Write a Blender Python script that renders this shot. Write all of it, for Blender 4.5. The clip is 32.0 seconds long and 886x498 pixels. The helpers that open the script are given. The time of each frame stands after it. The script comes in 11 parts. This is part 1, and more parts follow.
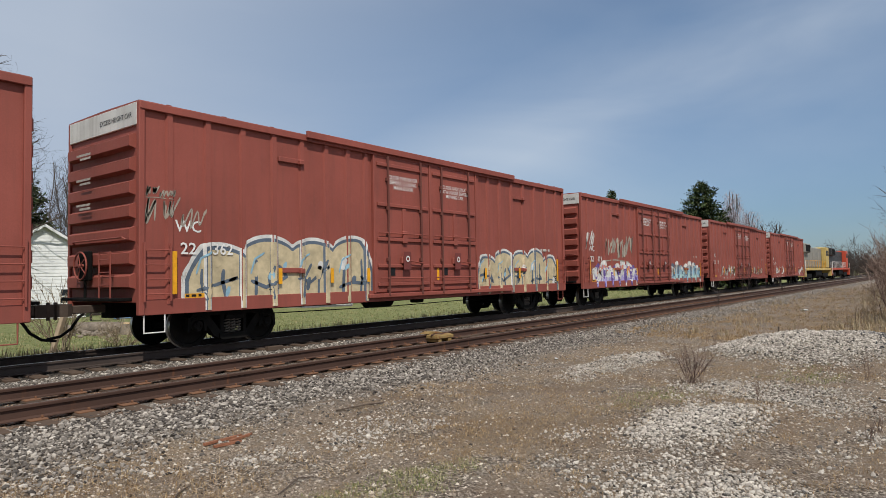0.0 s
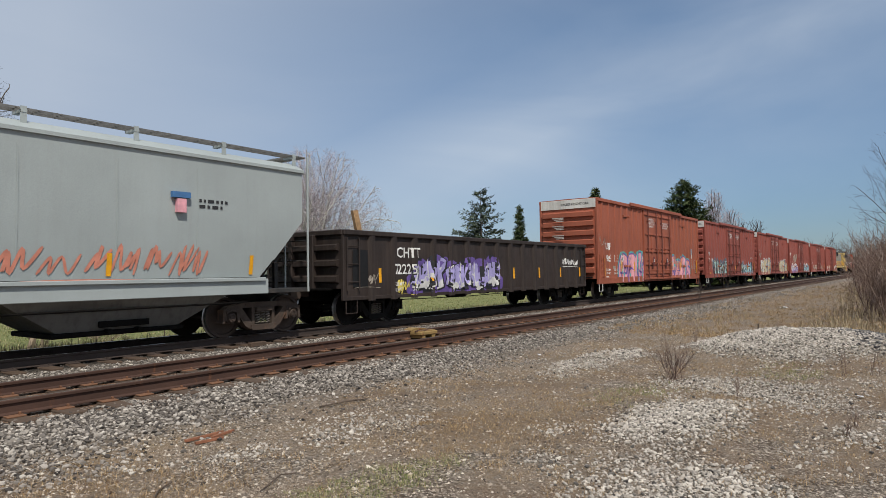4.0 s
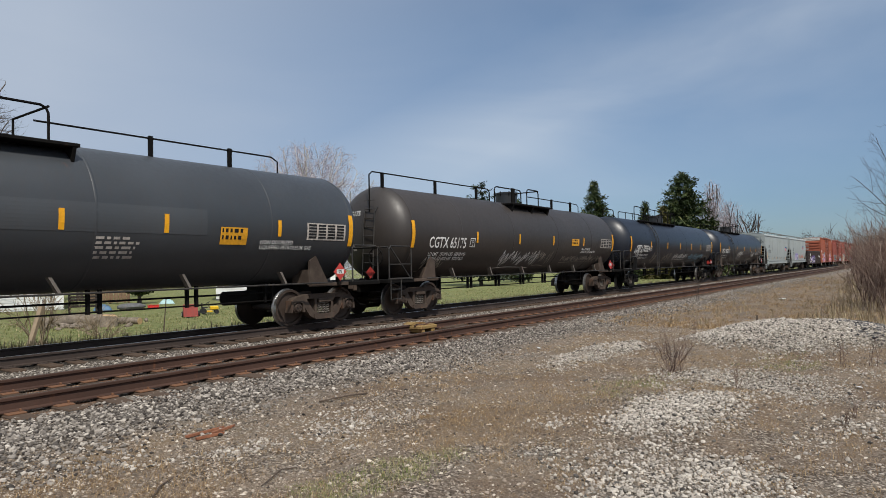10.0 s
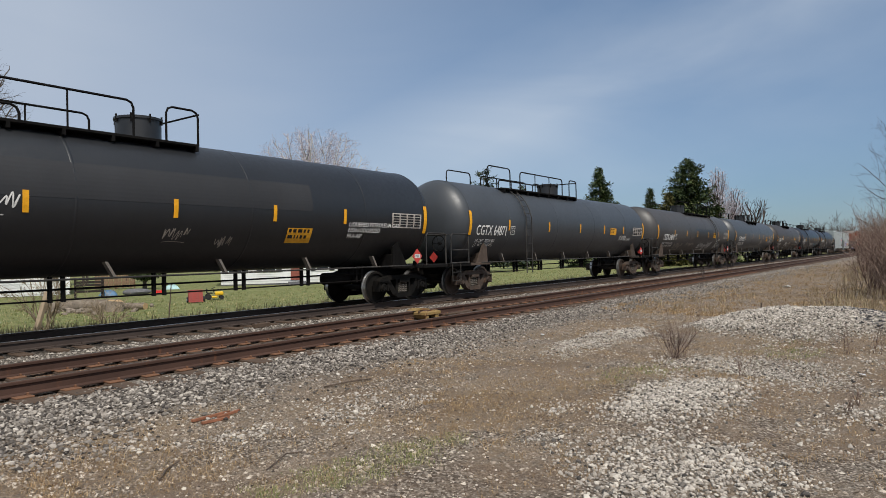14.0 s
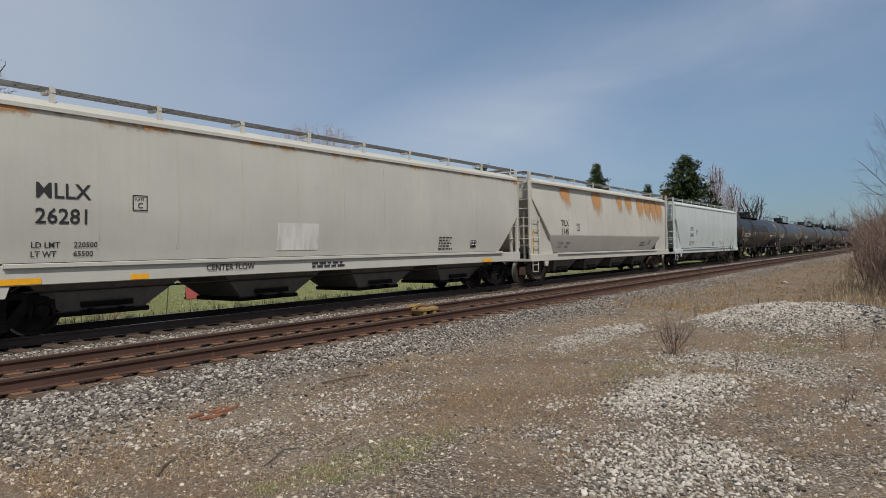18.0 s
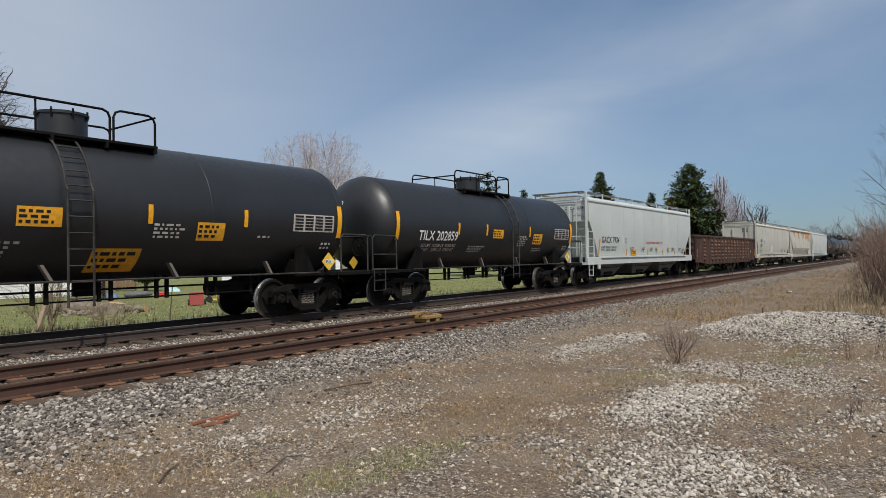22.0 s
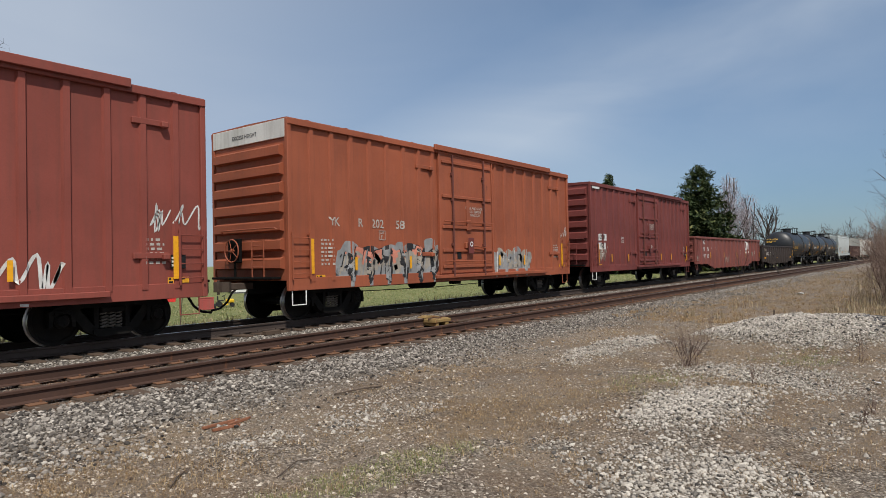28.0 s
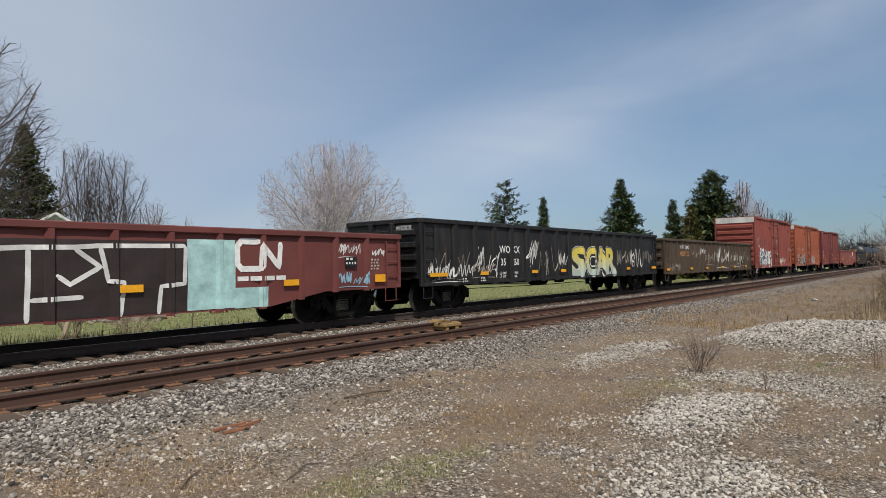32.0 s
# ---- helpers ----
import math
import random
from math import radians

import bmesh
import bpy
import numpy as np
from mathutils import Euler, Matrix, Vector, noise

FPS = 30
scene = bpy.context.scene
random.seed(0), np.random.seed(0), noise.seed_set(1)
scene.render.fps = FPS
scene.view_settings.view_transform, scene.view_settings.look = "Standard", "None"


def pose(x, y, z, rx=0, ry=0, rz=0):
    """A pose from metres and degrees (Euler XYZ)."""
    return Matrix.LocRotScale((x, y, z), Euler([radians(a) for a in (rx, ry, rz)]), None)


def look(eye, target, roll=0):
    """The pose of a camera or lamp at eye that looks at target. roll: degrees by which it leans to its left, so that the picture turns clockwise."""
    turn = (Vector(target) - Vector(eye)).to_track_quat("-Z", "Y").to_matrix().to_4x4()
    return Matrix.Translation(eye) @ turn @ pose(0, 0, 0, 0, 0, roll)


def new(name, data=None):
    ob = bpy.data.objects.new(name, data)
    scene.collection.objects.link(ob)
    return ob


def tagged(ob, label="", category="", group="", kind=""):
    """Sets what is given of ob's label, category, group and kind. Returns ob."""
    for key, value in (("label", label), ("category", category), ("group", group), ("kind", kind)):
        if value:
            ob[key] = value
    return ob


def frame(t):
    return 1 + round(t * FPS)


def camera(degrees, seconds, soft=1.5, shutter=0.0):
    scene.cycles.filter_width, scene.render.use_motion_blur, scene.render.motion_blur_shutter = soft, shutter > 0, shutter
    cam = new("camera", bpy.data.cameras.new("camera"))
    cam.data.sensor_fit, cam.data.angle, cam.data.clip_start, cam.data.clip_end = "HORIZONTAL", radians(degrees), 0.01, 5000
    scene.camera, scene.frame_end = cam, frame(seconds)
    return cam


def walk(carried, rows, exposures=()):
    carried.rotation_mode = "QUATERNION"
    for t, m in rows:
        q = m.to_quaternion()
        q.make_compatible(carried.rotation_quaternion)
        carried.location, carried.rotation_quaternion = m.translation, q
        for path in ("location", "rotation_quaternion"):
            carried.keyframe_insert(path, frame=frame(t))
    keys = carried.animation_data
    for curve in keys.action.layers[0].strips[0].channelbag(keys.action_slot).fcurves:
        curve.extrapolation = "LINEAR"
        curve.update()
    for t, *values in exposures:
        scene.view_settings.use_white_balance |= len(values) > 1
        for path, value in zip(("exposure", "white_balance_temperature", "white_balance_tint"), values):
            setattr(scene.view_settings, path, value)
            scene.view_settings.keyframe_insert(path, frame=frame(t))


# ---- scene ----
# x runs along the tracks the way the train goes, y away from the camera, z up from the rail tops
EYE = (0.0, 0.0, 1.383)
SECONDS = 32.0
SPEED = 15.45            # metres a second, the whole train
Y_MAIN = 13.54           # centre line of the track with the train
Y_SIDE = 9.257           # centre line of the rusty siding
cam = camera(68.75, SECONDS, soft=0.6)


def aim(yaw, tilt, lean):
    """A camera pose from its turn off the track, its tilt and its lean, in degrees."""
    y, p = radians(yaw), radians(tilt)
    way = Vector((math.cos(y) * math.cos(p), math.sin(y) * math.cos(p), math.sin(p)))
    return look(EYE, Vector(EYE) + way, lean)


AIM = [(0, 37.38, 2.49, -1.10), (0.5, 37.38, 2.59, -1.15), (1, 37.19, 2.66, -1.08), (1.5, 36.92, 2.70, -1.22),
       (2, 36.64, 2.70, -1.24), (2.5, 36.44, 2.66, -1.18), (3, 36.33, 2.51, -1.02), (3.5, 36.17, 2.26, -0.88),
       (5.5, 35.72, 1.98, -1.00), (6, 35.64, 1.97, -1.01), (6.5, 35.52, 1.99, -0.83), (7, 35.31, 1.98, -0.61),
       (7.5, 35.15, 1.90, -0.41), (8, 35.02, 1.71, -0.41), (8.5, 34.98, 1.68, -0.44), (9, 34.97, 1.62, -0.58),
       (9.5, 35.26, 1.60, -0.72), (10, 35.90, 1.62, -1.30), (10.5, 36.23, 1.49, -1.12), (11, 36.64, 1.35, -1.25),
       (11.5, 36.62, 1.26, -1.24), (12, 36.55, 1.14, -1.20), (12.5, 36.51, 0.94, -1.27), (13, 36.42, 0.77, -1.16),
       (13.5, 36.37, 0.65, -1.12), (14, 36.29, 0.43, -1.13), (14.5, 36.21, 0.30, -1.17), (16.5, 36.17, 0.01, -0.97),
       (17, 36.19, -0.04, -1.30), (17.5, 36.13, -0.04, -1.33), (18, 36.10, 0.08, -1.14), (18.5, 36.10, 0.72, -0.75),
       (19, 36.12, 0.95, -0.85), (19.5, 36.15, 0.99, -0.79), (20, 36.20, 0.98, -0.90), (20.5, 36.29, 0.95, -0.86),
       (21, 36.30, 0.90, -0.78), (21.5, 36.38, 0.84, -0.72), (22, 36.39, 0.76, -0.86), (22.5, 36.36, 0.68, -0.87),
       (23, 36.35, 0.62, -1.06), (23.5, 36.41, 0.63, -0.73), (24, 36.66, 0.79, -0.60), (24.5, 36.84, 0.92, -0.69),
       (25, 36.89, 1.04, -0.73), (25.5, 36.87, 1.10, -1.03), (27.5, 37.17, 1.08, -1.17), (28, 37.15, 1.09, -1.22),
       (28.5, 37.25, 1.10, -1.23), (29, 37.44, 1.18, -1.36), (29.5, 37.97, 1.19, -1.17), (30, 38.19, 1.25, -0.98),
       (30.5, 38.28, 1.34, -0.85), (31, 38.29, 1.42, -0.79), (31.5, 38.21, 1.46, -0.89), (32, 38.08, 1.47, -0.94)]
walk(cam, [(t, aim(a, b, c)) for t, a, b, c in AIM], ((0, 0.0), (14.5, 0.0), (16.5, -0.17), (20.4, -0.15), (22.5, -0.02), (32, 0.0)))

# ---- light ----
SUN_DIR = Vector((-0.36, -0.49, 0.79)).normalized()
world = bpy.data.worlds.new("sky")
scene.world = world
world.use_nodes = True


def make_world():
    nt = world.node_tree
    nd, ln = nt.nodes, nt.links
    nd.clear()
    out = nd.new("ShaderNodeOutputWorld")
    bg = nd.new("ShaderNodeBackground")
    sky = nd.new("ShaderNodeTexSky")
    sky.sky_type = "NISHITA"
    sky.sun_disc = False
    sky.sun_elevation = math.asin(SUN_DIR.z)
    sky.sun_rotation = math.atan2(SUN_DIR.x, SUN_DIR.y)
    sky.air_density, sky.dust_density, sky.ozone_density = 1.0, 0.4, 1.0
    # thin high cloud: long soft streaks that thicken to one side
    tc = nd.new("ShaderNodeTexCoord")
    mp = nd.new("ShaderNodeMapping")
    mp.inputs["Rotation"].default_value = (radians(8), radians(-16), radians(-30))
    mp.inputs["Scale"].default_value = (0.7, 1.6, 4.2)
    n1 = nd.new("ShaderNodeTexNoise")
    n1.inputs["Scale"].default_value, n1.inputs["Detail"].default_value, n1.inputs["Roughness"].default_value = 1.5, 5.0, 0.5
    n1.inputs["Distortion"].default_value = 0.4
    r1 = nd.new("ShaderNodeValToRGB")
    r1.color_ramp.elements[0].position, r1.color_ramp.elements[1].position = 0.40, 0.72
    r1.color_ramp.elements[0].color, r1.color_ramp.elements[1].color = (0.0, 0.0, 0.0, 1), (0.8, 0.8, 0.8, 1)
    sep = nd.new("ShaderNodeSeparateXYZ")
    veil = nd.new("ShaderNodeMapRange")
    veil.inputs["From Min"].default_value, veil.inputs["From Max"].default_value = 0.98, 0.37
    veil.inputs["To Min"].default_value, veil.inputs["To Max"].default_value = 0.0, 0.86
    add = nd.new("ShaderNodeMath")
    add.operation, add.use_clamp = "ADD", True
    mul = nd.new("ShaderNodeMath")
    mul.operation = "MULTIPLY"
    mul.inputs[1].default_value = 0.16
    mix = nd.new("ShaderNodeMixRGB")
    mix.inputs[2].default_value = (4.65, 5.35, 6.45, 1)
    ln.new(tc.outputs["Generated"], mp.inputs["Vector"])
    ln.new(mp.outputs["Vector"], n1.inputs["Vector"])
    ln.new(n1.outputs["Fac"], r1.inputs["Fac"])
    ln.new(tc.outputs["Generated"], sep.inputs["Vector"])
    ln.new(sep.outputs["X"], veil.inputs["Value"])
    ln.new(r1.outputs["Color"], mul.inputs[0])
    ln.new(mul.outputs["Value"], add.inputs[0])
    ln.new(veil.outputs["Result"], add.inputs[1])
    ln.new(add.outputs["Value"], mix.inputs[0])
    tint = nd.new("ShaderNodeMixRGB")
    tint.blend_type = "MULTIPLY"
    tint.inputs[0].default_value = 1.0
    tint.inputs[2].default_value = (0.63, 0.82, 0.95, 1)
    ln.new(sky.outputs["Color"], tint.inputs[1])
    low = nd.new("ShaderNodeValToRGB")
    low.color_ramp.elements[0].position, low.color_ramp.elements[1].position = 0.0, 0.34
    low.color_ramp.elements[0].color, low.color_ramp.elements[1].color = (0.60, 0.62, 0.74, 1), (1, 1, 1, 1)
    ln.new(sep.outputs["Z"], low.inputs["Fac"])
    dim = nd.new("ShaderNodeMixRGB")
    dim.blend_type = "MULTIPLY"
    dim.inputs[0].default_value = 1.0
    ln.new(tint.outputs["Color"], dim.inputs[1])
    ln.new(low.outputs["Color"], dim.inputs[2])
    ln.new(dim.outputs["Color"], mix.inputs[1])
    # one long drift of cirrus across the sky, torn into wisps
    dot = nd.new("ShaderNodeVectorMath")
    dot.operation = "DOT_PRODUCT"
    d1, d2 = (Vector((math.cos(radians(a)) * math.cos(radians(e)), math.sin(radians(a)) * math.cos(radians(e)), math.sin(radians(e)))) for a, e in ((33, 10), (0, 22)))
    dot.inputs[1].default_value = d1.cross(d2).normalized()
    ln.new(tc.outputs["Generated"], dot.inputs[0])
    band = nd.new("ShaderNodeValToRGB")
    el = band.color_ramp.elements
    el[0].position, el[1].position = 0.0, 1.0
    for at, c in ((0.36, 0.0), (0.47, 0.85), (0.52, 1.0), (0.60, 0.55), (0.78, 0.25)):
        e = el.new(at)
        e.color = (c, c, c, 1)
    el[0].color, el[-1].color = (0, 0, 0, 1), (0, 0, 0, 1)
    half = nd.new("ShaderNodeMapRange")
    half.inputs["From Min"].default_value, half.inputs["From Max"].default_value = -0.42, 0.42
    ln.new(dot.outputs["Value"], half.inputs["Value"])
    ln.new(half.outputs["Result"], band.inputs["Fac"])
    mp2 = nd.new("ShaderNodeMapping")
    mp2.inputs["Rotation"].default_value = (0.0, radians(24), radians(-18))
    mp2.inputs["Scale"].default_value = (1.0, 0.9, 4.0)
    n2 = nd.new("ShaderNodeTexNoise")
    n2.inputs["Scale"].default_value, n2.inputs["Detail"].default_value, n2.inputs["Roughness"].default_value = 1.5, 5.0, 0.5
    n2.inputs["Distortion"].default_value = 0.6
    ln.new(tc.outputs["Generated"], mp2.inputs["Vector"])
    ln.new(mp2.outputs["Vector"], n2.inputs["Vector"])
    r2 = nd.new("ShaderNodeValToRGB")
    r2.color_ramp.elements[0].position, r2.color_ramp.elements[1].position = 0.22, 0.82
    ln.new(n2.outputs["Fac"], r2.inputs["Fac"])
    wisp = nd.new("ShaderNodeMath")
    wisp.operation = "MULTIPLY"
    ln.new(band.outputs["Color"], wisp.inputs[0])
    ln.new(r2.outputs["Color"], wisp.inputs[1])
    thin = nd.new("ShaderNodeMath")
    thin.operation = "MULTIPLY"
    thin.inputs[1].default_value = 0.62
    ln.new(wisp.outputs["Value"], thin.inputs[0])
    cirrus = nd.new("ShaderNodeMixRGB")
    cirrus.inputs[2].default_value = (6.6, 7.2, 7.9, 1)
    ln.new(thin.outputs["Value"], cirrus.inputs[0])
    ln.new(mix.outputs["Color"], cirrus.inputs[1])
    ln.new(cirrus.outputs["Color"], bg.inputs["Color"])
    bg.inputs["Strength"].default_value = 0.098
    ln.new(bg.outputs["Background"], out.inputs["Surface"])


make_world()
sun_data = bpy.data.lights.new("sun", "SUN")
sun_data.energy, sun_data.angle, sun_data.color = 3.85, radians(0.6), (1.0, 0.95, 0.87)
sun = new("sun", sun_data)
sun.matrix_world = look((0, 0, 60), Vector((0, 0, 60)) - SUN_DIR)

# ---- materials ----
def nodes_of(name):
    m = bpy.data.materials.new(name)
    m.use_nodes = True
    nt = m.node_tree
    return m, nt, nt.nodes["Principled BSDF"]


def noise_node(nt, vec, scale, detail=4.0, rough=0.55):
    n = nt.nodes.new("ShaderNodeTexNoise")
    n.inputs["Scale"].default_value, n.inputs["Detail"].default_value, n.inputs["Roughness"].default_value = scale, detail, rough
    nt.links.new(vec, n.inputs["Vector"])
    return n.outputs["Fac"]


def ramp(nt, fac, stops):
    r = nt.nodes.new("ShaderNodeValToRGB")
    el = r.color_ramp.elements
    while len(el) < len(stops):
        el.new(0.5)
    for e, (p, c) in zip(el, stops):
        e.position = p
        e.color = (c, c, c, 1) if isinstance(c, (int, float)) else (*c, 1)
    nt.links.new(fac, r.inputs["Fac"])
    return r.outputs["Color"]


def mix(nt, fac, a, b, mode="MIX"):
    m = nt.nodes.new("ShaderNodeMixRGB")
    m.blend_type = mode
    for k, v in ((0, fac), (1, a), (2, b)):
        if isinstance(v, (int, float)):
            m.inputs[k].default_value = v if k == 0 else (v, v, v, 1)
        elif isinstance(v, tuple):
            m.inputs[k].default_value = (*v, 1)
        else:
            nt.links.new(v, m.inputs[k])
    return m.outputs[0]


def space(nt, scale=(1, 1, 1), kind="Object"):
    tc = nt.nodes.new("ShaderNodeTexCoord")
    mp = nt.nodes.new("ShaderNodeMapping")
    mp.inputs["Scale"].default_value = scale
    nt.links.new(tc.outputs[kind], mp.inputs["Vector"])
    return mp.outputs["Vector"]


def bump(nt, bsdf, height, strength=0.3, dist=0.01):
    b = nt.nodes.new("ShaderNodeBump")
    b.inputs["Strength"].default_value, b.inputs["Distance"].default_value = strength, dist
    nt.links.new(height, b.inputs["Height"])
    nt.links.new(b.outputs["Normal"], bsdf.inputs["Normal"])


def tone(c, k):
    return tuple(min(1.0, max(0.0, v * k)) for v in c)


def paint(name, color, rough=0.55, dirt=0.35, dirt_color=(0.09, 0.075, 0.06), rust=0.0, rust_color=(0.22, 0.075, 0.03), fade=0.25, metal=0.0, spec=0.35, streak=True, wavy=0.35):
    """Weathered paint on steel: faded patches, run-down streaks of dirt, specks and blooms of rust, slightly wavy sheet."""
    m, nt, b = nodes_of(name)
    v = space(nt)
    big = noise_node(nt, v, 0.55, 3)
    fine = noise_node(nt, v, 9.0, 6, 0.65)
    grain = noise_node(nt, v, 60.0, 3)
    col = mix(nt, ramp(nt, big, [(0.35, 0.0), (0.68, 1.0)]), tone(color, 1 - fade * 0.55), tone(color, 1 + fade * 0.55))
    sv = space(nt, (3.2, 3.2, 0.22) if streak else (1.3, 1.3, 1.3))
    st = noise_node(nt, sv, 2.6, 5, 0.6)
    dmask = mix(nt, 1.0, ramp(nt, st, [(0.46, 0.0), (0.74, dirt)]), ramp(nt, fine, [(0.3, 0.5), (0.7, 1.0)]), "MULTIPLY")
    col = mix(nt, dmask, col, dirt_color)
    if rust > 0:
        rv = space(nt, (1.6, 1.6, 0.5))
        rn = noise_node(nt, rv, 1.5, 7, 0.68)
        lo = 0.70 - 0.26 * rust
        rmask = ramp(nt, rn, [(lo, 0.0), (lo + 0.07, min(1.0, 0.4 + rust))])
        rc = mix(nt, fine, tone(rust_color, 0.55), tone(rust_color, 1.35))
        col = mix(nt, rmask, col, rc)
    col = mix(nt, 0.16, col, mix(nt, 1.0, col, ramp(nt, grain, [(0.3, 0.55), (0.7, 1.35)]), "MULTIPLY"))
    nt.links.new(col, b.inputs["Base Color"])
    rg = nt.nodes.new("ShaderNodeMapRange")
    rg.inputs["To Min"].default_value, rg.inputs["To Max"].default_value = max(0.05, rough - 0.12), min(1.0, rough + 0.2)
    nt.links.new(fine, rg.inputs["Value"])
    nt.links.new(rg.outputs["Result"], b.inputs["Roughness"])
    b.inputs["Metallic"].default_value = metal
    b.inputs["Specular IOR Level"].default_value = spec
    wv = noise_node(nt, v, 1.6, 2)
    h = mix(nt, 0.12, wv, fine)
    bump(nt, b, h, wavy, 0.02)
    return m


def plain(name, color, rough=0.6, metal=0.0, vary=0.25, scale=6.0, spec=0.4, bumpy=0.15):
    m, nt, b = nodes_of(name)
    v = space(nt)
    n1 = noise_node(nt, v, scale, 6, 0.6)
    n2 = noise_node(nt, v, scale * 0.15, 2)
    col = mix(nt, ramp(nt, n1, [(0.3, 0.0), (0.7, 1.0)]), tone(color, 1 - vary), tone(color, 1 + vary))
    col = mix(nt, 0.5, col, mix(nt, 1.0, col, ramp(nt, n2, [(0.3, 0.75), (0.7, 1.15)]), "MULTIPLY"))
    nt.links.new(col, b.inputs["Base Color"])
    b.inputs["Roughness"].default_value, b.inputs["Metallic"].default_value, b.inputs["Specular IOR Level"].default_value = rough, metal, spec
    bump(nt, b, n1, bumpy, 0.01)
    return m


def random_stuff(name, stops, rough=0.85, grain=25.0, spread=0.45):
    """Loose matter: each separate piece takes its own shade from the ramp."""
    m, nt, b = nodes_of(name)
    g = nt.nodes.new("ShaderNodeNewGeometry")
    v = space(nt)
    n = noise_node(nt, v, grain, 5, 0.65)
    col = ramp(nt, g.outputs["Random Per Island"], stops)
    col = mix(nt, spread, col, mix(nt, 1.0, col, ramp(nt, n, [(0.25, 0.45), (0.75, 1.5)]), "MULTIPLY"))
    nt.links.new(col, b.inputs["Base Color"])
    b.inputs["Roughness"].default_value, b.inputs["Specular IOR Level"].default_value = rough, 0.25
    bump(nt, b, n, 0.3, 0.01)
    return m


RED = (0.270, 0.071, 0.052)
M_BOX_RED = paint("oxide_red_paint", RED, 0.62, 0.30, (0.10, 0.05, 0.04), 0.10, (0.12, 0.04, 0.025), 0.22)
M_BOX_RED2 = paint("brick_red_paint", (0.315, 0.090, 0.050), 0.6, 0.35, (0.09, 0.05, 0.04), 0.22, (0.10, 0.035, 0.02), 0.25)
M_BOX_ORANGE = paint("orange_red_paint", (0.305, 0.084, 0.040), 0.6, 0.4, (0.15, 0.06, 0.04), 0.28, (0.13, 0.045, 0.03), 0.28)
M_BOX_DARK = paint("dark_red_paint", (0.17, 0.040, 0.034), 0.6, 0.4, (0.09, 0.05, 0.045), 0.2, (0.10, 0.035, 0.02), 0.35)
M_WHITE_BAND = paint("dirty_white_paint", (0.62, 0.60, 0.56), 0.6, 0.55, (0.22, 0.18, 0.14), 0.18)
M_GON_RUST = paint("rusted_maroon_paint", (0.055, 0.028, 0.024), 0.75, 0.6, (0.14, 0.085, 0.055), 0.40, (0.16, 0.065, 0.036), 0.5)
M_GON_BLACK = paint("worn_black_paint", (0.0125, 0.0125, 0.013), 0.55, 0.65, (0.060, 0.050, 0.042), 0.26, (0.065, 0.036, 0.024), 0.5)
M_GON_DKBROWN = paint("dark_brown_paint", (0.032, 0.0225, 0.019), 0.62, 0.5, (0.075, 0.056, 0.046), 0.26, (0.085, 0.043, 0.027), 0.5)
M_GON_MUD = paint("olive_brown_paint", (0.066, 0.045, 0.029), 0.75, 0.6, (0.15, 0.115, 0.078), 0.5, (0.12, 0.058, 0.028), 0.5)
M_GON_RED = paint("faded_red_paint", (0.20, 0.060, 0.048), 0.62, 0.35, (0.11, 0.06, 0.05), 0.2, (0.12, 0.045, 0.03), 0.3)
M_GON_MAROON = paint("dark_maroon_paint", (0.145, 0.042, 0.036), 0.62, 0.4, (0.08, 0.045, 0.038), 0.24, (0.10, 0.038, 0.026), 0.35)
M_HOP_GREY = paint("pale_grey_paint", (0.335, 0.368, 0.362), 0.5, 0.12, (0.20, 0.18, 0.15), 0.06, (0.24, 0.13, 0.07), 0.12)
M_HOP_CREAM = paint("cream_paint", (0.455, 0.445, 0.395), 0.5, 0.16, (0.30, 0.24, 0.17), 0.14, (0.36, 0.18, 0.08), 0.12)
M_HOP_RUSTY = paint("rust_stained_cream_paint", (0.47, 0.45, 0.395), 0.5, 0.16, (0.36, 0.25, 0.15), 0.22, (0.42, 0.20, 0.08), 0.12)
M_HOP_WHITE = paint("pale_white_paint", (0.48, 0.51, 0.495), 0.48, 0.12, (0.30, 0.28, 0.24), 0.06, (0.3, 0.18, 0.1), 0.1)
M_TANK_BLACK = paint("satin_black_paint", (0.0105, 0.0115, 0.0135), 0.40, 0.22, (0.030, 0.028, 0.027), 0.0, fade=0.3, spec=0.62, wavy=0.12)
M_TANK_PATCH = paint("matt_black_repaint", (0.028, 0.029, 0.032), 0.62, 0.2, (0.040, 0.037, 0.035), 0.0, spec=0.3)
M_TANK_BLUE = paint("blue_black_paint", (0.0075, 0.0105, 0.0185), 0.37, 0.18, (0.028, 0.028, 0.032), 0.0, fade=0.3, spec=0.62, wavy=0.12)
M_TANK_BROWN = paint("brownish_black_paint", (0.034, 0.0275, 0.0235), 0.46, 0.35, (0.050, 0.038, 0.030), 0.14, (0.075, 0.043, 0.03), 0.3, spec=0.6, wavy=0.12)
M_TANK_GREY = paint("slate_grey_paint", (0.040, 0.045, 0.051), 0.42, 0.3, (0.050, 0.040, 0.035), 0.10, (0.12, 0.065, 0.045), 0.25, spec=0.62, wavy=0.12)
M_TANK_RUSTY = paint("rust_tinged_grey_paint", (0.044, 0.041, 0.039), 0.46, 0.3, (0.055, 0.043, 0.037), 0.30, (0.115, 0.066, 0.051), 0.25, spec=0.6, wavy=0.12)
M_TANK_SLATE = paint("pale_slate_paint", (0.054, 0.060, 0.067), 0.44, 0.3, (0.055, 0.043, 0.037), 0.04, (0.12, 0.065, 0.045), 0.2, spec=0.6, wavy=0.1)
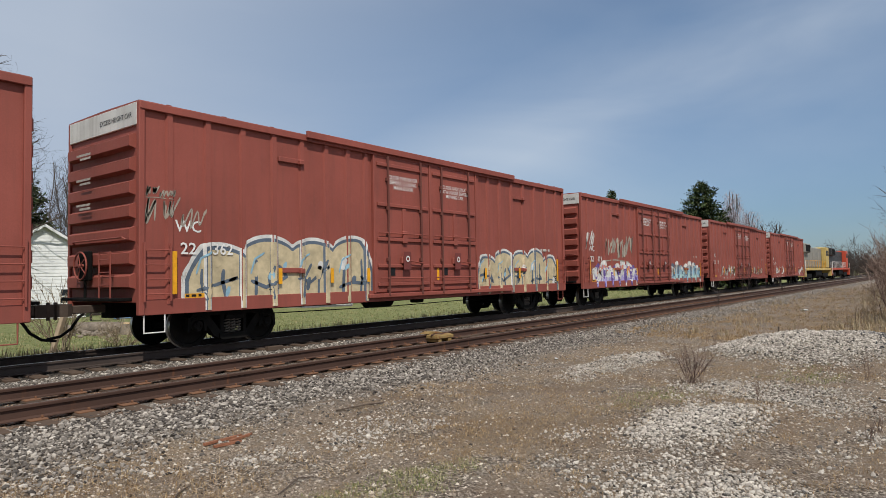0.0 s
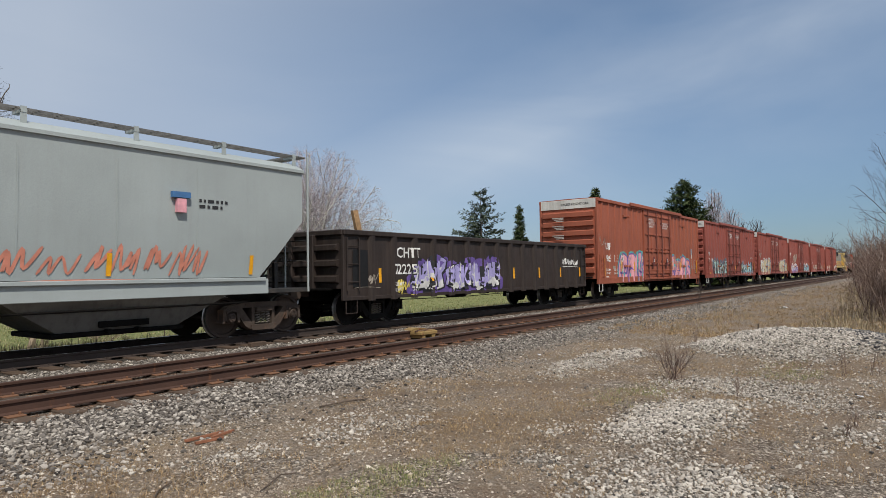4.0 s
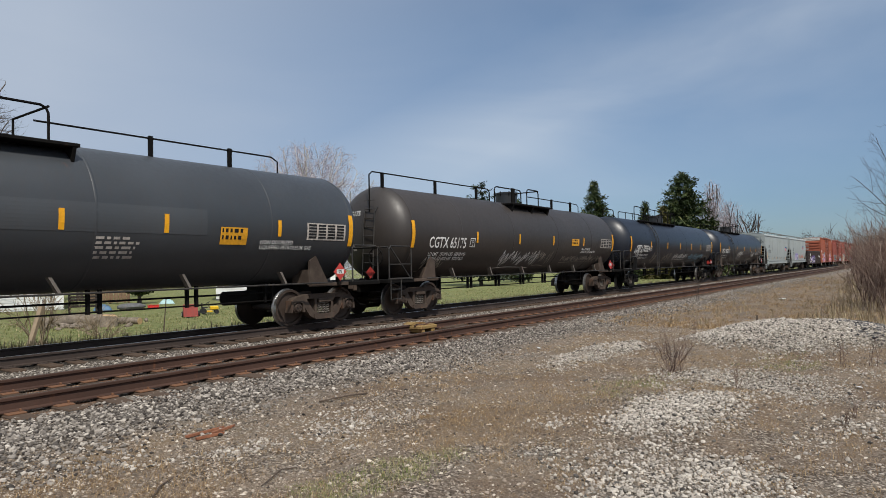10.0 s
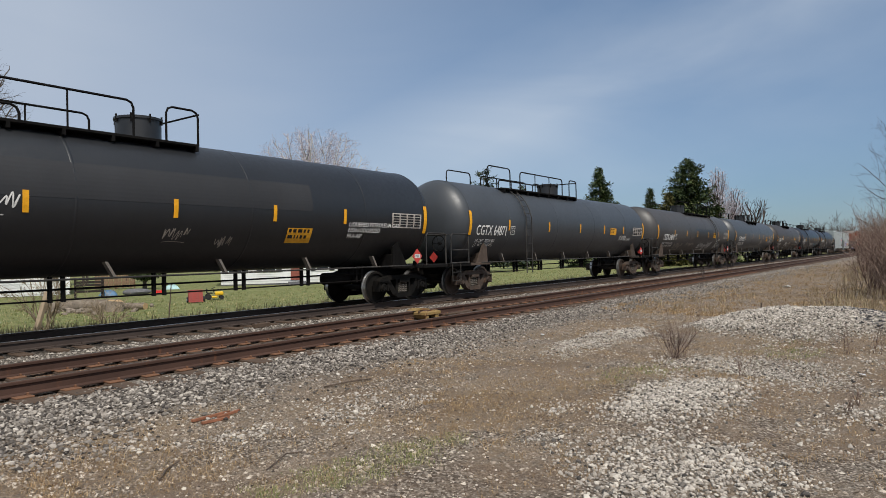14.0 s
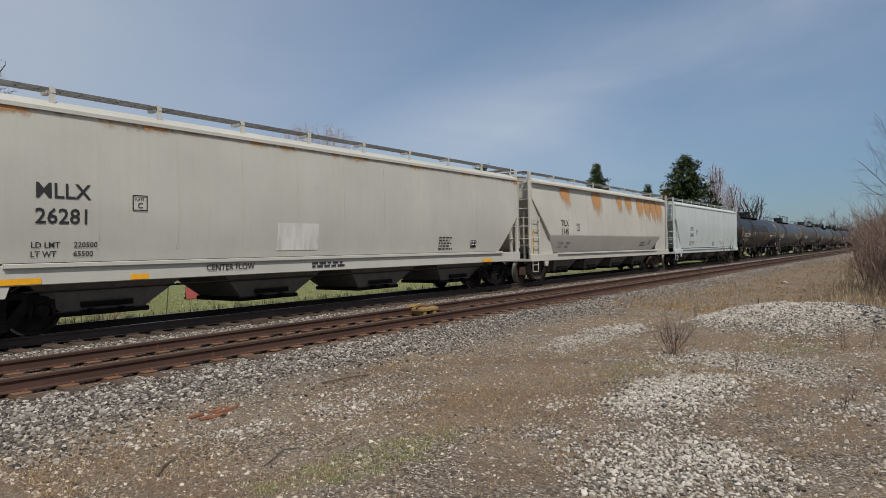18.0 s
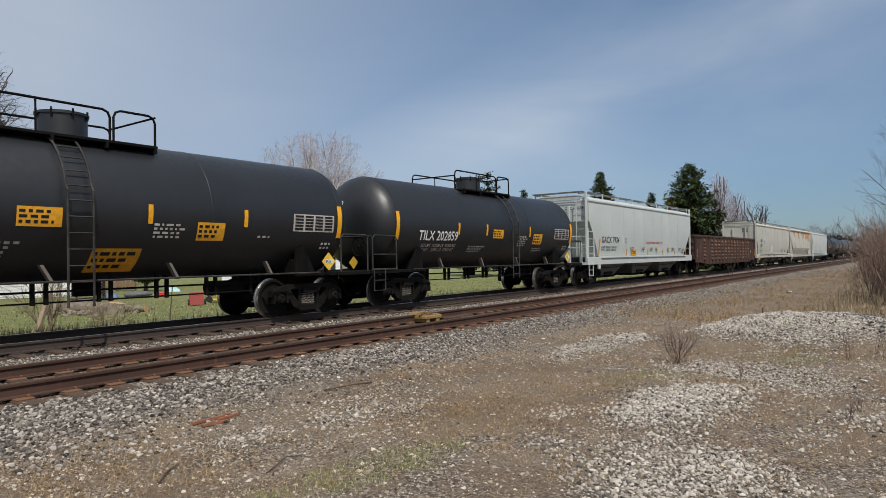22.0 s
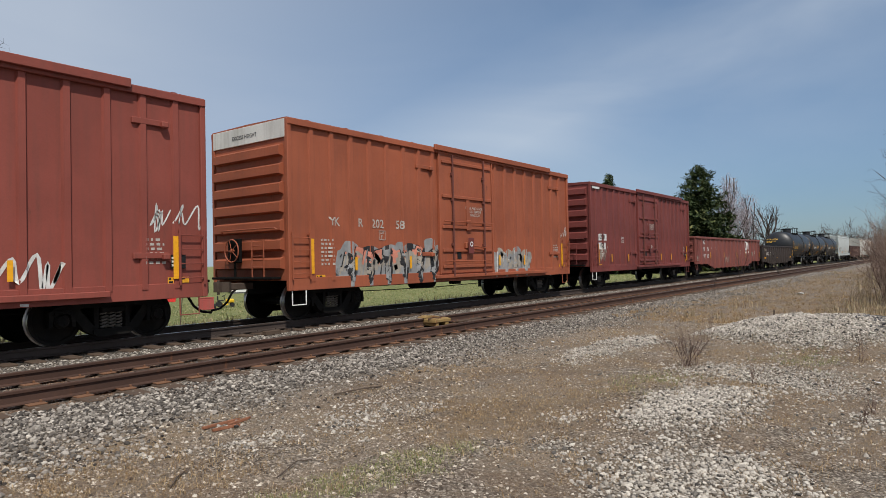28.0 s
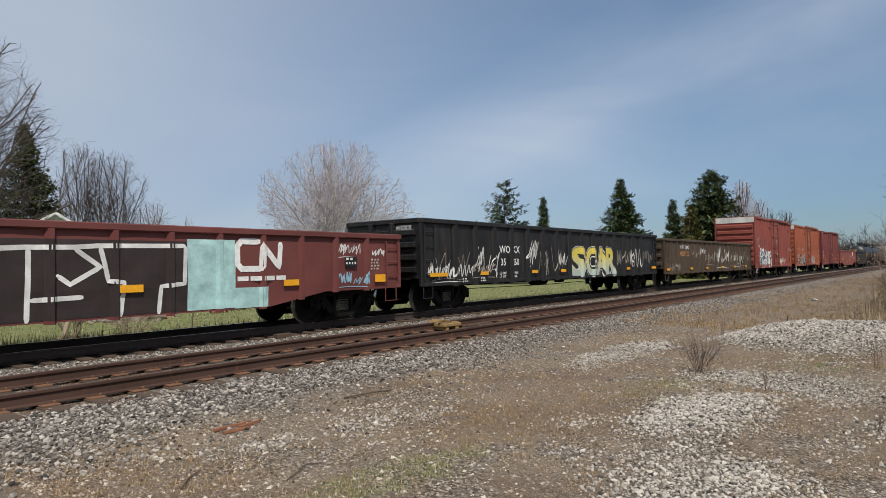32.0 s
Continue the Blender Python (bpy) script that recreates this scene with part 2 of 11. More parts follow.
M_PIPE = paint("dusty_black_pipe", (0.026, 0.025, 0.024), 0.6, 0.7, (0.105, 0.088, 0.072), 0.15, (0.08, 0.045, 0.03), 0.4, streak=False, spec=0.35)
M_UNDER = paint("grimy_black_steel", (0.0055, 0.005, 0.0048), 0.8, 0.5, (0.018, 0.0155, 0.013), 0.12, (0.04, 0.025, 0.018), 0.5, spec=0.12)
M_BOGIE = paint("rusty_cast_steel", (0.06375, 0.045, 0.0345), 0.82, 0.6, (0.13, 0.10, 0.075), 0.4, (0.12, 0.065, 0.04), 0.5, streak=False)
M_BOGIE_BLACK = paint("oily_black_cast_steel", (0.0084, 0.0077, 0.007), 0.7, 0.5, (0.032, 0.027, 0.022), 0.15, (0.035, 0.024, 0.018), 0.5, streak=False, spec=0.12)
M_WHEEL = paint("brown_wheel_steel", (0.0525, 0.0375, 0.03), 0.6, 0.5, (0.11, 0.08, 0.06), 0.3, (0.11, 0.055, 0.03), 0.4, metal=0.3, streak=False)
M_TREAD = plain("bright_tread_steel", (0.42, 0.41, 0.40), 0.32, 0.9, 0.2, 20)
M_SPRING = paint("spring_steel", (0.16, 0.14, 0.12), 0.6, 0.4, (0.08, 0.06, 0.05), 0.3, streak=False)
M_YELLOW = plain("reflective_amber", (0.78, 0.36, 0.012), 0.45, 0, 0.12, 14)
M_YELLOW_SIGN = plain("amber_sign", (0.70, 0.33, 0.02), 0.5, 0, 0.15, 14)
M_LETTER = plain("white_lettering", (0.72, 0.71, 0.68), 0.6, 0, 0.15, 12)
M_LETTER_DIM = plain("worn_white_lettering", (0.42, 0.38, 0.34), 0.7, 0, 0.3, 9)
M_LETTER_BLACK = plain("black_lettering", (0.025, 0.025, 0.027), 0.6, 0, 0.2, 12)
M_LETTER_ORANGE = plain("faded_orange_lettering", (0.45, 0.22, 0.09), 0.7, 0, 0.3, 9)
M_LETTER_YELLOW = plain("yellow_lettering", (0.72, 0.42, 0.07), 0.6, 0, 0.15, 12)
M_PLACARD_RED = plain("red_placard", (0.50, 0.055, 0.045), 0.5, 0, 0.2, 14)
M_PLACARD_YELLOW = plain("yellow_placard", (0.78, 0.50, 0.05), 0.5, 0, 0.15, 14)
M_SIGN_BLACK = plain("black_sign", (0.008, 0.008, 0.0085), 0.6, 0, 0.2, 12)
M_SIGN_WHITE = plain("white_sign", (0.68, 0.68, 0.66), 0.5, 0, 0.15, 12)
M_RAIL_TOP = plain("worn_rail_head", (0.15, 0.115, 0.095), 0.45, 0.6, 0.3, 12)
M_RAIL_RUST = paint("rusted_rail_steel", (0.066, 0.034, 0.024), 0.85, 0.5, (0.07, 0.04, 0.03), 0.45, (0.16, 0.065, 0.03), 0.4, streak=False)
M_RAIL_DARK = paint("oiled_rail_steel", (0.050, 0.036, 0.030), 0.7, 0.5, (0.07, 0.05, 0.04), 0.3, (0.11, 0.05, 0.03), 0.4, streak=False)
M_TIE = paint("weathered_tie_wood", (0.085, 0.056, 0.038), 0.9, 0.6, (0.07, 0.05, 0.04), 0.3, (0.15, 0.075, 0.04), 0.5, streak=False, wavy=0.8)
M_TIE_YELLOW = paint("yellow_painted_tie", (0.25, 0.165, 0.062), 0.8, 0.8, (0.10, 0.06, 0.038), 0.55, streak=False)
M_PLATE_RUST = paint("orange_rusted_plate", (0.16, 0.078, 0.042), 0.9, 0.5, (0.10, 0.06, 0.04), 0.4, (0.20, 0.095, 0.045), 0.4, streak=False)
M_WOOD = plain("raw_lumber", (0.36, 0.22, 0.11), 0.8, 0, 0.3, 10)


def flat_spray(name, c):
    return plain(name, c, 0.65, 0, 0.22, 5.0)


SPRAY = {k: flat_spray("spray_" + k, c) for k, c in {
    "white": (0.62, 0.61, 0.58), "black": (0.018, 0.018, 0.02), "cream": (0.52, 0.43, 0.27), "sky": (0.25, 0.42, 0.52), "teal": (0.09, 0.36, 0.34),
    "pink": (0.70, 0.33, 0.37), "coral": (0.58, 0.22, 0.15), "lilac": (0.36, 0.32, 0.58), "violet": (0.13, 0.08, 0.28), "yellow": (0.62, 0.50, 0.10),
    "grey": (0.26, 0.26, 0.26), "slate": (0.10, 0.13, 0.17), "blue": (0.06, 0.16, 0.34), "aqua": (0.36, 0.55, 0.53), "red": (0.42, 0.06, 0.04), "dust": (0.33, 0.29, 0.24), "soot": (0.030, 0.020, 0.019)}.items()}



def run_material():
    """Orange rust runs whose ragged edges let the paint beneath show."""
    mt, nt, b = nodes_of("orange_rust_run")
    v = space(nt, (2.2, 2.2, 0.9))
    n = noise_node(nt, v, 1.6, 7, 0.72)
    n2 = noise_node(nt, v, 6.0, 4)
    nt.links.new(mix(nt, n2, (0.36, 0.155, 0.045), (0.58, 0.32, 0.13)), b.inputs["Base Color"])
    b.inputs["Roughness"].default_value = 0.9
    at = nt.nodes.new("ShaderNodeAttribute")
    at.attribute_name = "run_depth"
    soft = mix(nt, 1.0, n, at.outputs["Color"], "ADD")
    nt.links.new(ramp(nt, soft, [(0.72, 0.0), (1.0, 0.45), (1.3, 0.9)]), b.inputs["Alpha"])
    return mt


M_RUN = run_material()


def rust_run(car, x, w, z0, z1, face, strength=0.75):
    """A run of rust from the roof edge that thins out downwards and to its sides."""
    s, nx, nz, depth = Shape(), 8, 12, []
    for i in range(nx + 1):
        for j in range(nz + 1):
            u, v = 2 * i / nx - 1, j / nz
            X, Z = x + w * u + 0.25 * w * (1 - v), z0 + (z1 - z0) * v
            s.v.append((X, -face(X, Z) - 0.006, Z))
            depth.append(strength * (1 - u * u) * min(1.0, v * 1.3) * min(1.0, (1 - v) * 6 + 0.35))
    for i in range(nx):
        for j in range(nz):
            k = i * (nz + 1) + j
            s.f.append((k, k + nz + 1, k + nz + 2, k + 1))
            s.m.append(0)
    me = s.mesh("rust_streak", M_RUN)
    me.attributes.new("run_depth", "FLOAT", "POINT").data.foreach_set("value", depth)
    return part("rust_streak", me, None, car, "orange rust run")


M_LOCK_BAR = paint("rusty_dark_red_rod", (0.13, 0.040, 0.030), 0.7, 0.4, (0.06, 0.04, 0.035), 0.3)


def fade_paint():
    """Spray paint that fades from pale grey at the foot to yellow at the top."""
    m, nt, b = nodes_of("yellow_fade_spray")
    v = space(nt)
    sep = nt.nodes.new("ShaderNodeSeparateXYZ")
    nt.links.new(v, sep.inputs["Vector"])
    r = nt.nodes.new("ShaderNodeMapRange")
    r.inputs["From Min"].default_value, r.inputs["From Max"].default_value = 1.0, 1.75
    nt.links.new(sep.outputs["Z"], r.inputs["Value"])
    col = mix(nt, r.outputs["Result"], (0.42, 0.50, 0.45), (0.62, 0.50, 0.08))
    col = mix(nt, ramp(nt, noise_node(nt, v, 7.0, 5), [(0.5, 0.0), (0.75, 0.35)]), col, (0.2, 0.18, 0.12))
    nt.links.new(col, b.inputs["Base Color"])
    b.inputs["Roughness"].default_value = 0.6
    return m


M_YELLOW_FADE = fade_paint()
M_VOID = plain("slot_shade_black", (0.002, 0.002, 0.002), 1.0, 0, 0.1, 5, 0.0, 0.0)
# grimy bay paint, darkened further for the shade beneath the car
M_BAY = paint("grimy_shaded_grey_paint", (0.13, 0.127, 0.118), 0.7, 0.6, (0.04, 0.036, 0.03), 0.2)
M_BOX_DULL = paint("dull_red_paint", (0.245, 0.060, 0.043), 0.62, 0.35, (0.09, 0.05, 0.04), 0.2, (0.11, 0.04, 0.025), 0.25)
# ---- mesh tools ----
class Shape:
    """Collects corners and faces of one part."""

    def __init__(self):
        self.v, self.f, self.m = [], [], []
        self.low = -9.0     # sprayed strokes stop at this height

    def add(self, vs, fs, mi=0):
        k = len(self.v)
        self.v += [tuple(p) for p in vs]
        self.f += [tuple(i + k for i in q) for q in fs]
        self.m += [mi] * len(fs)
        return self

    def box(self, x0, x1, y0, y1, z0, z1, c=0.0, mi=0):
        """A box; c: width of the chamfer along its edges."""
        if c <= 0:
            vs = [(x, y, z) for x in (x0, x1) for y in (y0, y1) for z in (z0, z1)]
            return self.add(vs, [(0, 1, 3, 2), (4, 6, 7, 5), (0, 4, 5, 1), (2, 3, 7, 6), (0, 2, 6, 4), (1, 5, 7, 3)], mi)
        X, Y, Z = (x0, x1), (y0, y1), (z0, z1)
        vs, ix = [], {}
        for i in (0, 1):
            for j in (0, 1):
                for k in (0, 1):
                    sx, sy, sz = (c, -c)[i], (c, -c)[j], (c, -c)[k]
                    for a, p in enumerate(((X[i], Y[j] + sy, Z[k] + sz), (X[i] + sx, Y[j], Z[k] + sz), (X[i] + sx, Y[j] + sy, Z[k]))):
                        ix[i, j, k, a] = len(vs)
                        vs.append(p)
        fs = []
        for s in (0, 1):
            fs.append([ix[s, 0, 0, 0], ix[s, 0, 1, 0], ix[s, 1, 1, 0], ix[s, 1, 0, 0]])
            fs.append([ix[0, s, 0, 1], ix[0, s, 1, 1], ix[1, s, 1, 1], ix[1, s, 0, 1]])
            fs.append([ix[0, 0, s, 2], ix[0, 1, s, 2], ix[1, 1, s, 2], ix[1, 0, s, 2]])
        for i in (0, 1):
            for j in (0, 1):
                fs.append([ix[i, j, 0, 0], ix[i, j, 1, 0], ix[i, j, 1, 1], ix[i, j, 0, 1]])
                fs.append([ix[i, 0, j, 0], ix[i, 1, j, 0], ix[i, 1, j, 2], ix[i, 0, j, 2]])
                fs.append([ix[0, i, j, 1], ix[1, i, j, 1], ix[1, i, j, 2], ix[0, i, j, 2]])
                for k in (0, 1):
                    fs.append([ix[i, j, k, 0], ix[i, j, k, 1], ix[i, j, k, 2]])
        return self.add(vs, fs, mi)

    def prism(self, poly, axis, a, b, mi=0):
        """poly: corners in the two other axes, in order; pulled along axis from a to b."""
        n = len(poly)

        def at(p, d):
            return {"x": (d, p[0], p[1]), "y": (p[0], d, p[1]), "z": (p[0], p[1], d)}[axis]
        vs = [at(p, a) for p in poly] + [at(p, b) for p in poly]
        fs = [tuple(range(n)), tuple(range(2 * n - 1, n - 1, -1))] + [(i, (i + 1) % n, n + (i + 1) % n, n + i) for i in range(n)]
        return self.add(vs, fs, mi)

    def cyl(self, p, q, r, n=10, r2=None, mi=0):
        p, q = Vector(p), Vector(q)
        d = (q - p).normalized()
        u = d.orthogonal().normalized()
        w = d.cross(u)
        r2 = r if r2 is None else r2
        vs = [p + (u * math.cos(a) + w * math.sin(a)) * r for a in (2 * math.pi * i / n for i in range(n))]
        vs += [q + (u * math.cos(a) + w * math.sin(a)) * r2 for a in (2 * math.pi * i / n for i in range(n))]
        fs = [(i, (i + 1) % n, n + (i + 1) % n, n + i) for i in range(n)] + [tuple(range(n - 1, -1, -1)), tuple(range(n, 2 * n))]
        return self.add(vs, fs, mi)

    def tube(self, path, r, n=6, mi=0):
        """A bent rod along a path of points."""
        path = [Vector(p) for p in path]
        base = len(self.v)
        up = None
        for i, p in enumerate(path):
            d = (path[min(i + 1, len(path) - 1)] - path[max(i - 1, 0)]).normalized()
            if up is None:
                up = d.orthogonal().normalized()
            up = (up - d * up.dot(d)).normalized()
            w = d.cross(up)
            self.v += [tuple(p + (up * math.cos(a) + w * math.sin(a)) * r) for a in (2 * math.pi * k / n for k in range(n))]
        for i in range(len(path) - 1):
            for k in range(n):
                self.f.append((base + i * n + k, base + i * n + (k + 1) % n, base + (i + 1) * n + (k + 1) % n, base + (i + 1) * n + k))
                self.m.append(mi)
        e = base + (len(path) - 1) * n
        self.f += [tuple(base + k for k in range(n - 1, -1, -1)), tuple(e + k for k in range(n))]
        self.m += [mi, mi]
        return self

    def lathe_y(self, c, prof, n=20, mi=0):
        """prof: (y, radius) pairs turned about an axis along y through c=(x, z)."""
        base = len(self.v)
        for y, r in prof:
            self.v += [(c[0] + r * math.cos(2 * math.pi * k / n), y, c[1] + r * math.sin(2 * math.pi * k / n)) for k in range(n)]
        for i in range(len(prof) - 1):
            for k in range(n):
                self.f.append((base + i * n + k, base + i * n + (k + 1) % n, base + (i + 1) * n + (k + 1) % n, base + (i + 1) * n + k))
                self.m.append(mi)
        e = base + (len(prof) - 1) * n
        self.f += [tuple(base + k for k in range(n)), tuple(e + k for k in range(n))]
        self.m += [mi, mi]
        return self

    def mesh(self, name, mats, smooth=False):
        me = bpy.data.meshes.new(name)
        me.from_pydata(self.v, [], self.f)
        for m in (mats if isinstance(mats, (list, tuple)) else [mats]):
            me.materials.append(m)
        bm = bmesh.new()
        bm.from_mesh(me)
        bmesh.ops.recalc_face_normals(bm, faces=bm.faces)
        bm.to_mesh(me)
        bm.free()
        me.polygons.foreach_set("material_index", self.m)
        if smooth:
            me.polygons.foreach_set("use_smooth", [True] * len(me.polygons))
            me.set_sharp_from_angle(angle=radians(smooth if smooth > 1 else 40))
        me.update()
        return me


def part(name, shape, mats, parent, label="", smooth=False, at=None):
    """One mesh object under a thing or under a part."""
    me = shape if isinstance(shape, bpy.types.Mesh) else shape.mesh(name, mats, smooth)
    ob = new(name, me)
    ob.parent = parent
    if at is not None:
        ob.matrix_basis = at
    if label:
        tagged(ob, label=label)
    return ob


def thing(name, at, label, category, group="", kind="", mesh=None):
    ob = new(name, mesh)
    ob.matrix_basis = at
    return tagged(ob, label, category, group, kind)


def arrays_mesh(name, verts, faces, mats, smooth=False, mat_index=None):
    """A mesh from numpy arrays; every face has the same number of corners."""
    verts, faces = np.asarray(verts, np.float32), np.asarray(faces, np.int32)
    me = bpy.data.meshes.new(name)
    me.vertices.add(len(verts))
    me.vertices.foreach_set("co", verts.ravel())
    k = faces.shape[1]
    me.loops.add(faces.size)
    me.loops.foreach_set("vertex_index", faces.ravel())
    me.polygons.add(len(faces))
    me.polygons.foreach_set("loop_start", np.arange(len(faces), dtype=np.int32) * k)
    me.polygons.foreach_set("use_smooth", np.full(len(faces), bool(smooth)))
    for m in (mats if isinstance(mats, (list, tuple)) else [mats]):
        me.materials.append(m)
    if mat_index is not None:
        me.polygons.foreach_set("material_index", np.asarray(mat_index, np.int32))
    me.update(calc_edges=True)
    me.validate()
    return me


LETTERS = {}


def lettering(parent, text, x, z, size, mat, face=None, wide=1.0, name="lettering", dy=0.006, align="LEFT", end=False):
    """Painted words on the side that faces the track beside it; face(x, z) gives how far that side lies from the middle. end: on the rear end."""
    key = (text, align)
    if key not in LETTERS:
        cu = bpy.data.curves.new("letters", "FONT")
        cu.body, cu.size, cu.resolution_u, cu.align_x = text, 1.0, 2, align
        cu.space_line, cu.offset = 0.95, 0.012
        ob = bpy.data.objects.new("letters", cu)
        scene.collection.objects.link(ob)
        me = bpy.data.meshes.new_from_object(ob)
        v = np.zeros(len(me.vertices) * 3, np.float32)
        me.vertices.foreach_get("co", v)
        LETTERS[key] = (v.reshape(-1, 3), [tuple(p.vertices) for p in me.polygons])
        bpy.data.objects.remove(ob)
        bpy.data.curves.remove(cu)
        bpy.data.meshes.remove(me)
    v, f = LETTERS[key]
    s = Shape()
    k = size / 0.72
    if end:
        vs = [((face(-y_, z + b * k) if callable(face) else face) - dy, -y_, z + b * k) for a, b, c in v for y_ in [x + a * k * wide]]
    else:
        vs = [(x + a * k * wide, -face(x + a * k * wide, z + b * k) - dy, z + b * k) for a, b, c in v]
    s.add(vs, f)
    if not end:
        xs = [p[0] for p in vs]
        depths = [face(min(xs) + (max(xs) - min(xs)) * i / 40, z) for i in range(41)]
        if max(depths) - min(depths) > 0.04:
            bm = bmesh.new()
            bm.from_mesh(s.mesh(name, mat))
            cut = min(xs)
            while cut < max(xs):
                bmesh.ops.bisect_plane(bm, geom=bm.verts[:] + bm.edges[:] + bm.faces[:], plane_co=(cut, 0, 0), plane_no=(1, 0, 0))
                cut += 0.03
            for q in bm.verts:
                q.co.y = -face(q.co.x, q.co.z) - dy - 0.006
            me = bpy.data.meshes.new(name)
            bm.to_mesh(me)
            bm.free()
            me.materials.append(mat)
            return part(name, me, None, parent)
    return part(name, s, mat, parent)


def bars(parent, x, z, w, lines, pitch, mat, face, seed=0, name="stencil_print", dy=0.006):
    """Small print too fine to read, as rows of plain bars."""
    rnd = random.Random(seed)
    s = Shape()
    for i in range(lines):
        zz, xx = z - i * pitch, x
        end = x + w * rnd.uniform(0.7, 1.0)
        while xx < end - 0.04:
            e = min(end, xx + rnd.uniform(0.06, 0.22) * max(0.5, w))
            a, b = zz, zz + pitch * 0.55
            s.add([(xx, -face(xx, a) - dy, a), (e, -face(e, a) - dy, a), (e, -face(e, b) - dy, b), (xx, -face(xx, b) - dy, b)], [(0, 1, 2, 3)])
            xx = e + 0.05
    return tagged(part(name, s, mat, parent), kind="stuff")


def panel(parent, name, x0, x1, z0, z1, mat, face, dy=0.008, label="", rows=1, cols=1):
    """A thin plate or decal laid on the side."""
    s = Shape()
    for i in range(cols):
        for j in range(rows):
            a, b = x0 + (x1 - x0) * i / cols, x0 + (x1 - x0) * (i + 1) / cols
            c, d = z0 + (z1 - z0) * j / rows, z0 + (z1 - z0) * (j + 1) / rows
            s.add([(a, -face(a, c) - dy, c), (b, -face(b, c) - dy, c), (b, -face(b, d) - dy, d), (a, -face(a, d) - dy, d)], [(0, 1, 2, 3)])
    return part(name, s, mat, parent, label)


def ribbon(s, pts, w, face, dy, mi, grade=None, taper=0.55):
    """A sprayed stroke with round ends along pts (x, z) draped on the side."""
    P = []
    for (a, b), (c, d) in zip(pts, pts[1:]):
        n = max(1, int(math.hypot(c - a, d - b) / 0.06))
        P += [(a + (c - a) * i / n, b + (d - b) * i / n) for i in range(n)]
    P.append(pts[-1])
    base, k = len(s.v), 4
    for i, (x, z) in enumerate(P):
        q, p = P[min(i + 1, len(P) - 1)], P[max(i - 1, 0)]
        dx, dz = q[0] - p[0], q[1] - p[1]
        l = math.hypot(dx, dz) or 1
        nx, nz = -dz / l, dx / l
        ww = w * (taper if i in (0, len(P) - 1) else 1.0)
        for j in range(k):
            u = (j / (k - 1) - 0.5) * ww
            X, Z = x + nx * u, max(s.low, z + nz * u)
            s.v.append((X, -face(X, Z) - dy, Z))
    for i in range(len(P) - 1):
        for j in range(k - 1):
            s.f.append((base + i * k + j, base + i * k + j + 1, base + (i + 1) * k + j + 1, base + (i + 1) * k + j))
            s.m.append(mi if grade is None else grade(P[i][0], P[i][1] + (j - 1) * w * 0.3))


def bones(rnd, x, z, w, h):
    """Crossing bent bars and an arrow for one cell of a mural: no character."""
    out = []
    lean = rnd.uniform(-0.25, 0.35) * w
    for k in range(2):
        q = x + w * (0.15 + 0.55 * k + rnd.uniform(-0.1, 0.1))
        out.append([(q, z + h * rnd.uniform(0.0, 0.15)), (q + lean * 0.5 + rnd.uniform(-0.15, 0.15) * w, z + h * rnd.uniform(0.4, 0.6)), (q + lean, z + h * rnd.uniform(0.8, 1.0))])
    v = rnd.uniform(0.2, 0.75)
    out.append([(x - 0.05 * w, z + h * v), (x + 0.4 * w, z + h * (v + rnd.uniform(-0.2, 0.2))), (x + 1.05 * w, z + h * rnd.uniform(0.25, 0.9)), (x + 0.8 * w, z + h * rnd.uniform(0.5, 1.0))])
    return out


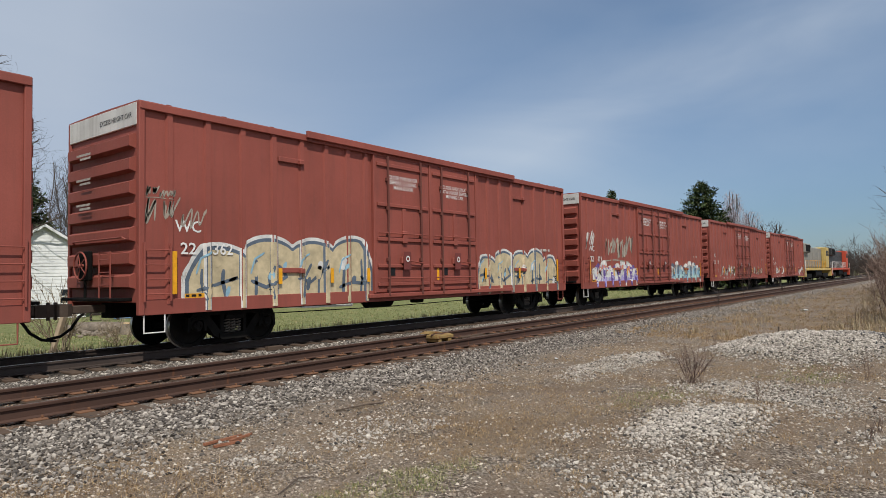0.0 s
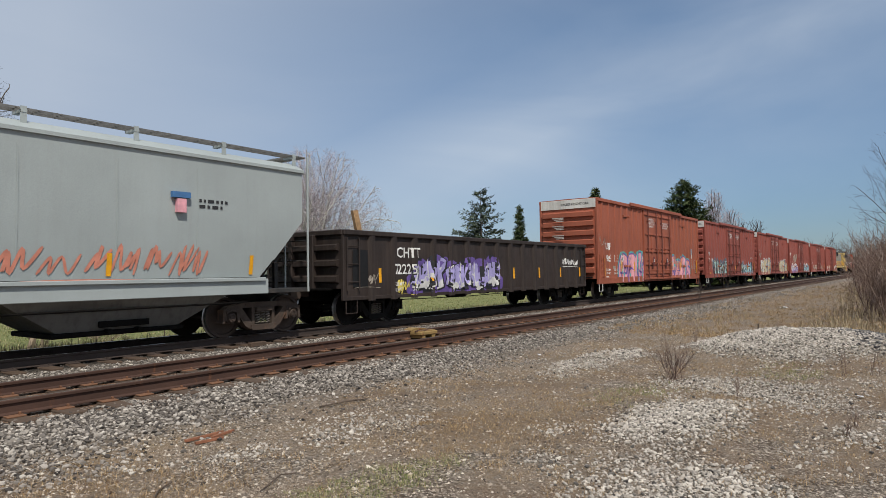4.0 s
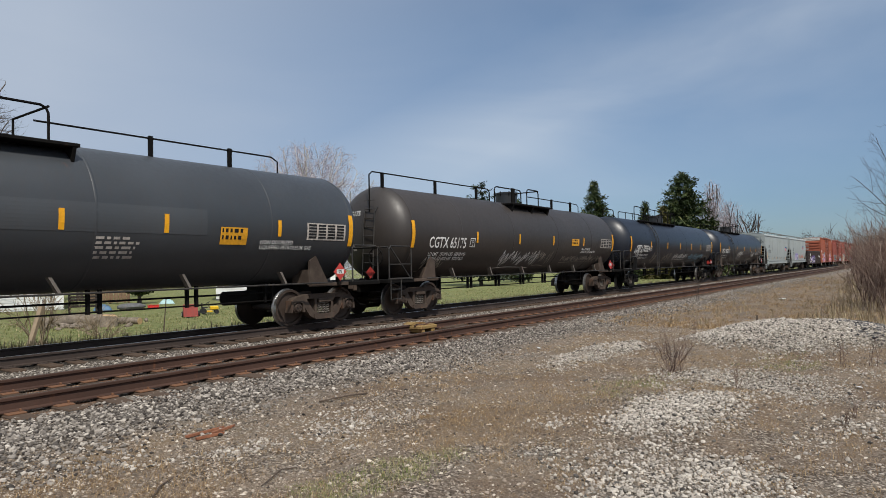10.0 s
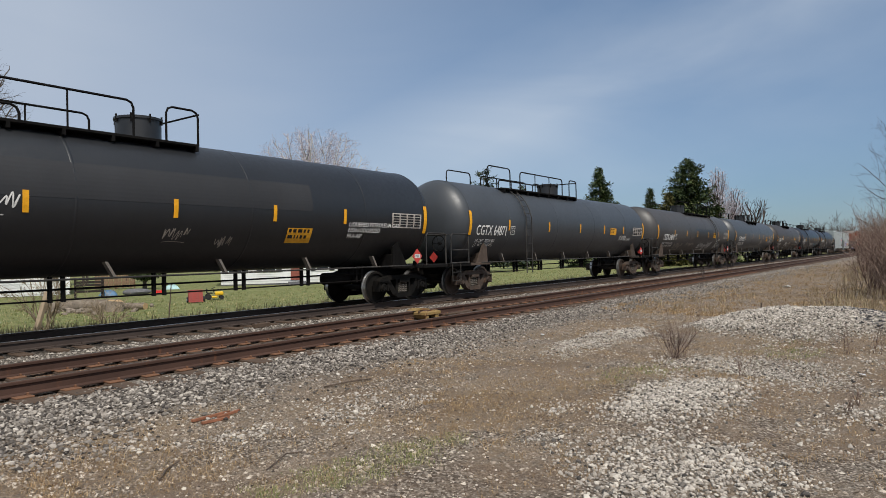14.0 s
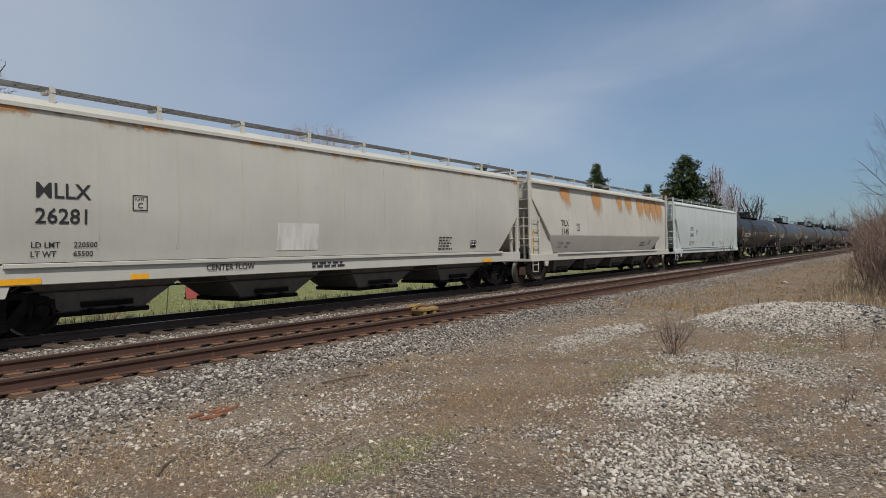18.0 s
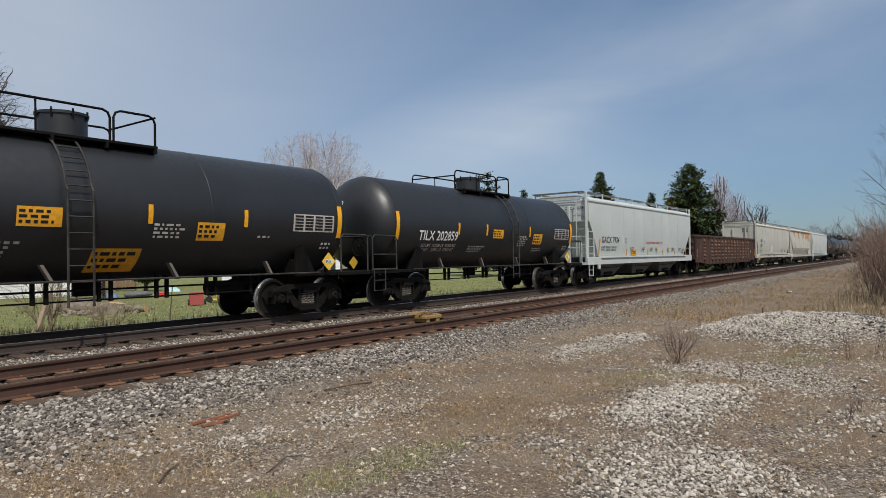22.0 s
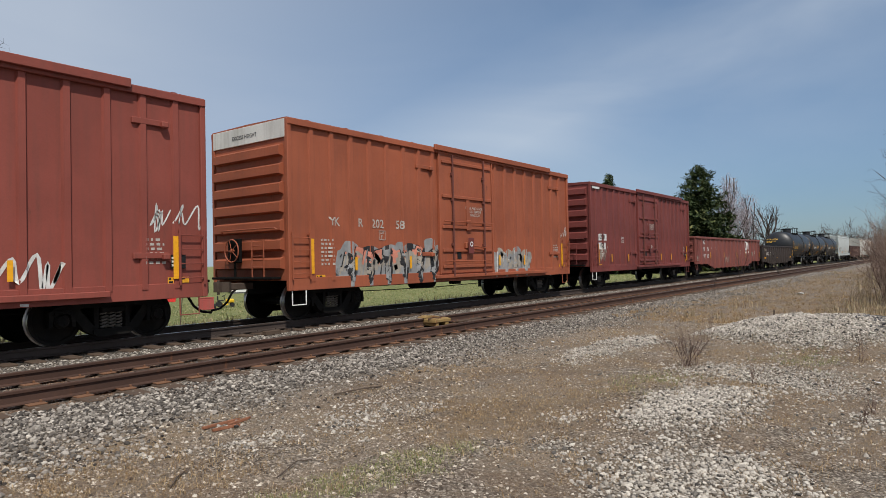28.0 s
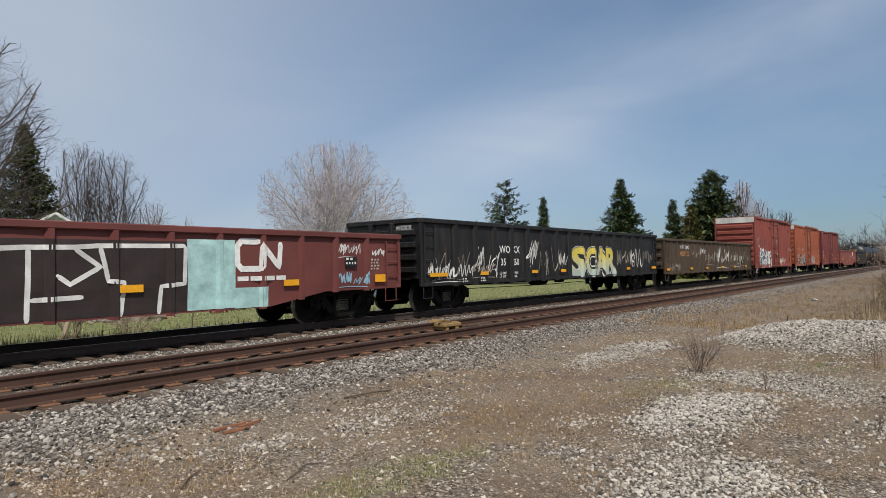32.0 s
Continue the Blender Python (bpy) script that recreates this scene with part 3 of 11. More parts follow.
def graffiti(parent, x0, x1, z0, z1, colors, seed, face, count=None, label="", halo=True, solid=True):
    """A sprayed mural: one block of colour with a scalloped upper rim, filled with overlapping bubble shapes. Colours: halo, rim, fills..., gleam."""
    rnd = random.Random(seed)
    halo_c, rim, *fills, gleam = colors
    mats = [SPRAY[c] for c in (halo_c, rim, *fills, gleam)]
    h, L = z1 - z0, x1 - x0
    n = count or max(3, round(L / ((0.8 if solid else 0.66) * h)))
    w = L / n
    s = Shape()
    s.low = z0
    tops = [rnd.uniform(0.82, 1.06) for _ in range(n + 1)]
    nf = len(fills)

    def top(x):
        u = (x - x0) / w
        i = min(n - 1, max(0, int(u)))
        return z0 + h * tops[i] * (0.84 + 0.16 * math.sin(math.pi * min(1.0, max(0.0, u - i))) ** 0.6)

    def sheet(grow, dy, mi, drop=0.0, shade=None):
        m1, m2 = max(2, int(L / 0.05)), 10
        xs = [x0 - grow + (L + 2 * grow) * k / m1 for k in range(m1 + 1)]
        base = len(s.v)
        for x in xs:
            edge = min(1.0, (min(x - xs[0], xs[-1] - x) + 0.02) / (0.30 * h))
            t = z0 + (top(x) + grow - z0) * (0.45 + 0.55 * edge ** 0.5)
            for j in range(m2):
                z = z0 - drop + (t - z0 + drop) * j / (m2 - 1)
                s.v.append((x, -face(x, z) - dy, z))
        for i in range(m1):
            for j in range(m2 - 1):
                s.f.append((base + i * m2 + j, base + i * m2 + j + 1, base + (i + 1) * m2 + j + 1, base + (i + 1) * m2 + j))
                s.m.append(mi if shade is None else shade(xs[i], z0 + h * j / (m2 - 1)))
    if solid:
        sheet(0.11 * h, 0.004, 0)
        sheet(0.055 * h, 0.007, 1)
        sheet(0.0, 0.010, 2, 0.0, lambda X, Z: 2 + min(nf - 1, max(0, int(nf * ((Z - z0) / h * 0.9 + 0.22 * math.sin(2.1 * X + seed) + 0.1)))) if nf > 1 else 2)
        for i in range(n):
            x = x0 + i * w
            for b in bones(rnd, x + 0.16 * w, z0 + 0.08 * h, 0.68 * w, 0.66 * tops[i] * h):
                ribbon(s, b, 0.055 * h * rnd.uniform(0.8, 1.3), face, 0.014 + 0.0004 * i, 1)
            for k in range(3):
                cx, cz = x + rnd.uniform(0.2, 0.9) * w, z0 + rnd.uniform(0.12, 0.6) * h
                ribbon(s, [(cx, cz), (cx + 0.05 * h, cz + rnd.uniform(0.1, 0.22) * h)], 0.10 * h * rnd.uniform(0.6, 1.3), face, 0.0165 + 0.0004 * i, rnd.choice([0, 1, 2 + rnd.randrange(nf), len(mats) - 1]))
            ribbon(s, [(x + 0.12 * w, z0 + 0.5 * h), (x + 0.2 * w, z0 + 0.72 * h), (x + 0.4 * w, z0 + 0.82 * h)], 0.03 * h, face, 0.0205, len(mats) - 1)
        return tagged(part("graffiti", s, mats, parent, label or "sprayed mural of bubble shapes"), kind="stuff")
    if halo:
        sheet(0.02 * h, 0.003, 0, 0.0, lambda X, Z: 0 if math.sin(3.1 * X + seed) + math.sin(7.3 * X + 4 * Z) > -0.5 else 1)
        for i in range(2 * n + 1):
            x, z = x0 + L * (i + rnd.uniform(-0.3, 0.3)) / (2 * n), z0 + h * rnd.uniform(0.15, 0.8)
            ribbon(s, [(x, z - 0.2 * h), (x + rnd.uniform(-0.1, 0.25) * w, z + rnd.uniform(0.1, 0.35) * h)], 0.36 * h, face, 0.004 + 0.0002 * i, 0)
    cells = []
    for i in range(n):
        x = x0 + i * w + rnd.uniform(-0.05, 0.08) * w
        hh = tops[i] * h
        limbs = bones(rnd, x + 0.10 * w, z0 + 0.10 * h, 0.80 * w, 0.78 * hh)
        if rnd.random() < 0.7:
            limbs.append([(x + rnd.uniform(0, 0.4) * w, z0 + 0.1 * h), (x + rnd.uniform(0.6, 1.1) * w, z0 + rnd.uniform(0.3, 0.95) * hh)])
        cells.append((x, hh, limbs, 0.25 * h * rnd.uniform(0.9, 1.35), rnd.uniform(-0.12, 0.12)))
    for i, (x, hh, limbs, fat, ph) in enumerate(cells):
        for b in limbs:
            ribbon(s, [(p[0] + 0.045 * h, p[1] - 0.035 * h) for p in b], fat * 1.15, face, 0.0105 + 0.0002 * i, 1, None, 0.9)
    for i, (x, hh, limbs, fat, ph) in enumerate(cells):
        e = i * 0.0005
        for b in limbs:
            ribbon(s, b, fat * 1.22, face, 0.014 + e, 1, None, 0.9)
        shade = lambda X, Z, ph=ph: 2 + min(nf - 1, max(0, int(nf * ((Z - z0) / h + ph + 0.10 * math.sin(5 * X)))))
        for k, b in enumerate(limbs):
            ribbon(s, b, fat, face, 0.017 + e + 0.0001 * k, 2, shade, 0.9)
        for b in limbs[:1]:
            ribbon(s, [(p[0] - 0.05 * h, p[1] + 0.05 * h) for p in b[:3]], fat * 0.14, face, 0.0205 + e, len(mats) - 1)
        for _ in range(5):
            cx, cz, r = x + rnd.uniform(0, w), z0 + rnd.uniform(0.05, 0.75) * h, rnd.uniform(0.02, 0.06) * h
            ribbon(s, [(cx - r, cz), (cx + r, cz + rnd.uniform(-2 * r, 2 * r))], r * 1.2, face, 0.0215 + e, rnd.choice([1, 1, 2, len(mats) - 1]))
    return tagged(part("graffiti", s, mats, parent, label or "sprayed mural of bubble shapes"), kind="stuff")


def smooth(pts, k=5):
    """A flowing line through the points."""
    P = [pts[0]] + list(pts) + [pts[-1]]
    out = []
    for a, b, c, d in zip(P, P[1:], P[2:], P[3:]):
        for i in range(k):
            t = i / k
            out.append(tuple(0.5 * (2 * b[j] + (c[j] - a[j]) * t + (2 * a[j] - 5 * b[j] + 4 * c[j] - d[j]) * t * t + (3 * b[j] - a[j] - 3 * c[j] + d[j]) * t ** 3) for j in (0, 1)))
    return out + [pts[-1]]


def scrawl(parent, x0, x1, z0, z1, color, seed, face, w=0.05, loops=None, label=""):
    """A sprayed tag: runs of quick slanted zigzags, no characters, underlined where it is long."""
    rnd = random.Random(seed)
    s = Shape()
    h = z1 - z0
    n = loops or max(2, round((x1 - x0) / (0.50 * h)))
    step = (x1 - x0) / n
    slant = rnd.uniform(0.05, 0.30)
    w = 0.8 * min(w, 0.09 * h + 0.012)
    i = 0
    x = x0
    while x < x1 - 0.2 * step:
        pts, up, hh = [], rnd.random() < 0.5, h * rnd.uniform(0.6, 1.0)
        zz = z0 + rnd.uniform(0.0, h - hh)
        for k in range(rnd.randrange(5, 10)):
            pts.append((x + slant * (hh if up else 0) + rnd.uniform(-0.05, 0.05) * h, zz + hh * (rnd.uniform(0.65, 1.0) if up else rnd.uniform(0.0, 0.35))))
            x += step * rnd.choice((0.06, 0.16, 0.30, 0.42, -0.14))
            up = not up
        x += step * 0.12
        i += 1
        ribbon(s, smooth(pts), w * rnd.uniform(0.6, 1.05), face, 0.008 + 0.0004 * i, 0)
    if x1 - x0 > 1.6 * h:
        za = z0 - 0.06 * h
        ribbon(s, smooth([(x0, za), (x0 + 0.4 * (x1 - x0), za + 0.05 * h), (x1 - 0.1 * h, za - 0.02 * h)]), w * 0.6, face, 0.0075, 0)
    return tagged(part("tag", s, SPRAY[color], parent, label), kind="stuff")


def throw_up(parent, text, cells, z0, z1, mats, face):
    """Fat sprayed letters, one in each cell (x from, x to): glow, black rim, fill."""
    for k, (mat, fat, dy) in enumerate(zip(mats, (0.13, 0.095, 0.045), (0.006, 0.011, 0.017))):
        bm = bmesh.new()
        for ch, (a, b) in zip(text, cells):
            cu = bpy.data.curves.new("letter", "FONT")
            cu.body, cu.size, cu.resolution_u, cu.offset = ch, 1.0, 4, fat
            ob = bpy.data.objects.new("letter", cu)
            scene.collection.objects.link(ob)
            me = bpy.data.meshes.new_from_object(ob)
            xs = [v.co.x for v in me.vertices]
            ys = [v.co.y for v in me.vertices]
            grow = (fat - 0.045) * 0.55 * (z1 - z0)
            fx, fy = (b - a + 2 * grow) / (max(xs) - min(xs)), (z1 - z0 + 2 * grow) / (max(ys) - min(ys))
            for v in me.vertices:
                v.co = (a - grow + (v.co.x - min(xs)) * fx, 0, z0 - grow + (v.co.y - min(ys)) * fy)
            bm.from_mesh(me)
            bpy.data.objects.remove(ob)
            bpy.data.curves.remove(cu)
            bpy.data.meshes.remove(me)
        x = cells[0][0] - 0.1
        while x < cells[-1][1] + 0.1:
            bmesh.ops.bisect_plane(bm, geom=bm.verts[:] + bm.edges[:] + bm.faces[:], plane_co=(x, 0, 0), plane_no=(1, 0, 0))
            x += 0.03
        for v in bm.verts:
            v.co.y = -face(v.co.x, v.co.z) - dy
        me = bpy.data.meshes.new("graffiti")
        bm.to_mesh(me)
        bm.free()
        me.materials.append(mat)
        tagged(part("graffiti", me, None, parent, "fat sprayed letters" if k == 2 else ""), kind="stuff")


def loft(s, rings, mi=0, caps=True):
    """Joins closed rings of equally many points."""
    base, n = len(s.v), len(rings[0])
    for r in rings:
        s.v += [tuple(p) for p in r]
    for i in range(len(rings) - 1):
        for k in range(n):
            s.f.append((base + i * n + k, base + i * n + (k + 1) % n, base + (i + 1) * n + (k + 1) % n, base + (i + 1) * n + k))
            s.m.append(mi)
    if caps:
        e = base + (len(rings) - 1) * n
        s.f += [tuple(base + k for k in range(n - 1, -1, -1)), tuple(e + k for k in range(n))]
        s.m += [mi, mi]
    return s

# ---- ground and tracks ----
def smoothstep(a, b, t):
    t = np.clip((t - a) / (b - a), 0, 1)
    return t * t * (3 - 2 * t)


def waves(x, y, seed=0.0):
    return (np.sin(x * 0.9 + 1.3 * np.sin(y * 0.7 + seed) + seed) * np.sin(y * 1.1 + seed * 2 + 0.6 * np.sin(x * 0.5)) * 0.5
            + 0.3 * np.sin(x * 2.3 + y * 1.7 + seed) * np.sin(y * 2.9 - x * 0.8 + seed * 3))


def ground_z(x, y):
    """Height of the ground: a dirt yard, ballast beds under the two tracks, a shallow ditch and a lawn, heaps of crushed stone."""
    x, y = np.asarray(x, float), np.asarray(y, float)
    z = -0.31 + 0.040 * waves(x * 0.8, y * 0.8) + 0.018 * waves(x * 2.1, y * 2.3, 2.0)
    bed = smoothstep(5.9, 7.5, y + 0.25 * waves(x * 0.6, y * 0.3, 5.0))
    z = z + (-0.215 - z) * bed
    z = z - 0.03 * np.exp(-((y - 11.4) / 0.7) ** 2)
    far = smoothstep(15.2, 17.4, y)
    z = z * (1 - far) + (-0.66 + 0.05 * waves(x * 0.3, y * 0.3, 1.0)) * far
    z = z + 0.45 * smoothstep(40, 160, y)
    z = z + 0.48 * np.exp(-(((x - 14.7) / 1.75) ** 2 + ((y - 1.72 + 0.25 * (x - 14.6)) / 1.95) ** 2) ** 1.4) * (1 + 0.10 * waves(x * 3, y * 3, 3.0))
    z = z + 0.13 * np.exp(-(((x - 7.2) / 1.6) ** 2 + ((y - 2.0) / 0.8) ** 2)) + 0.07 * np.exp(-(((x - 11.4) / 1.9) ** 2 + ((y - 4.9) / 0.6) ** 2))
    return z


def white_stone(x, y):
    """How much pale crushed stone covers the yard here, 0 to 1."""
    a = 1.15 * np.exp(-(((x - 14.7) / 2.0) ** 2 + ((y - 1.72 + 0.25 * (x - 14.6)) / 2.1) ** 2) ** 2.5)
    b = 1.0 * np.exp(-(((x - 7.2) / 1.25) ** 2 + ((y - 2.1) / 0.72) ** 2) ** 1.5)
    c = 0.72 * np.exp(-(((x - 11.4) / 2.1) ** 2 + ((y - 4.8) / 0.6) ** 2) ** 1.5)
    d = 0.55 * np.exp(-(((x - 9.9) / 1.1) ** 2 + ((y - 1.9) / 1.4) ** 2) ** 1.5)
    e = 0.27 * np.exp(-(((x - 4.7) / 1.7) ** 2 + ((y - 5.2) / 0.75) ** 2) ** 1.3)
    g = 0.62 * np.exp(-(((x - 5.2) / 0.9) ** 2 + ((y - 1.5) / 1.05) ** 2) ** 1.5)
    h = 0.24 * np.exp(-(((x - 9.0) / 5.0) ** 2 + ((y - 1.5) / 2.2) ** 2) ** 2)
    return np.clip(np.maximum.reduce([a, b, c, d, e, g, h]) + 0.26 * waves(x * 1.7, y * 1.9, 4.0) + 0.16 * waves(x * 4.1, y * 4.3, 1.0) - 0.16, 0, 1)


def ground_material():
    m, nt, b = nodes_of("yard_ground")
    v = space(nt)
    sep = nt.nodes.new("ShaderNodeSeparateXYZ")
    nt.links.new(v, sep.inputs["Vector"])
    n_big = noise_node(nt, v, 0.35, 4)
    n_mid = noise_node(nt, v, 2.2, 6, 0.65)
    n_fine = noise_node(nt, v, 14.0, 8, 0.7)
    n_grit = noise_node(nt, v, 55.0, 6, 0.7)
    dirt = mix(nt, ramp(nt, n_mid, [(0.32, 0.0), (0.68, 1.0)]), (0.185, 0.130, 0.086), (0.39, 0.292, 0.205))
    straw = mix(nt, ramp(nt, n_fine, [(0.35, 0.0), (0.65, 1.0)]), (0.19, 0.128, 0.068), (0.42, 0.305, 0.175))
    dirt = mix(nt, ramp(nt, n_big, [(0.44, 0.0), (0.60, 0.7)]), dirt, straw)
    def pebbly(scale, dark, pale):
        """Packed grit: each cell its own shade, dark joints."""
        vo = nt.nodes.new("ShaderNodeTexVoronoi")
        vo.inputs["Scale"].default_value = scale
        nt.links.new(v, vo.inputs["Vector"])
        bw = nt.nodes.new("ShaderNodeRGBToBW")
        nt.links.new(vo.outputs["Color"], bw.inputs["Color"])
        c = mix(nt, ramp(nt, bw.outputs["Val"], [(0.25, 0.0), (0.62, 0.55), (0.8, 1.0)]), dark, pale)
        return mix(nt, 1.0, c, ramp(nt, vo.outputs["Distance"], [(0.3, 1.0), (0.75, 0.35)]), "MULTIPLY"), vo.outputs["Distance"]
    fine_peb, fine_d = pebbly(85.0, (0.135, 0.092, 0.062), (0.66, 0.55, 0.43))
    mid_peb, _ = pebbly(42.0, (0.085, 0.064, 0.050), (0.60, 0.52, 0.43))
    grit = mix(nt, ramp(nt, n_grit, [(0.35, 0.0), (0.66, 1.0)]), (0.035, 0.028, 0.023), (0.33, 0.295, 0.25))
    dirt = mix(nt, ramp(nt, n_fine, [(0.45, 0.0), (0.60, 0.75)]), dirt, grit)
    dirt = mix(nt, ramp(nt, n_mid, [(0.40, 0.25), (0.62, 0.80)]), dirt, fine_peb)
    dirt = mix(nt, ramp(nt, noise_node(nt, v, 0.55, 6, 0.62), [(0.47, 0.0), (0.60, 0.5)]), dirt, (0.135, 0.086, 0.054))
    dirt = mix(nt, ramp(nt, noise_node(nt, v, 0.9, 5, 0.6), [(0.50, 0.0), (0.62, 0.75)]), dirt, mid_peb)
    cov = nt.nodes.new("ShaderNodeAttribute")
    cov.attribute_name = "stone_cover"
    # limestone fines, darkened to paint the shade in gaps between stones
    fines = mix(nt, ramp(nt, n_grit, [(0.30, 0.0), (0.68, 1.0)]), (0.055, 0.047, 0.038), (0.31, 0.275, 0.23))
    fines = mix(nt, ramp(nt, n_fine, [(0.40, 0.0), (0.66, 0.55)]), fines, (0.24, 0.20, 0.15))
    fines = mix(nt, 0.6, fines, mid_peb)
    dirt = mix(nt, ramp(nt, cov.outputs["Fac"], [(0.12, 0.0), (0.55, 0.9)]), dirt, fines)
    # dark base colour that puts shade between the ballast stones
    ballast = mix(nt, ramp(nt, n_grit, [(0.35, 0.0), (0.65, 1.0)]), (0.028, 0.024, 0.021), (0.18, 0.16, 0.14))
    ballast = mix(nt, 0.7, ballast, mid_peb)
    rusty = mix(nt, ramp(nt, n_mid, [(0.42, 0.0), (0.62, 0.8)]), ballast, (0.21, 0.105, 0.055))
    grass = mix(nt, ramp(nt, n_mid, [(0.35, 0.0), (0.65, 1.0)]), (0.100, 0.142, 0.040), (0.235, 0.240, 0.095))
    grass = mix(nt, ramp(nt, n_fine, [(0.45, 0.0), (0.70, 0.7)]), grass, (0.36, 0.31, 0.18))

    def across(lo, hi, wob=1.2):
        a = nt.nodes.new("ShaderNodeMath")
        a.operation = "MULTIPLY_ADD"
        nt.links.new(n_mid, a.inputs[0])
        a.inputs[1].default_value = wob
        nt.links.new(sep.outputs["Y"], a.inputs[2])
        r = nt.nodes.new("ShaderNodeMapRange")
        r.inputs["From Min"].default_value, r.inputs["From Max"].default_value = lo + wob / 2, hi + wob / 2
        nt.links.new(a.outputs[0], r.inputs["Value"])
        return r.outputs["Result"]
    col = mix(nt, across(6.2, 7.0), dirt, ballast)
    col = mix(nt, across(7.5, 8.1, 0.6), col, rusty)
    col = mix(nt, across(10.6, 11.2, 0.6), col, ballast)
    # ballast under the train, blackened to paint in its shadow
    shaded = mix(nt, n_grit, (0.016, 0.014, 0.012), (0.060, 0.050, 0.042))
    col = mix(nt, across(12.2, 12.7, 0.5), col, shaded)
    col = mix(nt, across(15.6, 16.6), col, straw)
    col = mix(nt, across(17.6, 19.2), col, grass)
    nt.links.new(col, b.inputs["Base Color"])
    b.inputs["Roughness"].default_value, b.inputs["Specular IOR Level"].default_value = 0.95, 0.15
    h = mix(nt, 0.5, mix(nt, 0.5, n_fine, n_grit), ramp(nt, fine_d, [(0.0, 1.0), (0.8, 0.0)]))
    bump(nt, b, h, 0.9, 0.03)
    return m


def build_ground():
    def axis(*segs):
        out = []
        for a, b, st in segs:
            out += list(np.arange(a, b, st))
        return np.array(out)
    X = axis((-900, -100, 80), (-100, -20, 8), (-20, -2, 1.0), (-2, 24, 0.14), (24, 60, 0.7), (60, 160, 5), (160, 3000, 120))
    Y = axis((-900, -60, 80), (-60, -8, 5), (-8, -1, 0.6), (-1, 8.4, 0.14), (8.4, 18, 0.3), (18, 60, 1.8), (60, 200, 12), (200, 3000, 150))
    gx, gy = np.meshgrid(X, Y, indexing="ij")
    gz = ground_z(gx, gy)
    v = np.stack([gx.ravel(), gy.ravel(), gz.ravel()], 1)
    nx, ny = len(X), len(Y)
    i, j = np.meshgrid(np.arange(nx - 1), np.arange(ny - 1), indexing="ij")
    a = (i * ny + j).ravel()
    f = np.stack([a, a + ny, a + ny + 1, a + 1], 1)
    me = arrays_mesh("ground", v, f, ground_material(), smooth=True)
    at = me.attributes.new("stone_cover", "FLOAT", "POINT")
    at.data.foreach_set("value", white_stone(gx.ravel(), gy.ravel()).astype(np.float32))
    tagged(new("ground", me), "dirt yard with gravel, ballast and a green lawn beyond the tracks", "ground", kind="structure")


def rocks(name, xs, ys, zs, sizes, mat, seed, label, category="gravel", flat=0.7, coarse=False):
    """Many angular stones in one mesh."""
    rng = np.random.default_rng(seed)
    bm = bmesh.new()
    if coarse:
        vs = [bm.verts.new(c) for c in ((1, 0, 0), (-1, 0, 0), (0, 1, 0), (0, -1, 0), (0, 0, 1), (0, 0, -1))]
        for i in (0, 1):
            for j in (2, 3):
                for k in (4, 5):
                    bm.faces.new((vs[i], vs[j], vs[k]) if (i + j + k) % 2 == 0 else (vs[j], vs[i], vs[k]))
        bm.verts.index_update()
    else:
        bmesh.ops.create_icosphere(bm, subdivisions=1, radius=1.0)
    base = np.array([q.co[:] for q in bm.verts])
    tri = np.array([[q.index for q in fc.verts] for fc in bm.faces])
    bm.free()
    n = len(xs)
    jit = rng.uniform(0.62, 1.18, (n, len(base), 1))
    sc = rng.uniform(0.65, 1.25, (n, 1, 3)) * np.asarray(sizes)[:, None, None]
    sc[:, :, 2] *= flat
    P = base[None] * jit * sc
    a, b = rng.uniform(0, 6.28, n), rng.uniform(-0.6, 0.6, n)
    ca, sa, cb, sb = np.cos(a)[:, None], np.sin(a)[:, None], np.cos(b)[:, None], np.sin(b)[:, None]
    x, y, z = P[..., 0], P[..., 1], P[..., 2]
    y, z = y * cb - z * sb, y * sb + z * cb
    x, y = x * ca - y * sa, x * sa + y * ca
    V = np.stack([x + np.asarray(xs)[:, None], y + np.asarray(ys)[:, None], z + np.asarray(zs)[:, None]], 2).reshape(-1, 3)
    F = (tri[None] + (np.arange(n) * len(base))[:, None, None]).reshape(-1, 3)
    return tagged(new(name, arrays_mesh(name, V, F, mat)), label, category, kind="stuff")


def scatter(n, x0, x1, y0, y1, seed, keep=None):
    """Random spots, thinned by keep(x, y), denser towards the camera."""
    rng = np.random.default_rng(seed)
    x = x0 + (x1 - x0) * rng.random(n) ** 1.5
    y = rng.uniform(y0, y1, n)
    if keep is not None:
        k = rng.random(n) < keep(x, y)
        x, y = x[k], y[k]
    return x, y, rng


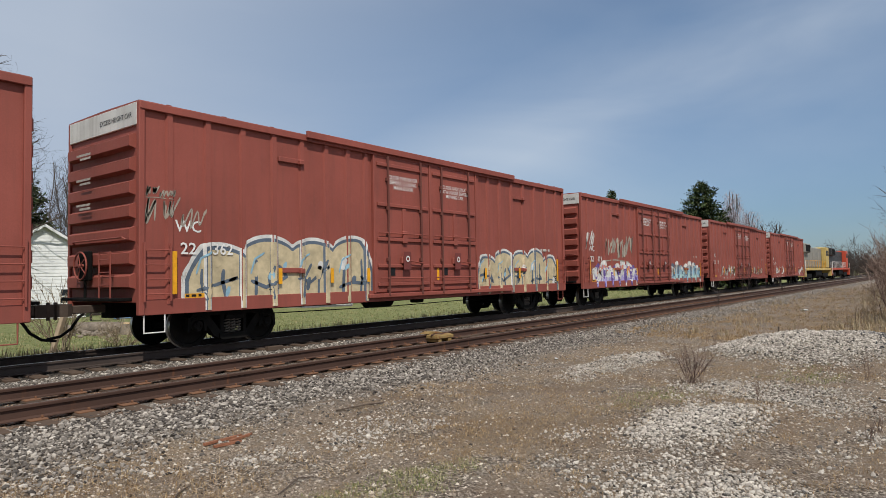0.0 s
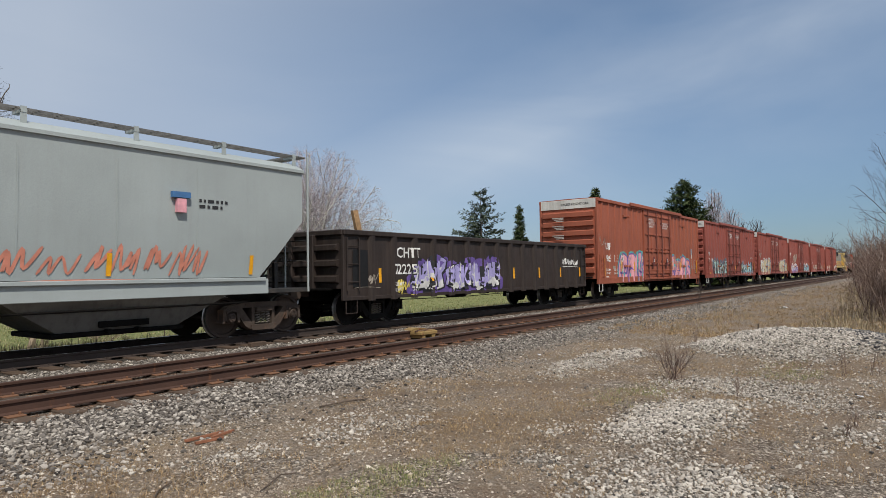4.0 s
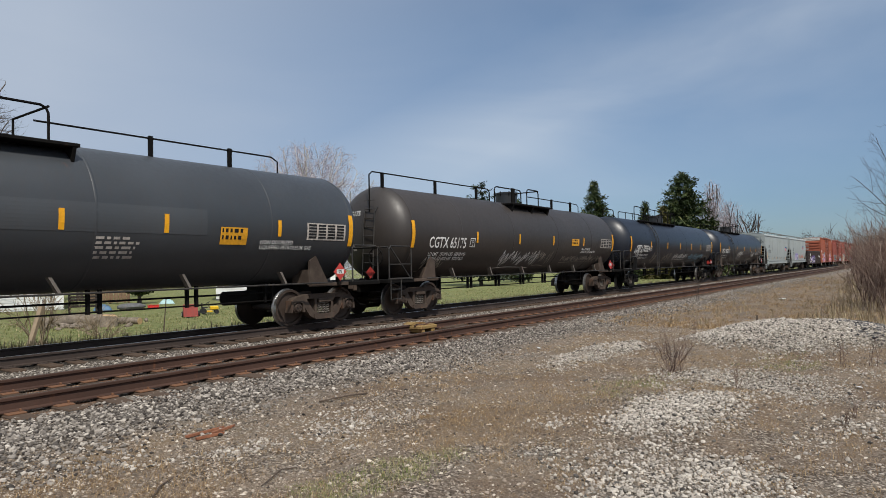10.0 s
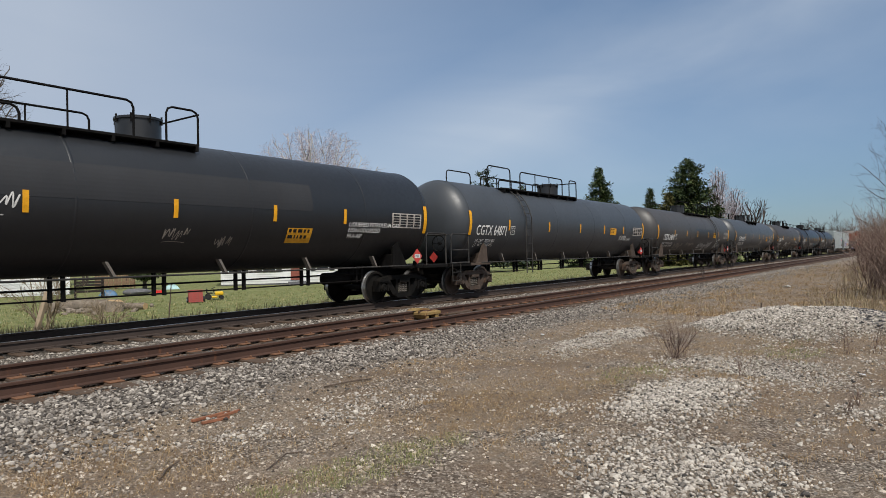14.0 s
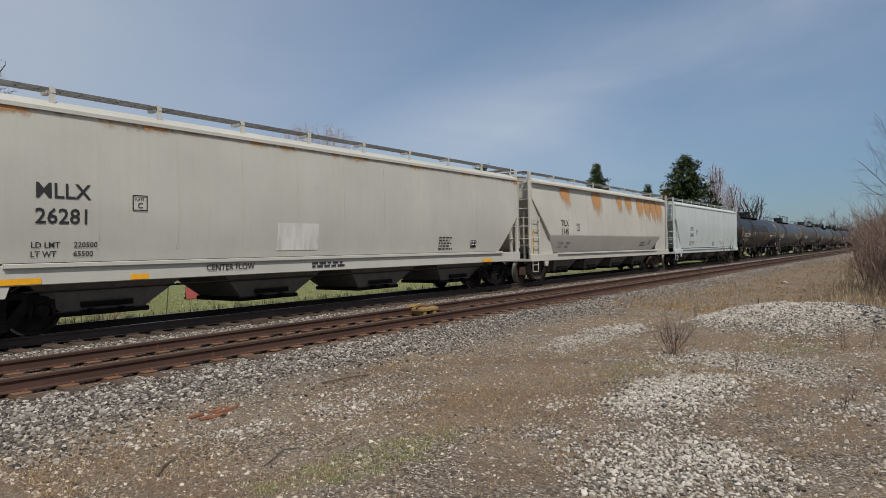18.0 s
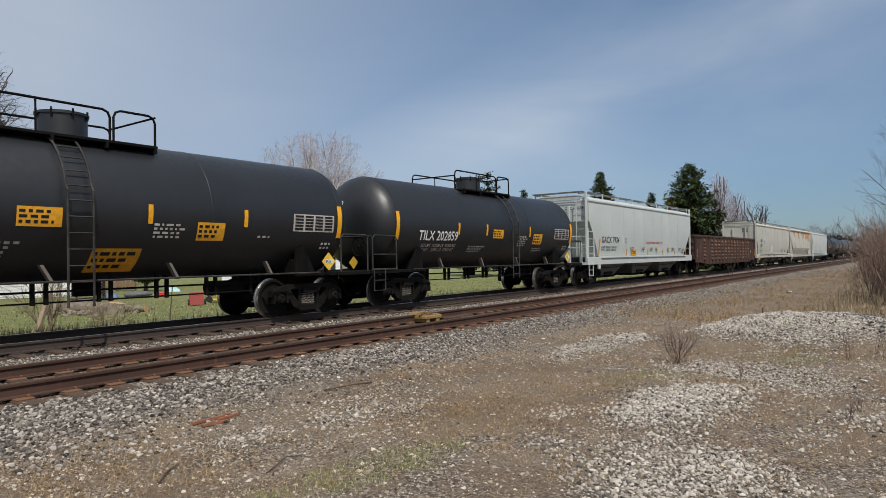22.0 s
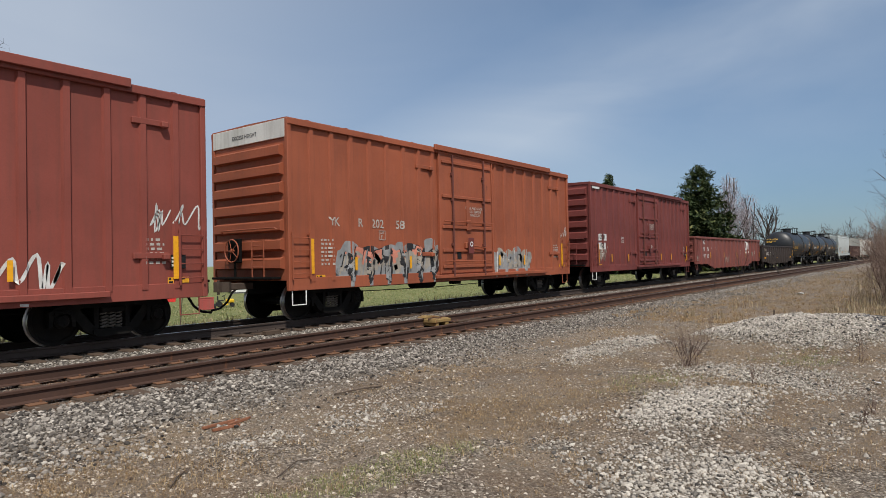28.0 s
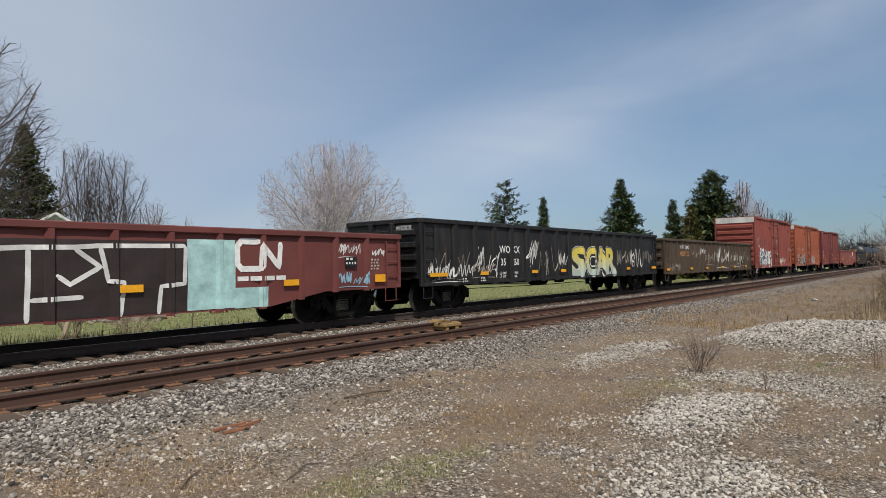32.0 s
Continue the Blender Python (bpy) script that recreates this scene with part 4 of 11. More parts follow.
def build_stones():
    grey = random_stuff("ballast_stone", [(0.0, (0.035, 0.030, 0.027)), (0.30, (0.12, 0.104, 0.090)), (0.6, (0.24, 0.211, 0.182)), (0.85, (0.355, 0.315, 0.272)), (1.0, (0.52, 0.468, 0.405))])
    white = random_stuff("crushed_limestone", [(0.0, (0.05, 0.045, 0.042)), (0.10, (0.15, 0.135, 0.118)), (0.22, (0.30, 0.265, 0.225)), (0.65, (0.43, 0.385, 0.33)), (1.0, (0.57, 0.515, 0.445))])
    brown = random_stuff("dusty_gravel", [(0.0, (0.06, 0.046, 0.036)), (0.3, (0.18, 0.14, 0.105)), (0.7, (0.40, 0.33, 0.26)), (1.0, (0.62, 0.55, 0.46))])
    rust = random_stuff("rust_stained_ballast", [(0.0, (0.08, 0.050, 0.036)), (0.5, (0.20, 0.115, 0.07)), (1.0, (0.32, 0.23, 0.16))])
    # stones under the train carry its shadow in their colour
    shaded = random_stuff("shaded_ballast", [(0.0, (0.016, 0.014, 0.012)), (0.6, (0.05, 0.042, 0.036)), (1.0, (0.12, 0.10, 0.085))])
    x, y, rng = scatter(84000, 1.5, 62, 5.5, 8.2, 1, lambda x, y: 0.05 + 0.95 * smoothstep(6.0, 7.1, y + 0.7 * waves(x, y, 7.0)))
    s, k = rng.gamma(5.0, 0.0035, len(x)).clip(0.007, 0.036), x < 9.0
    for near in (k, ~k):
        rocks("shoulder_ballast", x[near], y[near], ground_z(x[near], y[near]) + 0.35 * s[near], s[near], grey, 2, "grey crushed stone on the shoulder of the siding", coarse=not near[np.argmin(x)])
    x, y, rng = scatter(13000, 1.5, 70, 7.95, 10.6, 3, lambda x, y: 0.35 + 0.65 * ((x * 1.923) % 1 > 0.35))
    rocks("siding_ballast", x, y, ground_z(x, y) - 0.004, rng.uniform(0.014, 0.030, len(x)), rust, 4, "rust-stained crushed stone between the rails of the siding", coarse=True)
    x, y, rng = scatter(21000, 1.5, 80, 10.5, 12.3, 5)
    rocks("ballast", x, y, ground_z(x, y), rng.uniform(0.018, 0.042, len(x)), grey, 6, "grey crushed stone between the two tracks", coarse=True)
    x, y, rng = scatter(9000, 1.5, 60, 12.2, 16.0, 7)
    rocks("main_ballast", x, y, ground_z(x, y), rng.uniform(0.02, 0.04, len(x)), shaded, 8, "crushed stone under the train's track, darkened for the train's shadow", coarse=True)
    x, y, rng = scatter(420000, 3.0, 20, -1.6, 6.4, 9, lambda x, y: white_stone(x, y) ** 1.1)
    s = rng.gamma(5.0, 0.0026, len(x)).clip(0.005, 0.030) * (1 + 0.35 * (x > 12))
    k = x < 9.0
    for near in (k, ~k):
        rocks("limestone_heap", x[near], y[near], ground_z(x[near], y[near]) + 0.4 * s[near], s[near], white, 10, "pale crushed limestone spread in a low heap on the dirt", coarse=not near[np.argmin(x)])
    x, y, rng = scatter(130000, 2.0, 20, -1.6, 6.6, 11, lambda x, y: np.clip(0.6 + 0.6 * waves(x * 1.2, y * 1.2, 6.0), 0.25, 1))
    rocks("gravel", x, y, ground_z(x, y), rng.gamma(2.0, 0.0042, len(x)).clip(0.003, 0.028), brown, 12, "small loose gravel trodden into the dirt", coarse=True)
    x, y, rng = scatter(9000, 2.0, 18, 0.5, 6.8, 13, lambda x, y: np.clip(0.4 + 0.7 * waves(x, y, 9.0), 0, 1))
    rocks("pebbles", x, y, ground_z(x, y) + 0.002, rng.gamma(2.2, 0.004, len(x)).clip(0.004, 0.026), brown, 14, "scattered pale stones on the dirt", coarse=True)
    dark = random_stuff("dark_crushed_stone", [(0.0, (0.03, 0.028, 0.03)), (0.6, (0.09, 0.085, 0.085)), (1.0, (0.2, 0.19, 0.18))])
    x, y, rng = scatter(5200, 13.0, 18.5, -1.0, 1.4, 15, lambda x, y: np.clip(1.1 - ((x - 15.6) / 2.2) ** 2 - ((y - 0.4) / 1.0) ** 2 + 0.5 * waves(x * 2, y * 2, 1.0), 0, 1))
    rocks("chips", x, y, ground_z(x, y) + 0.012, rng.uniform(0.015, 0.045, len(x)), dark, 16, "dark crushed stone on the heap's flank")


def blades(name, xs, ys, hs, mat, seed, label, category="grass", width=0.006, lean=0.5, per=1):
    """Thin upright blades, each a bent strip."""
    rng = np.random.default_rng(seed)
    xs, ys, hs = np.repeat(xs, per), np.repeat(ys, per), np.repeat(hs, per)
    n = len(xs)
    if per > 1:
        xs = xs + rng.normal(0, 0.05, n)
        ys = ys + rng.normal(0, 0.05, n)
    hs = hs * rng.uniform(0.5, 1.15, n)
    zs = ground_z(xs, ys) - 0.01
    a = rng.uniform(0, 6.28, n)
    l = rng.uniform(0.05, lean, n) * hs
    dx, dy = np.cos(a) * l, np.sin(a) * l
    px, py = -np.sin(a) * width, np.cos(a) * width
    V = np.zeros((n, 5, 3))
    V[:, 0] = np.stack([xs - px, ys - py, zs], 1)
    V[:, 1] = np.stack([xs + px, ys + py, zs], 1)
    V[:, 2] = np.stack([xs + dx * 0.35 - px * 0.8, ys + dy * 0.35 - py * 0.8, zs + hs * 0.6], 1)
    V[:, 3] = np.stack([xs + dx * 0.35 + px * 0.8, ys + dy * 0.35 + py * 0.8, zs + hs * 0.6], 1)
    V[:, 4] = np.stack([xs + dx, ys + dy, zs + hs * np.sqrt(np.maximum(0.05, 1 - (l / hs) ** 2))], 1)
    o = (np.arange(n) * 5)[:, None]
    F = np.concatenate([o + [0, 1, 3], o + [0, 3, 2], o + [2, 3, 4]], 0)
    return tagged(new(name, arrays_mesh(name, V.reshape(-1, 3), F, mat)), label, category, kind="stuff")


def build_grass():
    dry = random_stuff("dry_grass", [(0.0, (0.16, 0.115, 0.065)), (0.5, (0.28, 0.215, 0.13)), (1.0, (0.41, 0.34, 0.22))], grain=8)
    straw = random_stuff("trodden_straw", [(0.0, (0.13, 0.072, 0.034)), (0.5, (0.29, 0.185, 0.09)), (1.0, (0.50, 0.37, 0.21))], grain=8)
    green = random_stuff("spring_grass", [(0.0, (0.10, 0.125, 0.04)), (0.45, (0.19, 0.205, 0.075)), (0.7, (0.32, 0.29, 0.135)), (1.0, (0.48, 0.41, 0.25))], grain=8)
    x, y, rng = scatter(24000, 2.0, 26, -3, 6.4, 21, lambda x, y: np.clip(0.7 * waves(x * 1.3, y * 1.3, 1.5) + 0.30 + 0.9 * np.exp(-((x - 7.3) / 2.2) ** 2 - ((y - 3.8) / 0.8) ** 2), 0.05, 1) * (1 - 0.9 * white_stone(x, y)))
    blades("dry_grass", x, y, rng.uniform(0.025, 0.075, len(x)), straw, 22, "low dry straw-coloured grass in tufts on the dirt", per=12, lean=2.6, width=0.0018)
    x, y, rng = scatter(4200, 18, 75, -9, 6.5, 23, lambda x, y: 1 - 0.93 * smoothstep(-1.0, 2.0, y - 0.055 * x))
    blades("tall_dry_grass", x, y, rng.uniform(0.12, 0.45, len(x)), dry, 24, "standing dry grass beside the yard", per=8, width=0.008)
    x, y, rng = scatter(9000, 17, 66, -3.5, 7.2, 31, lambda x, y: np.clip(0.6 + 0.6 * waves(x * 0.5, y * 0.9, 2.0), 0.08, 1))
    blades("low_straw", x, y, rng.uniform(0.04, 0.13, len(x)), straw, 32, "short dry grass on the trodden yard", per=7, lean=1.8, width=0.006)
    x, y, rng = scatter(1500, 7.6, 13.5, 1.2, 3.9, 33, lambda x, y: np.clip(np.exp(-((x - 8.7) / 0.7) ** 2 - ((y - 3.1) / 0.35) ** 2) + np.exp(-((x - 11.7) / 0.8) ** 2 - ((y - 1.6) / 0.5) ** 2), 0, 1))
    blades("green_tufts", x, y, rng.uniform(0.03, 0.09, len(x)), green, 34, "sparse green and straw shoots between the stones", per=9, lean=1.3, width=0.003)
    x, y, rng = scatter(2600, 2.9, 5.8, 2.4, 4.1, 25, lambda x, y: np.clip(1.2 - ((x - 4.0) / 1.1) ** 2 - ((y - 3.55 + 0.25 * (x - 4)) / 0.35) ** 2 + waves(x * 3, y * 3, 0.4), 0, 1))
    blades("green_tufts", x, y, rng.uniform(0.02, 0.06, len(x)), green, 26, "sparse green shoots in the dirt", per=10, lean=1.3, width=0.0022)
    x, y, rng = scatter(8000, 3, 60, 15.7, 18.6, 27)
    blades("verge_grass", x, y, rng.uniform(0.12, 0.42, len(x)), dry, 28, "dry tall grass on the far verge of the track", per=5, width=0.008)
    x, y, rng = scatter(9000, 3, 75, 16.8, 32, 29)
    blades("lawn_grass", x, y, rng.uniform(0.04, 0.13, len(x)), green, 30, "green lawn grass beyond the tracks", per=4, width=0.012)


def rail_mesh(name, x0, x1, head, side):
    """One rail: foot, web and head in section."""
    half = [(0.0, -0.172), (0.070, -0.172), (0.070, -0.160), (0.012, -0.145), (0.009, -0.050), (0.034, -0.040), (0.036, -0.010), (0.028, 0.0)]
    sec = [(-a, b) for a, b in half[1:][::-1]] + half[1:]
    s = Shape()
    n = len(sec)
    xs = list(np.linspace(x0, x1, 60))
    for x in xs:
        s.v += [(x, a, b) for a, b in sec]
    for i in range(len(xs) - 1):
        for k in range(n):
            s.f.append((i * n + k, i * n + (k + 1) % n, (i + 1) * n + (k + 1) % n, (i + 1) * n + k))
            s.m.append(1 if {k, (k + 1) % n} <= {0, n - 1} or (sec[k][1] == 0 and sec[(k + 1) % n][1] == 0) else 0)
    s.f += [tuple(range(n)), tuple((len(xs) - 1) * n + k for k in range(n))]
    s.m += [0, 0]
    return s.mesh(name, [side, head])


def build_track(name, yc, side, head, plate_mat, label, tie_x0, tie_n, rail_x0, rail_x1, seed):
    rnd = random.Random(seed)
    tr = thing(name, pose(0, yc, 0), label, "railway track", kind="structure")
    for sgn in (-1, 1):
        part("rail", rail_mesh("rail", rail_x0, rail_x1, head, side), None, tr, at=pose(0, sgn * 0.7525, 0))
    tie = Shape().box(-0.115, 0.115, -1.28, 1.28, -0.36, -0.184, 0.012).mesh("tie", M_TIE)
    plate = Shape().box(-0.10, 0.10, -0.19, 0.19, -0.186, -0.168, 0.004)
    for dx, dy in ((-0.06, 0.10), (0.06, -0.10), (0.06, 0.10)):
        plate.box(dx - 0.012, dx + 0.012, dy - 0.016, dy + 0.016, -0.168, -0.138, 0.003)
    plate = plate.mesh("tie_plate", plate_mat)
    for i in range(tie_n):
        x = tie_x0 + i * 0.52 + rnd.uniform(-0.04, 0.04)
        t = part("tie", tie, None, tr, at=pose(x, rnd.uniform(-0.06, 0.06), rnd.uniform(-0.012, 0.006), 0, 0, rnd.uniform(-1.5, 1.5)))
        if i < 90:
            for sgn in (-1, 1):
                p = part("tie_plate", plate, None, t, at=pose(0, sgn * 0.7525 - t.location.y, -t.location.z))
    # the far rest of the ties in one piece
    s = Shape()
    x = tie_x0 + tie_n * 0.52
    while x < rail_x1 - 1 and x < 260:
        s.box(x - 0.115, x + 0.115, -1.28, 1.28, -0.36, -0.176)
        x += 0.52
    tagged(part("far_ties", s, M_TIE, tr), kind="stuff")
    return tr


build_ground()
build_track("siding_track", Y_SIDE, M_RAIL_RUST, M_RAIL_TOP, M_PLATE_RUST, "unused siding with rusted rails on weathered wooden ties", -1.0, 150, -60, 900, 5)
build_track("main_track", Y_MAIN, M_RAIL_DARK, M_TREAD, M_RAIL_DARK, "main track with dark oiled rails under the train", -1.0, 140, -700, 1200, 6)



def build_derail():
    """A yellow derailing block clamped on the siding's far rail, with two loose boards beside it."""
    d = thing("derail", pose(12.6, Y_SIDE + 0.7525, 0), "yellow-painted steel derail block clamped on the siding's rail", "derail")
    part("block", Shape().prism([(-0.30, 0.004), (0.30, 0.004), (0.22, 0.03), (-0.10, 0.055), (-0.24, 0.03)], "y", -0.10, 0.16), M_TIE_YELLOW, d)
    part("bracket", Shape().box(-0.32, 0.32, -0.42, -0.06, -0.10, -0.02, 0.012).box(-0.26, -0.14, -0.40, 0.0, -0.18, 0.0, 0.01).box(0.12, 0.26, -0.40, 0.0, -0.18, 0.0, 0.01), M_TIE_YELLOW, d)
    part("hinge_pin", Shape().cyl((-0.34, -0.24, -0.01), (0.34, -0.24, -0.01), 0.022, 10), M_RAIL_RUST, d)
    for x, y, r in ((13.9, 9.75, 4), (14.1, 9.45, -6)):
        thing("board", pose(x, y, -0.165, 0, 0, r), "weathered brown wooden board lying between the rails", "board", mesh=Shape().box(-0.55, 0.55, -0.07, 0.07, -0.02, 0.025, 0.006).mesh("board", M_TIE))
    thing("tie_block", pose(9.5, Y_MAIN - 1.35, -0.17, 0, 0, 2), "dark wooden block beside the main track", "block", mesh=Shape().box(-0.22, 0.22, -0.07, 0.07, -0.05, 0.05, 0.012).mesh("tie_block", M_TIE))


build_derail()

# ---- the train ----
MOVERS = []       # (car, place of its middle at the start)
WHEELS = []       # (wheelset, its place in its bogie, place of the bogie's middle at the start)
WHEEL_R = 0.457


def ring_stack(s, x, y, z0, z1, r, turns, wire, mi=0):
    """A coil spring."""
    n = turns * 8
    s.tube([(x + r * math.cos(2 * math.pi * i / 8), y + r * math.sin(2 * math.pi * i / 8), z0 + (z1 - z0) * i / n) for i in range(n + 1)], wire, 4, mi)


def bogie_meshes():
    out = {}
    # one wheelset: two flanged wheels on an axle with bearing caps
    s = Shape()
    for sg in (-1, 1):
        prof = [(0.62, 0.10), (0.62, 0.30), (0.665, 0.40), (0.680, 0.483), (0.710, 0.483), (0.716, WHEEL_R + 0.004), (0.815, WHEEL_R), (0.815, 0.395), (0.770, 0.375), (0.755, 0.20), (0.790, 0.13), (0.790, 0.08)]
        k = len(s.f)
        s.lathe_y((0, 0), [(sg * a, r) for a, r in prof], 36)
        for q in range(k, len(s.f) - 2):
            ring = (q - k) // 36
            if ring in (3, 4, 5):
                s.m[q] = 1
        s.cyl((0, sg * 0.62, 0), (0, sg * 1.10, 0), 0.075, 14)
        s.cyl((0, sg * 0.93, 0), (0, sg * 1.10, 0), 0.135, 16)
        s.cyl((0, sg * 1.10, 0), (0, sg * 1.15, 0), 0.120, 16, 0.095)
        for b in range(3):
            a = 2 * math.pi * b / 3
            s.cyl((0.06 * math.cos(a), sg * 1.15, 0.06 * math.sin(a)), (0.06 * math.cos(a), sg * 1.175, 0.06 * math.sin(a)), 0.022, 6)
    s.cyl((0, -0.65, 0), (0, 0.65, 0), 0.085, 12)
    out["wheelset"] = {m: s.mesh("wheelset", [M_WHEEL if m == "rusty" else M_BOGIE_BLACK, M_TREAD], 35) for m in ("rusty", "black")}
    # side frame: top chord, slanting tension members, spring seat, jaws over the bearings
    s = Shape()
    y0, y1 = -0.10, 0.10
    s.prism([(-1.10, 0.60), (-0.98, 0.70), (-0.55, 0.78), (0.55, 0.78), (0.98, 0.70), (1.10, 0.60), (1.08, 0.50), (0.92, 0.58), (0.55, 0.66), (-0.55, 0.66), (-0.92, 0.58), (-1.08, 0.50)], "y", y0, y1)
    for g in (-1, 1):
        s.prism([(g * 0.78, 0.62), (g * 0.60, 0.66), (g * 0.30, 0.28), (g * 0.36, 0.16), (g * 0.50, 0.24)], "y", y0, y1)
        s.prism([(g * 0.33, 0.70), (g * 0.25, 0.70), (g * 0.25, 0.24), (g * 0.33, 0.24)], "y", y0, y1)
        s.prism([(g * 1.10, 0.64), (g * 1.12, 0.34), (g * 1.06, 0.34), (g * 1.02, 0.60), (g * 0.76, 0.60), (g * 0.72, 0.34), (g * 0.66, 0.34), (g * 0.68, 0.64)], "y", y0 - 0.02, y1 + 0.02)
        s.prism([(g * 1.02, 0.62), (g * 0.76, 0.62), (g * 0.74, 0.55), (g * 0.80, 0.58), (g * 0.89, 0.60), (g * 0.98, 0.58), (g * 1.04, 0.55)], "y", y0 - 0.05, y1 + 0.05)
    s.prism([(-0.36, 0.26), (0.36, 0.26), (0.36, 0.17), (0.30, 0.13), (-0.30, 0.13), (-0.36, 0.17)], "y", y0 - 0.03, y1 + 0.03)
    s.box(-0.22, 0.22, y0 - 0.06, y1 + 0.02, 0.56, 0.66, 0.012)
    for g in (-1, 1):
        s.box(g * 0.46 - 0.05, g * 0.46 + 0.05, y0 - 0.012, y0, 0.69, 0.75, 0.004)
    out["side_frame"] = {m: s.mesh("side_frame", mt) for m, mt in (("rusty", M_BOGIE), ("black", M_BOGIE_BLACK))}
    s = Shape()
    ring_stack(s, 0, 0, 0.26, 0.56, 0.058, 5, 0.015)
    out["spring"] = s.mesh("spring", M_SPRING, 40)
    s = Shape().box(-0.20, 0.20, -1.05, 1.05, 0.50, 0.68, 0.03).box(-0.28, 0.28, -0.35, 0.35, 0.55, 0.82, 0.03)
    s.cyl((0, 0, 0.80), (0, 0, 0.92), 0.20, 16)
    for g in (-1, 1):
        s.box(g * 0.42 - 0.03, g * 0.42 + 0.03, -0.80, 0.80, 0.36, 0.46, 0.01)
        for q in (-1, 1):
            s.prism([(g * 0.40, 0.30), (g * 0.46, 0.30), (g * 0.50, 0.58), (g * 0.42, 0.62)], "y", q * 0.72 - 0.05, q * 0.72 + 0.05)
    out["bogie"] = {m: s.mesh("bogie", mt) for m, mt in (("rusty", M_BOGIE), ("black", M_BOGIE_BLACK))}
    return out


BOGIE = bogie_meshes()


def add_bogie(car, x, start, tone_of="black", axles=(-0.889, 0.889)):
    b = part("bogie", BOGIE["bogie"][tone_of], None, car, "cast steel bogie", at=pose(x, 0, 0))
    for sg in (-1, 1):
        part("side_frame", BOGIE["side_frame"][tone_of], None, b, at=pose(0, sg * 1.0, 0, 0, 0, 0 if sg < 0 else 180))
        for x, y in ((-0.14, -0.045), (0.0, -0.045), (0.14, -0.045), (-0.07, 0.055), (0.07, 0.055)) if sg < 0 else ((-0.14, 0.045), (0.0, 0.045), (0.14, 0.045)):
            part("spring", BOGIE["spring"], None, b, at=pose(-x, sg * 1.0 + y, 0))
    for a in axles:
        w = part("wheelset", BOGIE["wheelset"][tone_of], None, b, "steel wheels on an axle", at=pose(a, 0, WHEEL_R))
        WHEELS.append((w, a, start + x))
    return b


def coupler_mesh():
    s = Shape().box(-0.55, 0.10, -0.09, 0.09, 0.80, 0.96, 0.015)
    s.prism([(0.10, -0.11), (0.28, -0.17), (0.42, -0.14), (0.38, -0.05), (0.30, -0.04), (0.30, 0.06), (0.42, 0.09), (0.40, 0.17), (0.20, 0.17), (0.10, 0.11)], "z", 0.76, 1.00)
    s.box(0.30, 0.36, -0.10, -0.05, 0.70, 1.04, 0.01)
    return s.mesh("coupler", M_BOGIE)


COUPLER = coupler_mesh()
HOSE = Shape().tube([(0.0, 0.0, 0.78), (0.10, 0.0, 0.72), (0.25, 0.02, 0.50), (0.45, 0.03, 0.36), (0.70, 0.03, 0.32)], 0.028, 6).mesh("air_hose", M_UNDER, 40)


def ends_gear(car, half, reach):
    """Couplers and hanging air hoses at both ends; reach: from the end of the body to the coupling."""
    for sg in (-1, 1):
        m = pose(sg * (half + reach - 0.40), 0, 0, 0, 0, 0 if sg > 0 else 180)
        part("coupler", COUPLER, None, car, "rusty knuckle coupler", at=m)
        part("air_hose", HOSE, None, car, "black rubber hose", at=pose(sg * (half + reach - 0.70), -0.30 * sg, 0, 0, 0, 0 if sg > 0 else 180))


def side_ladder(car, x0, x1, z0, z1, y, n, mat, name="ladder", r=0.013, out=0.07):
    s = Shape()
    for x in (x0, x1):
        s.box(x - 0.02, x + 0.02, -y - out - 0.012, -y - out + 0.012, z0, z1, 0.004)
        for z in (z0 + 0.06, z1 - 0.06):
            s.box(x - 0.015, x + 0.015, -y - out, -y + 0.02, z - 0.02, z + 0.02)
    for i in range(n):
        z = z0 + (z1 - z0) * (i + 0.5) / n
        s.tube([(x0, -y - out, z), (x1, -y - out, z)], r, 6)
    return part(name, s, mat, car)


def sill_step(car, x, y, z, mat, w=0.42, drop=0.36):
    s = Shape().tube([(x - w / 2, -y, z), (x - w / 2, -y, z - drop), (x + w / 2, -y, z - drop), (x + w / 2, -y, z)], 0.016, 6)
    return part("sill_step", s, mat, car)


def brake_wheel(car, x, y, z, mat, r=0.28):
    s = Shape()
    s.tube([(x, y + r * math.cos(2 * math.pi * k / 20), z + r * math.sin(2 * math.pi * k / 20)) for k in range(21)], 0.018, 6)
    for k in range(5):
        a = 2 * math.pi * k / 5
        s.cyl((x, y, z), (x, y + r * math.cos(a), z + r * math.sin(a)), 0.010, 5)
    s.cyl((x - 0.03, y, z), (x + 0.12, y, z), 0.04, 8)
    return part("brake_wheel", s, mat, car)


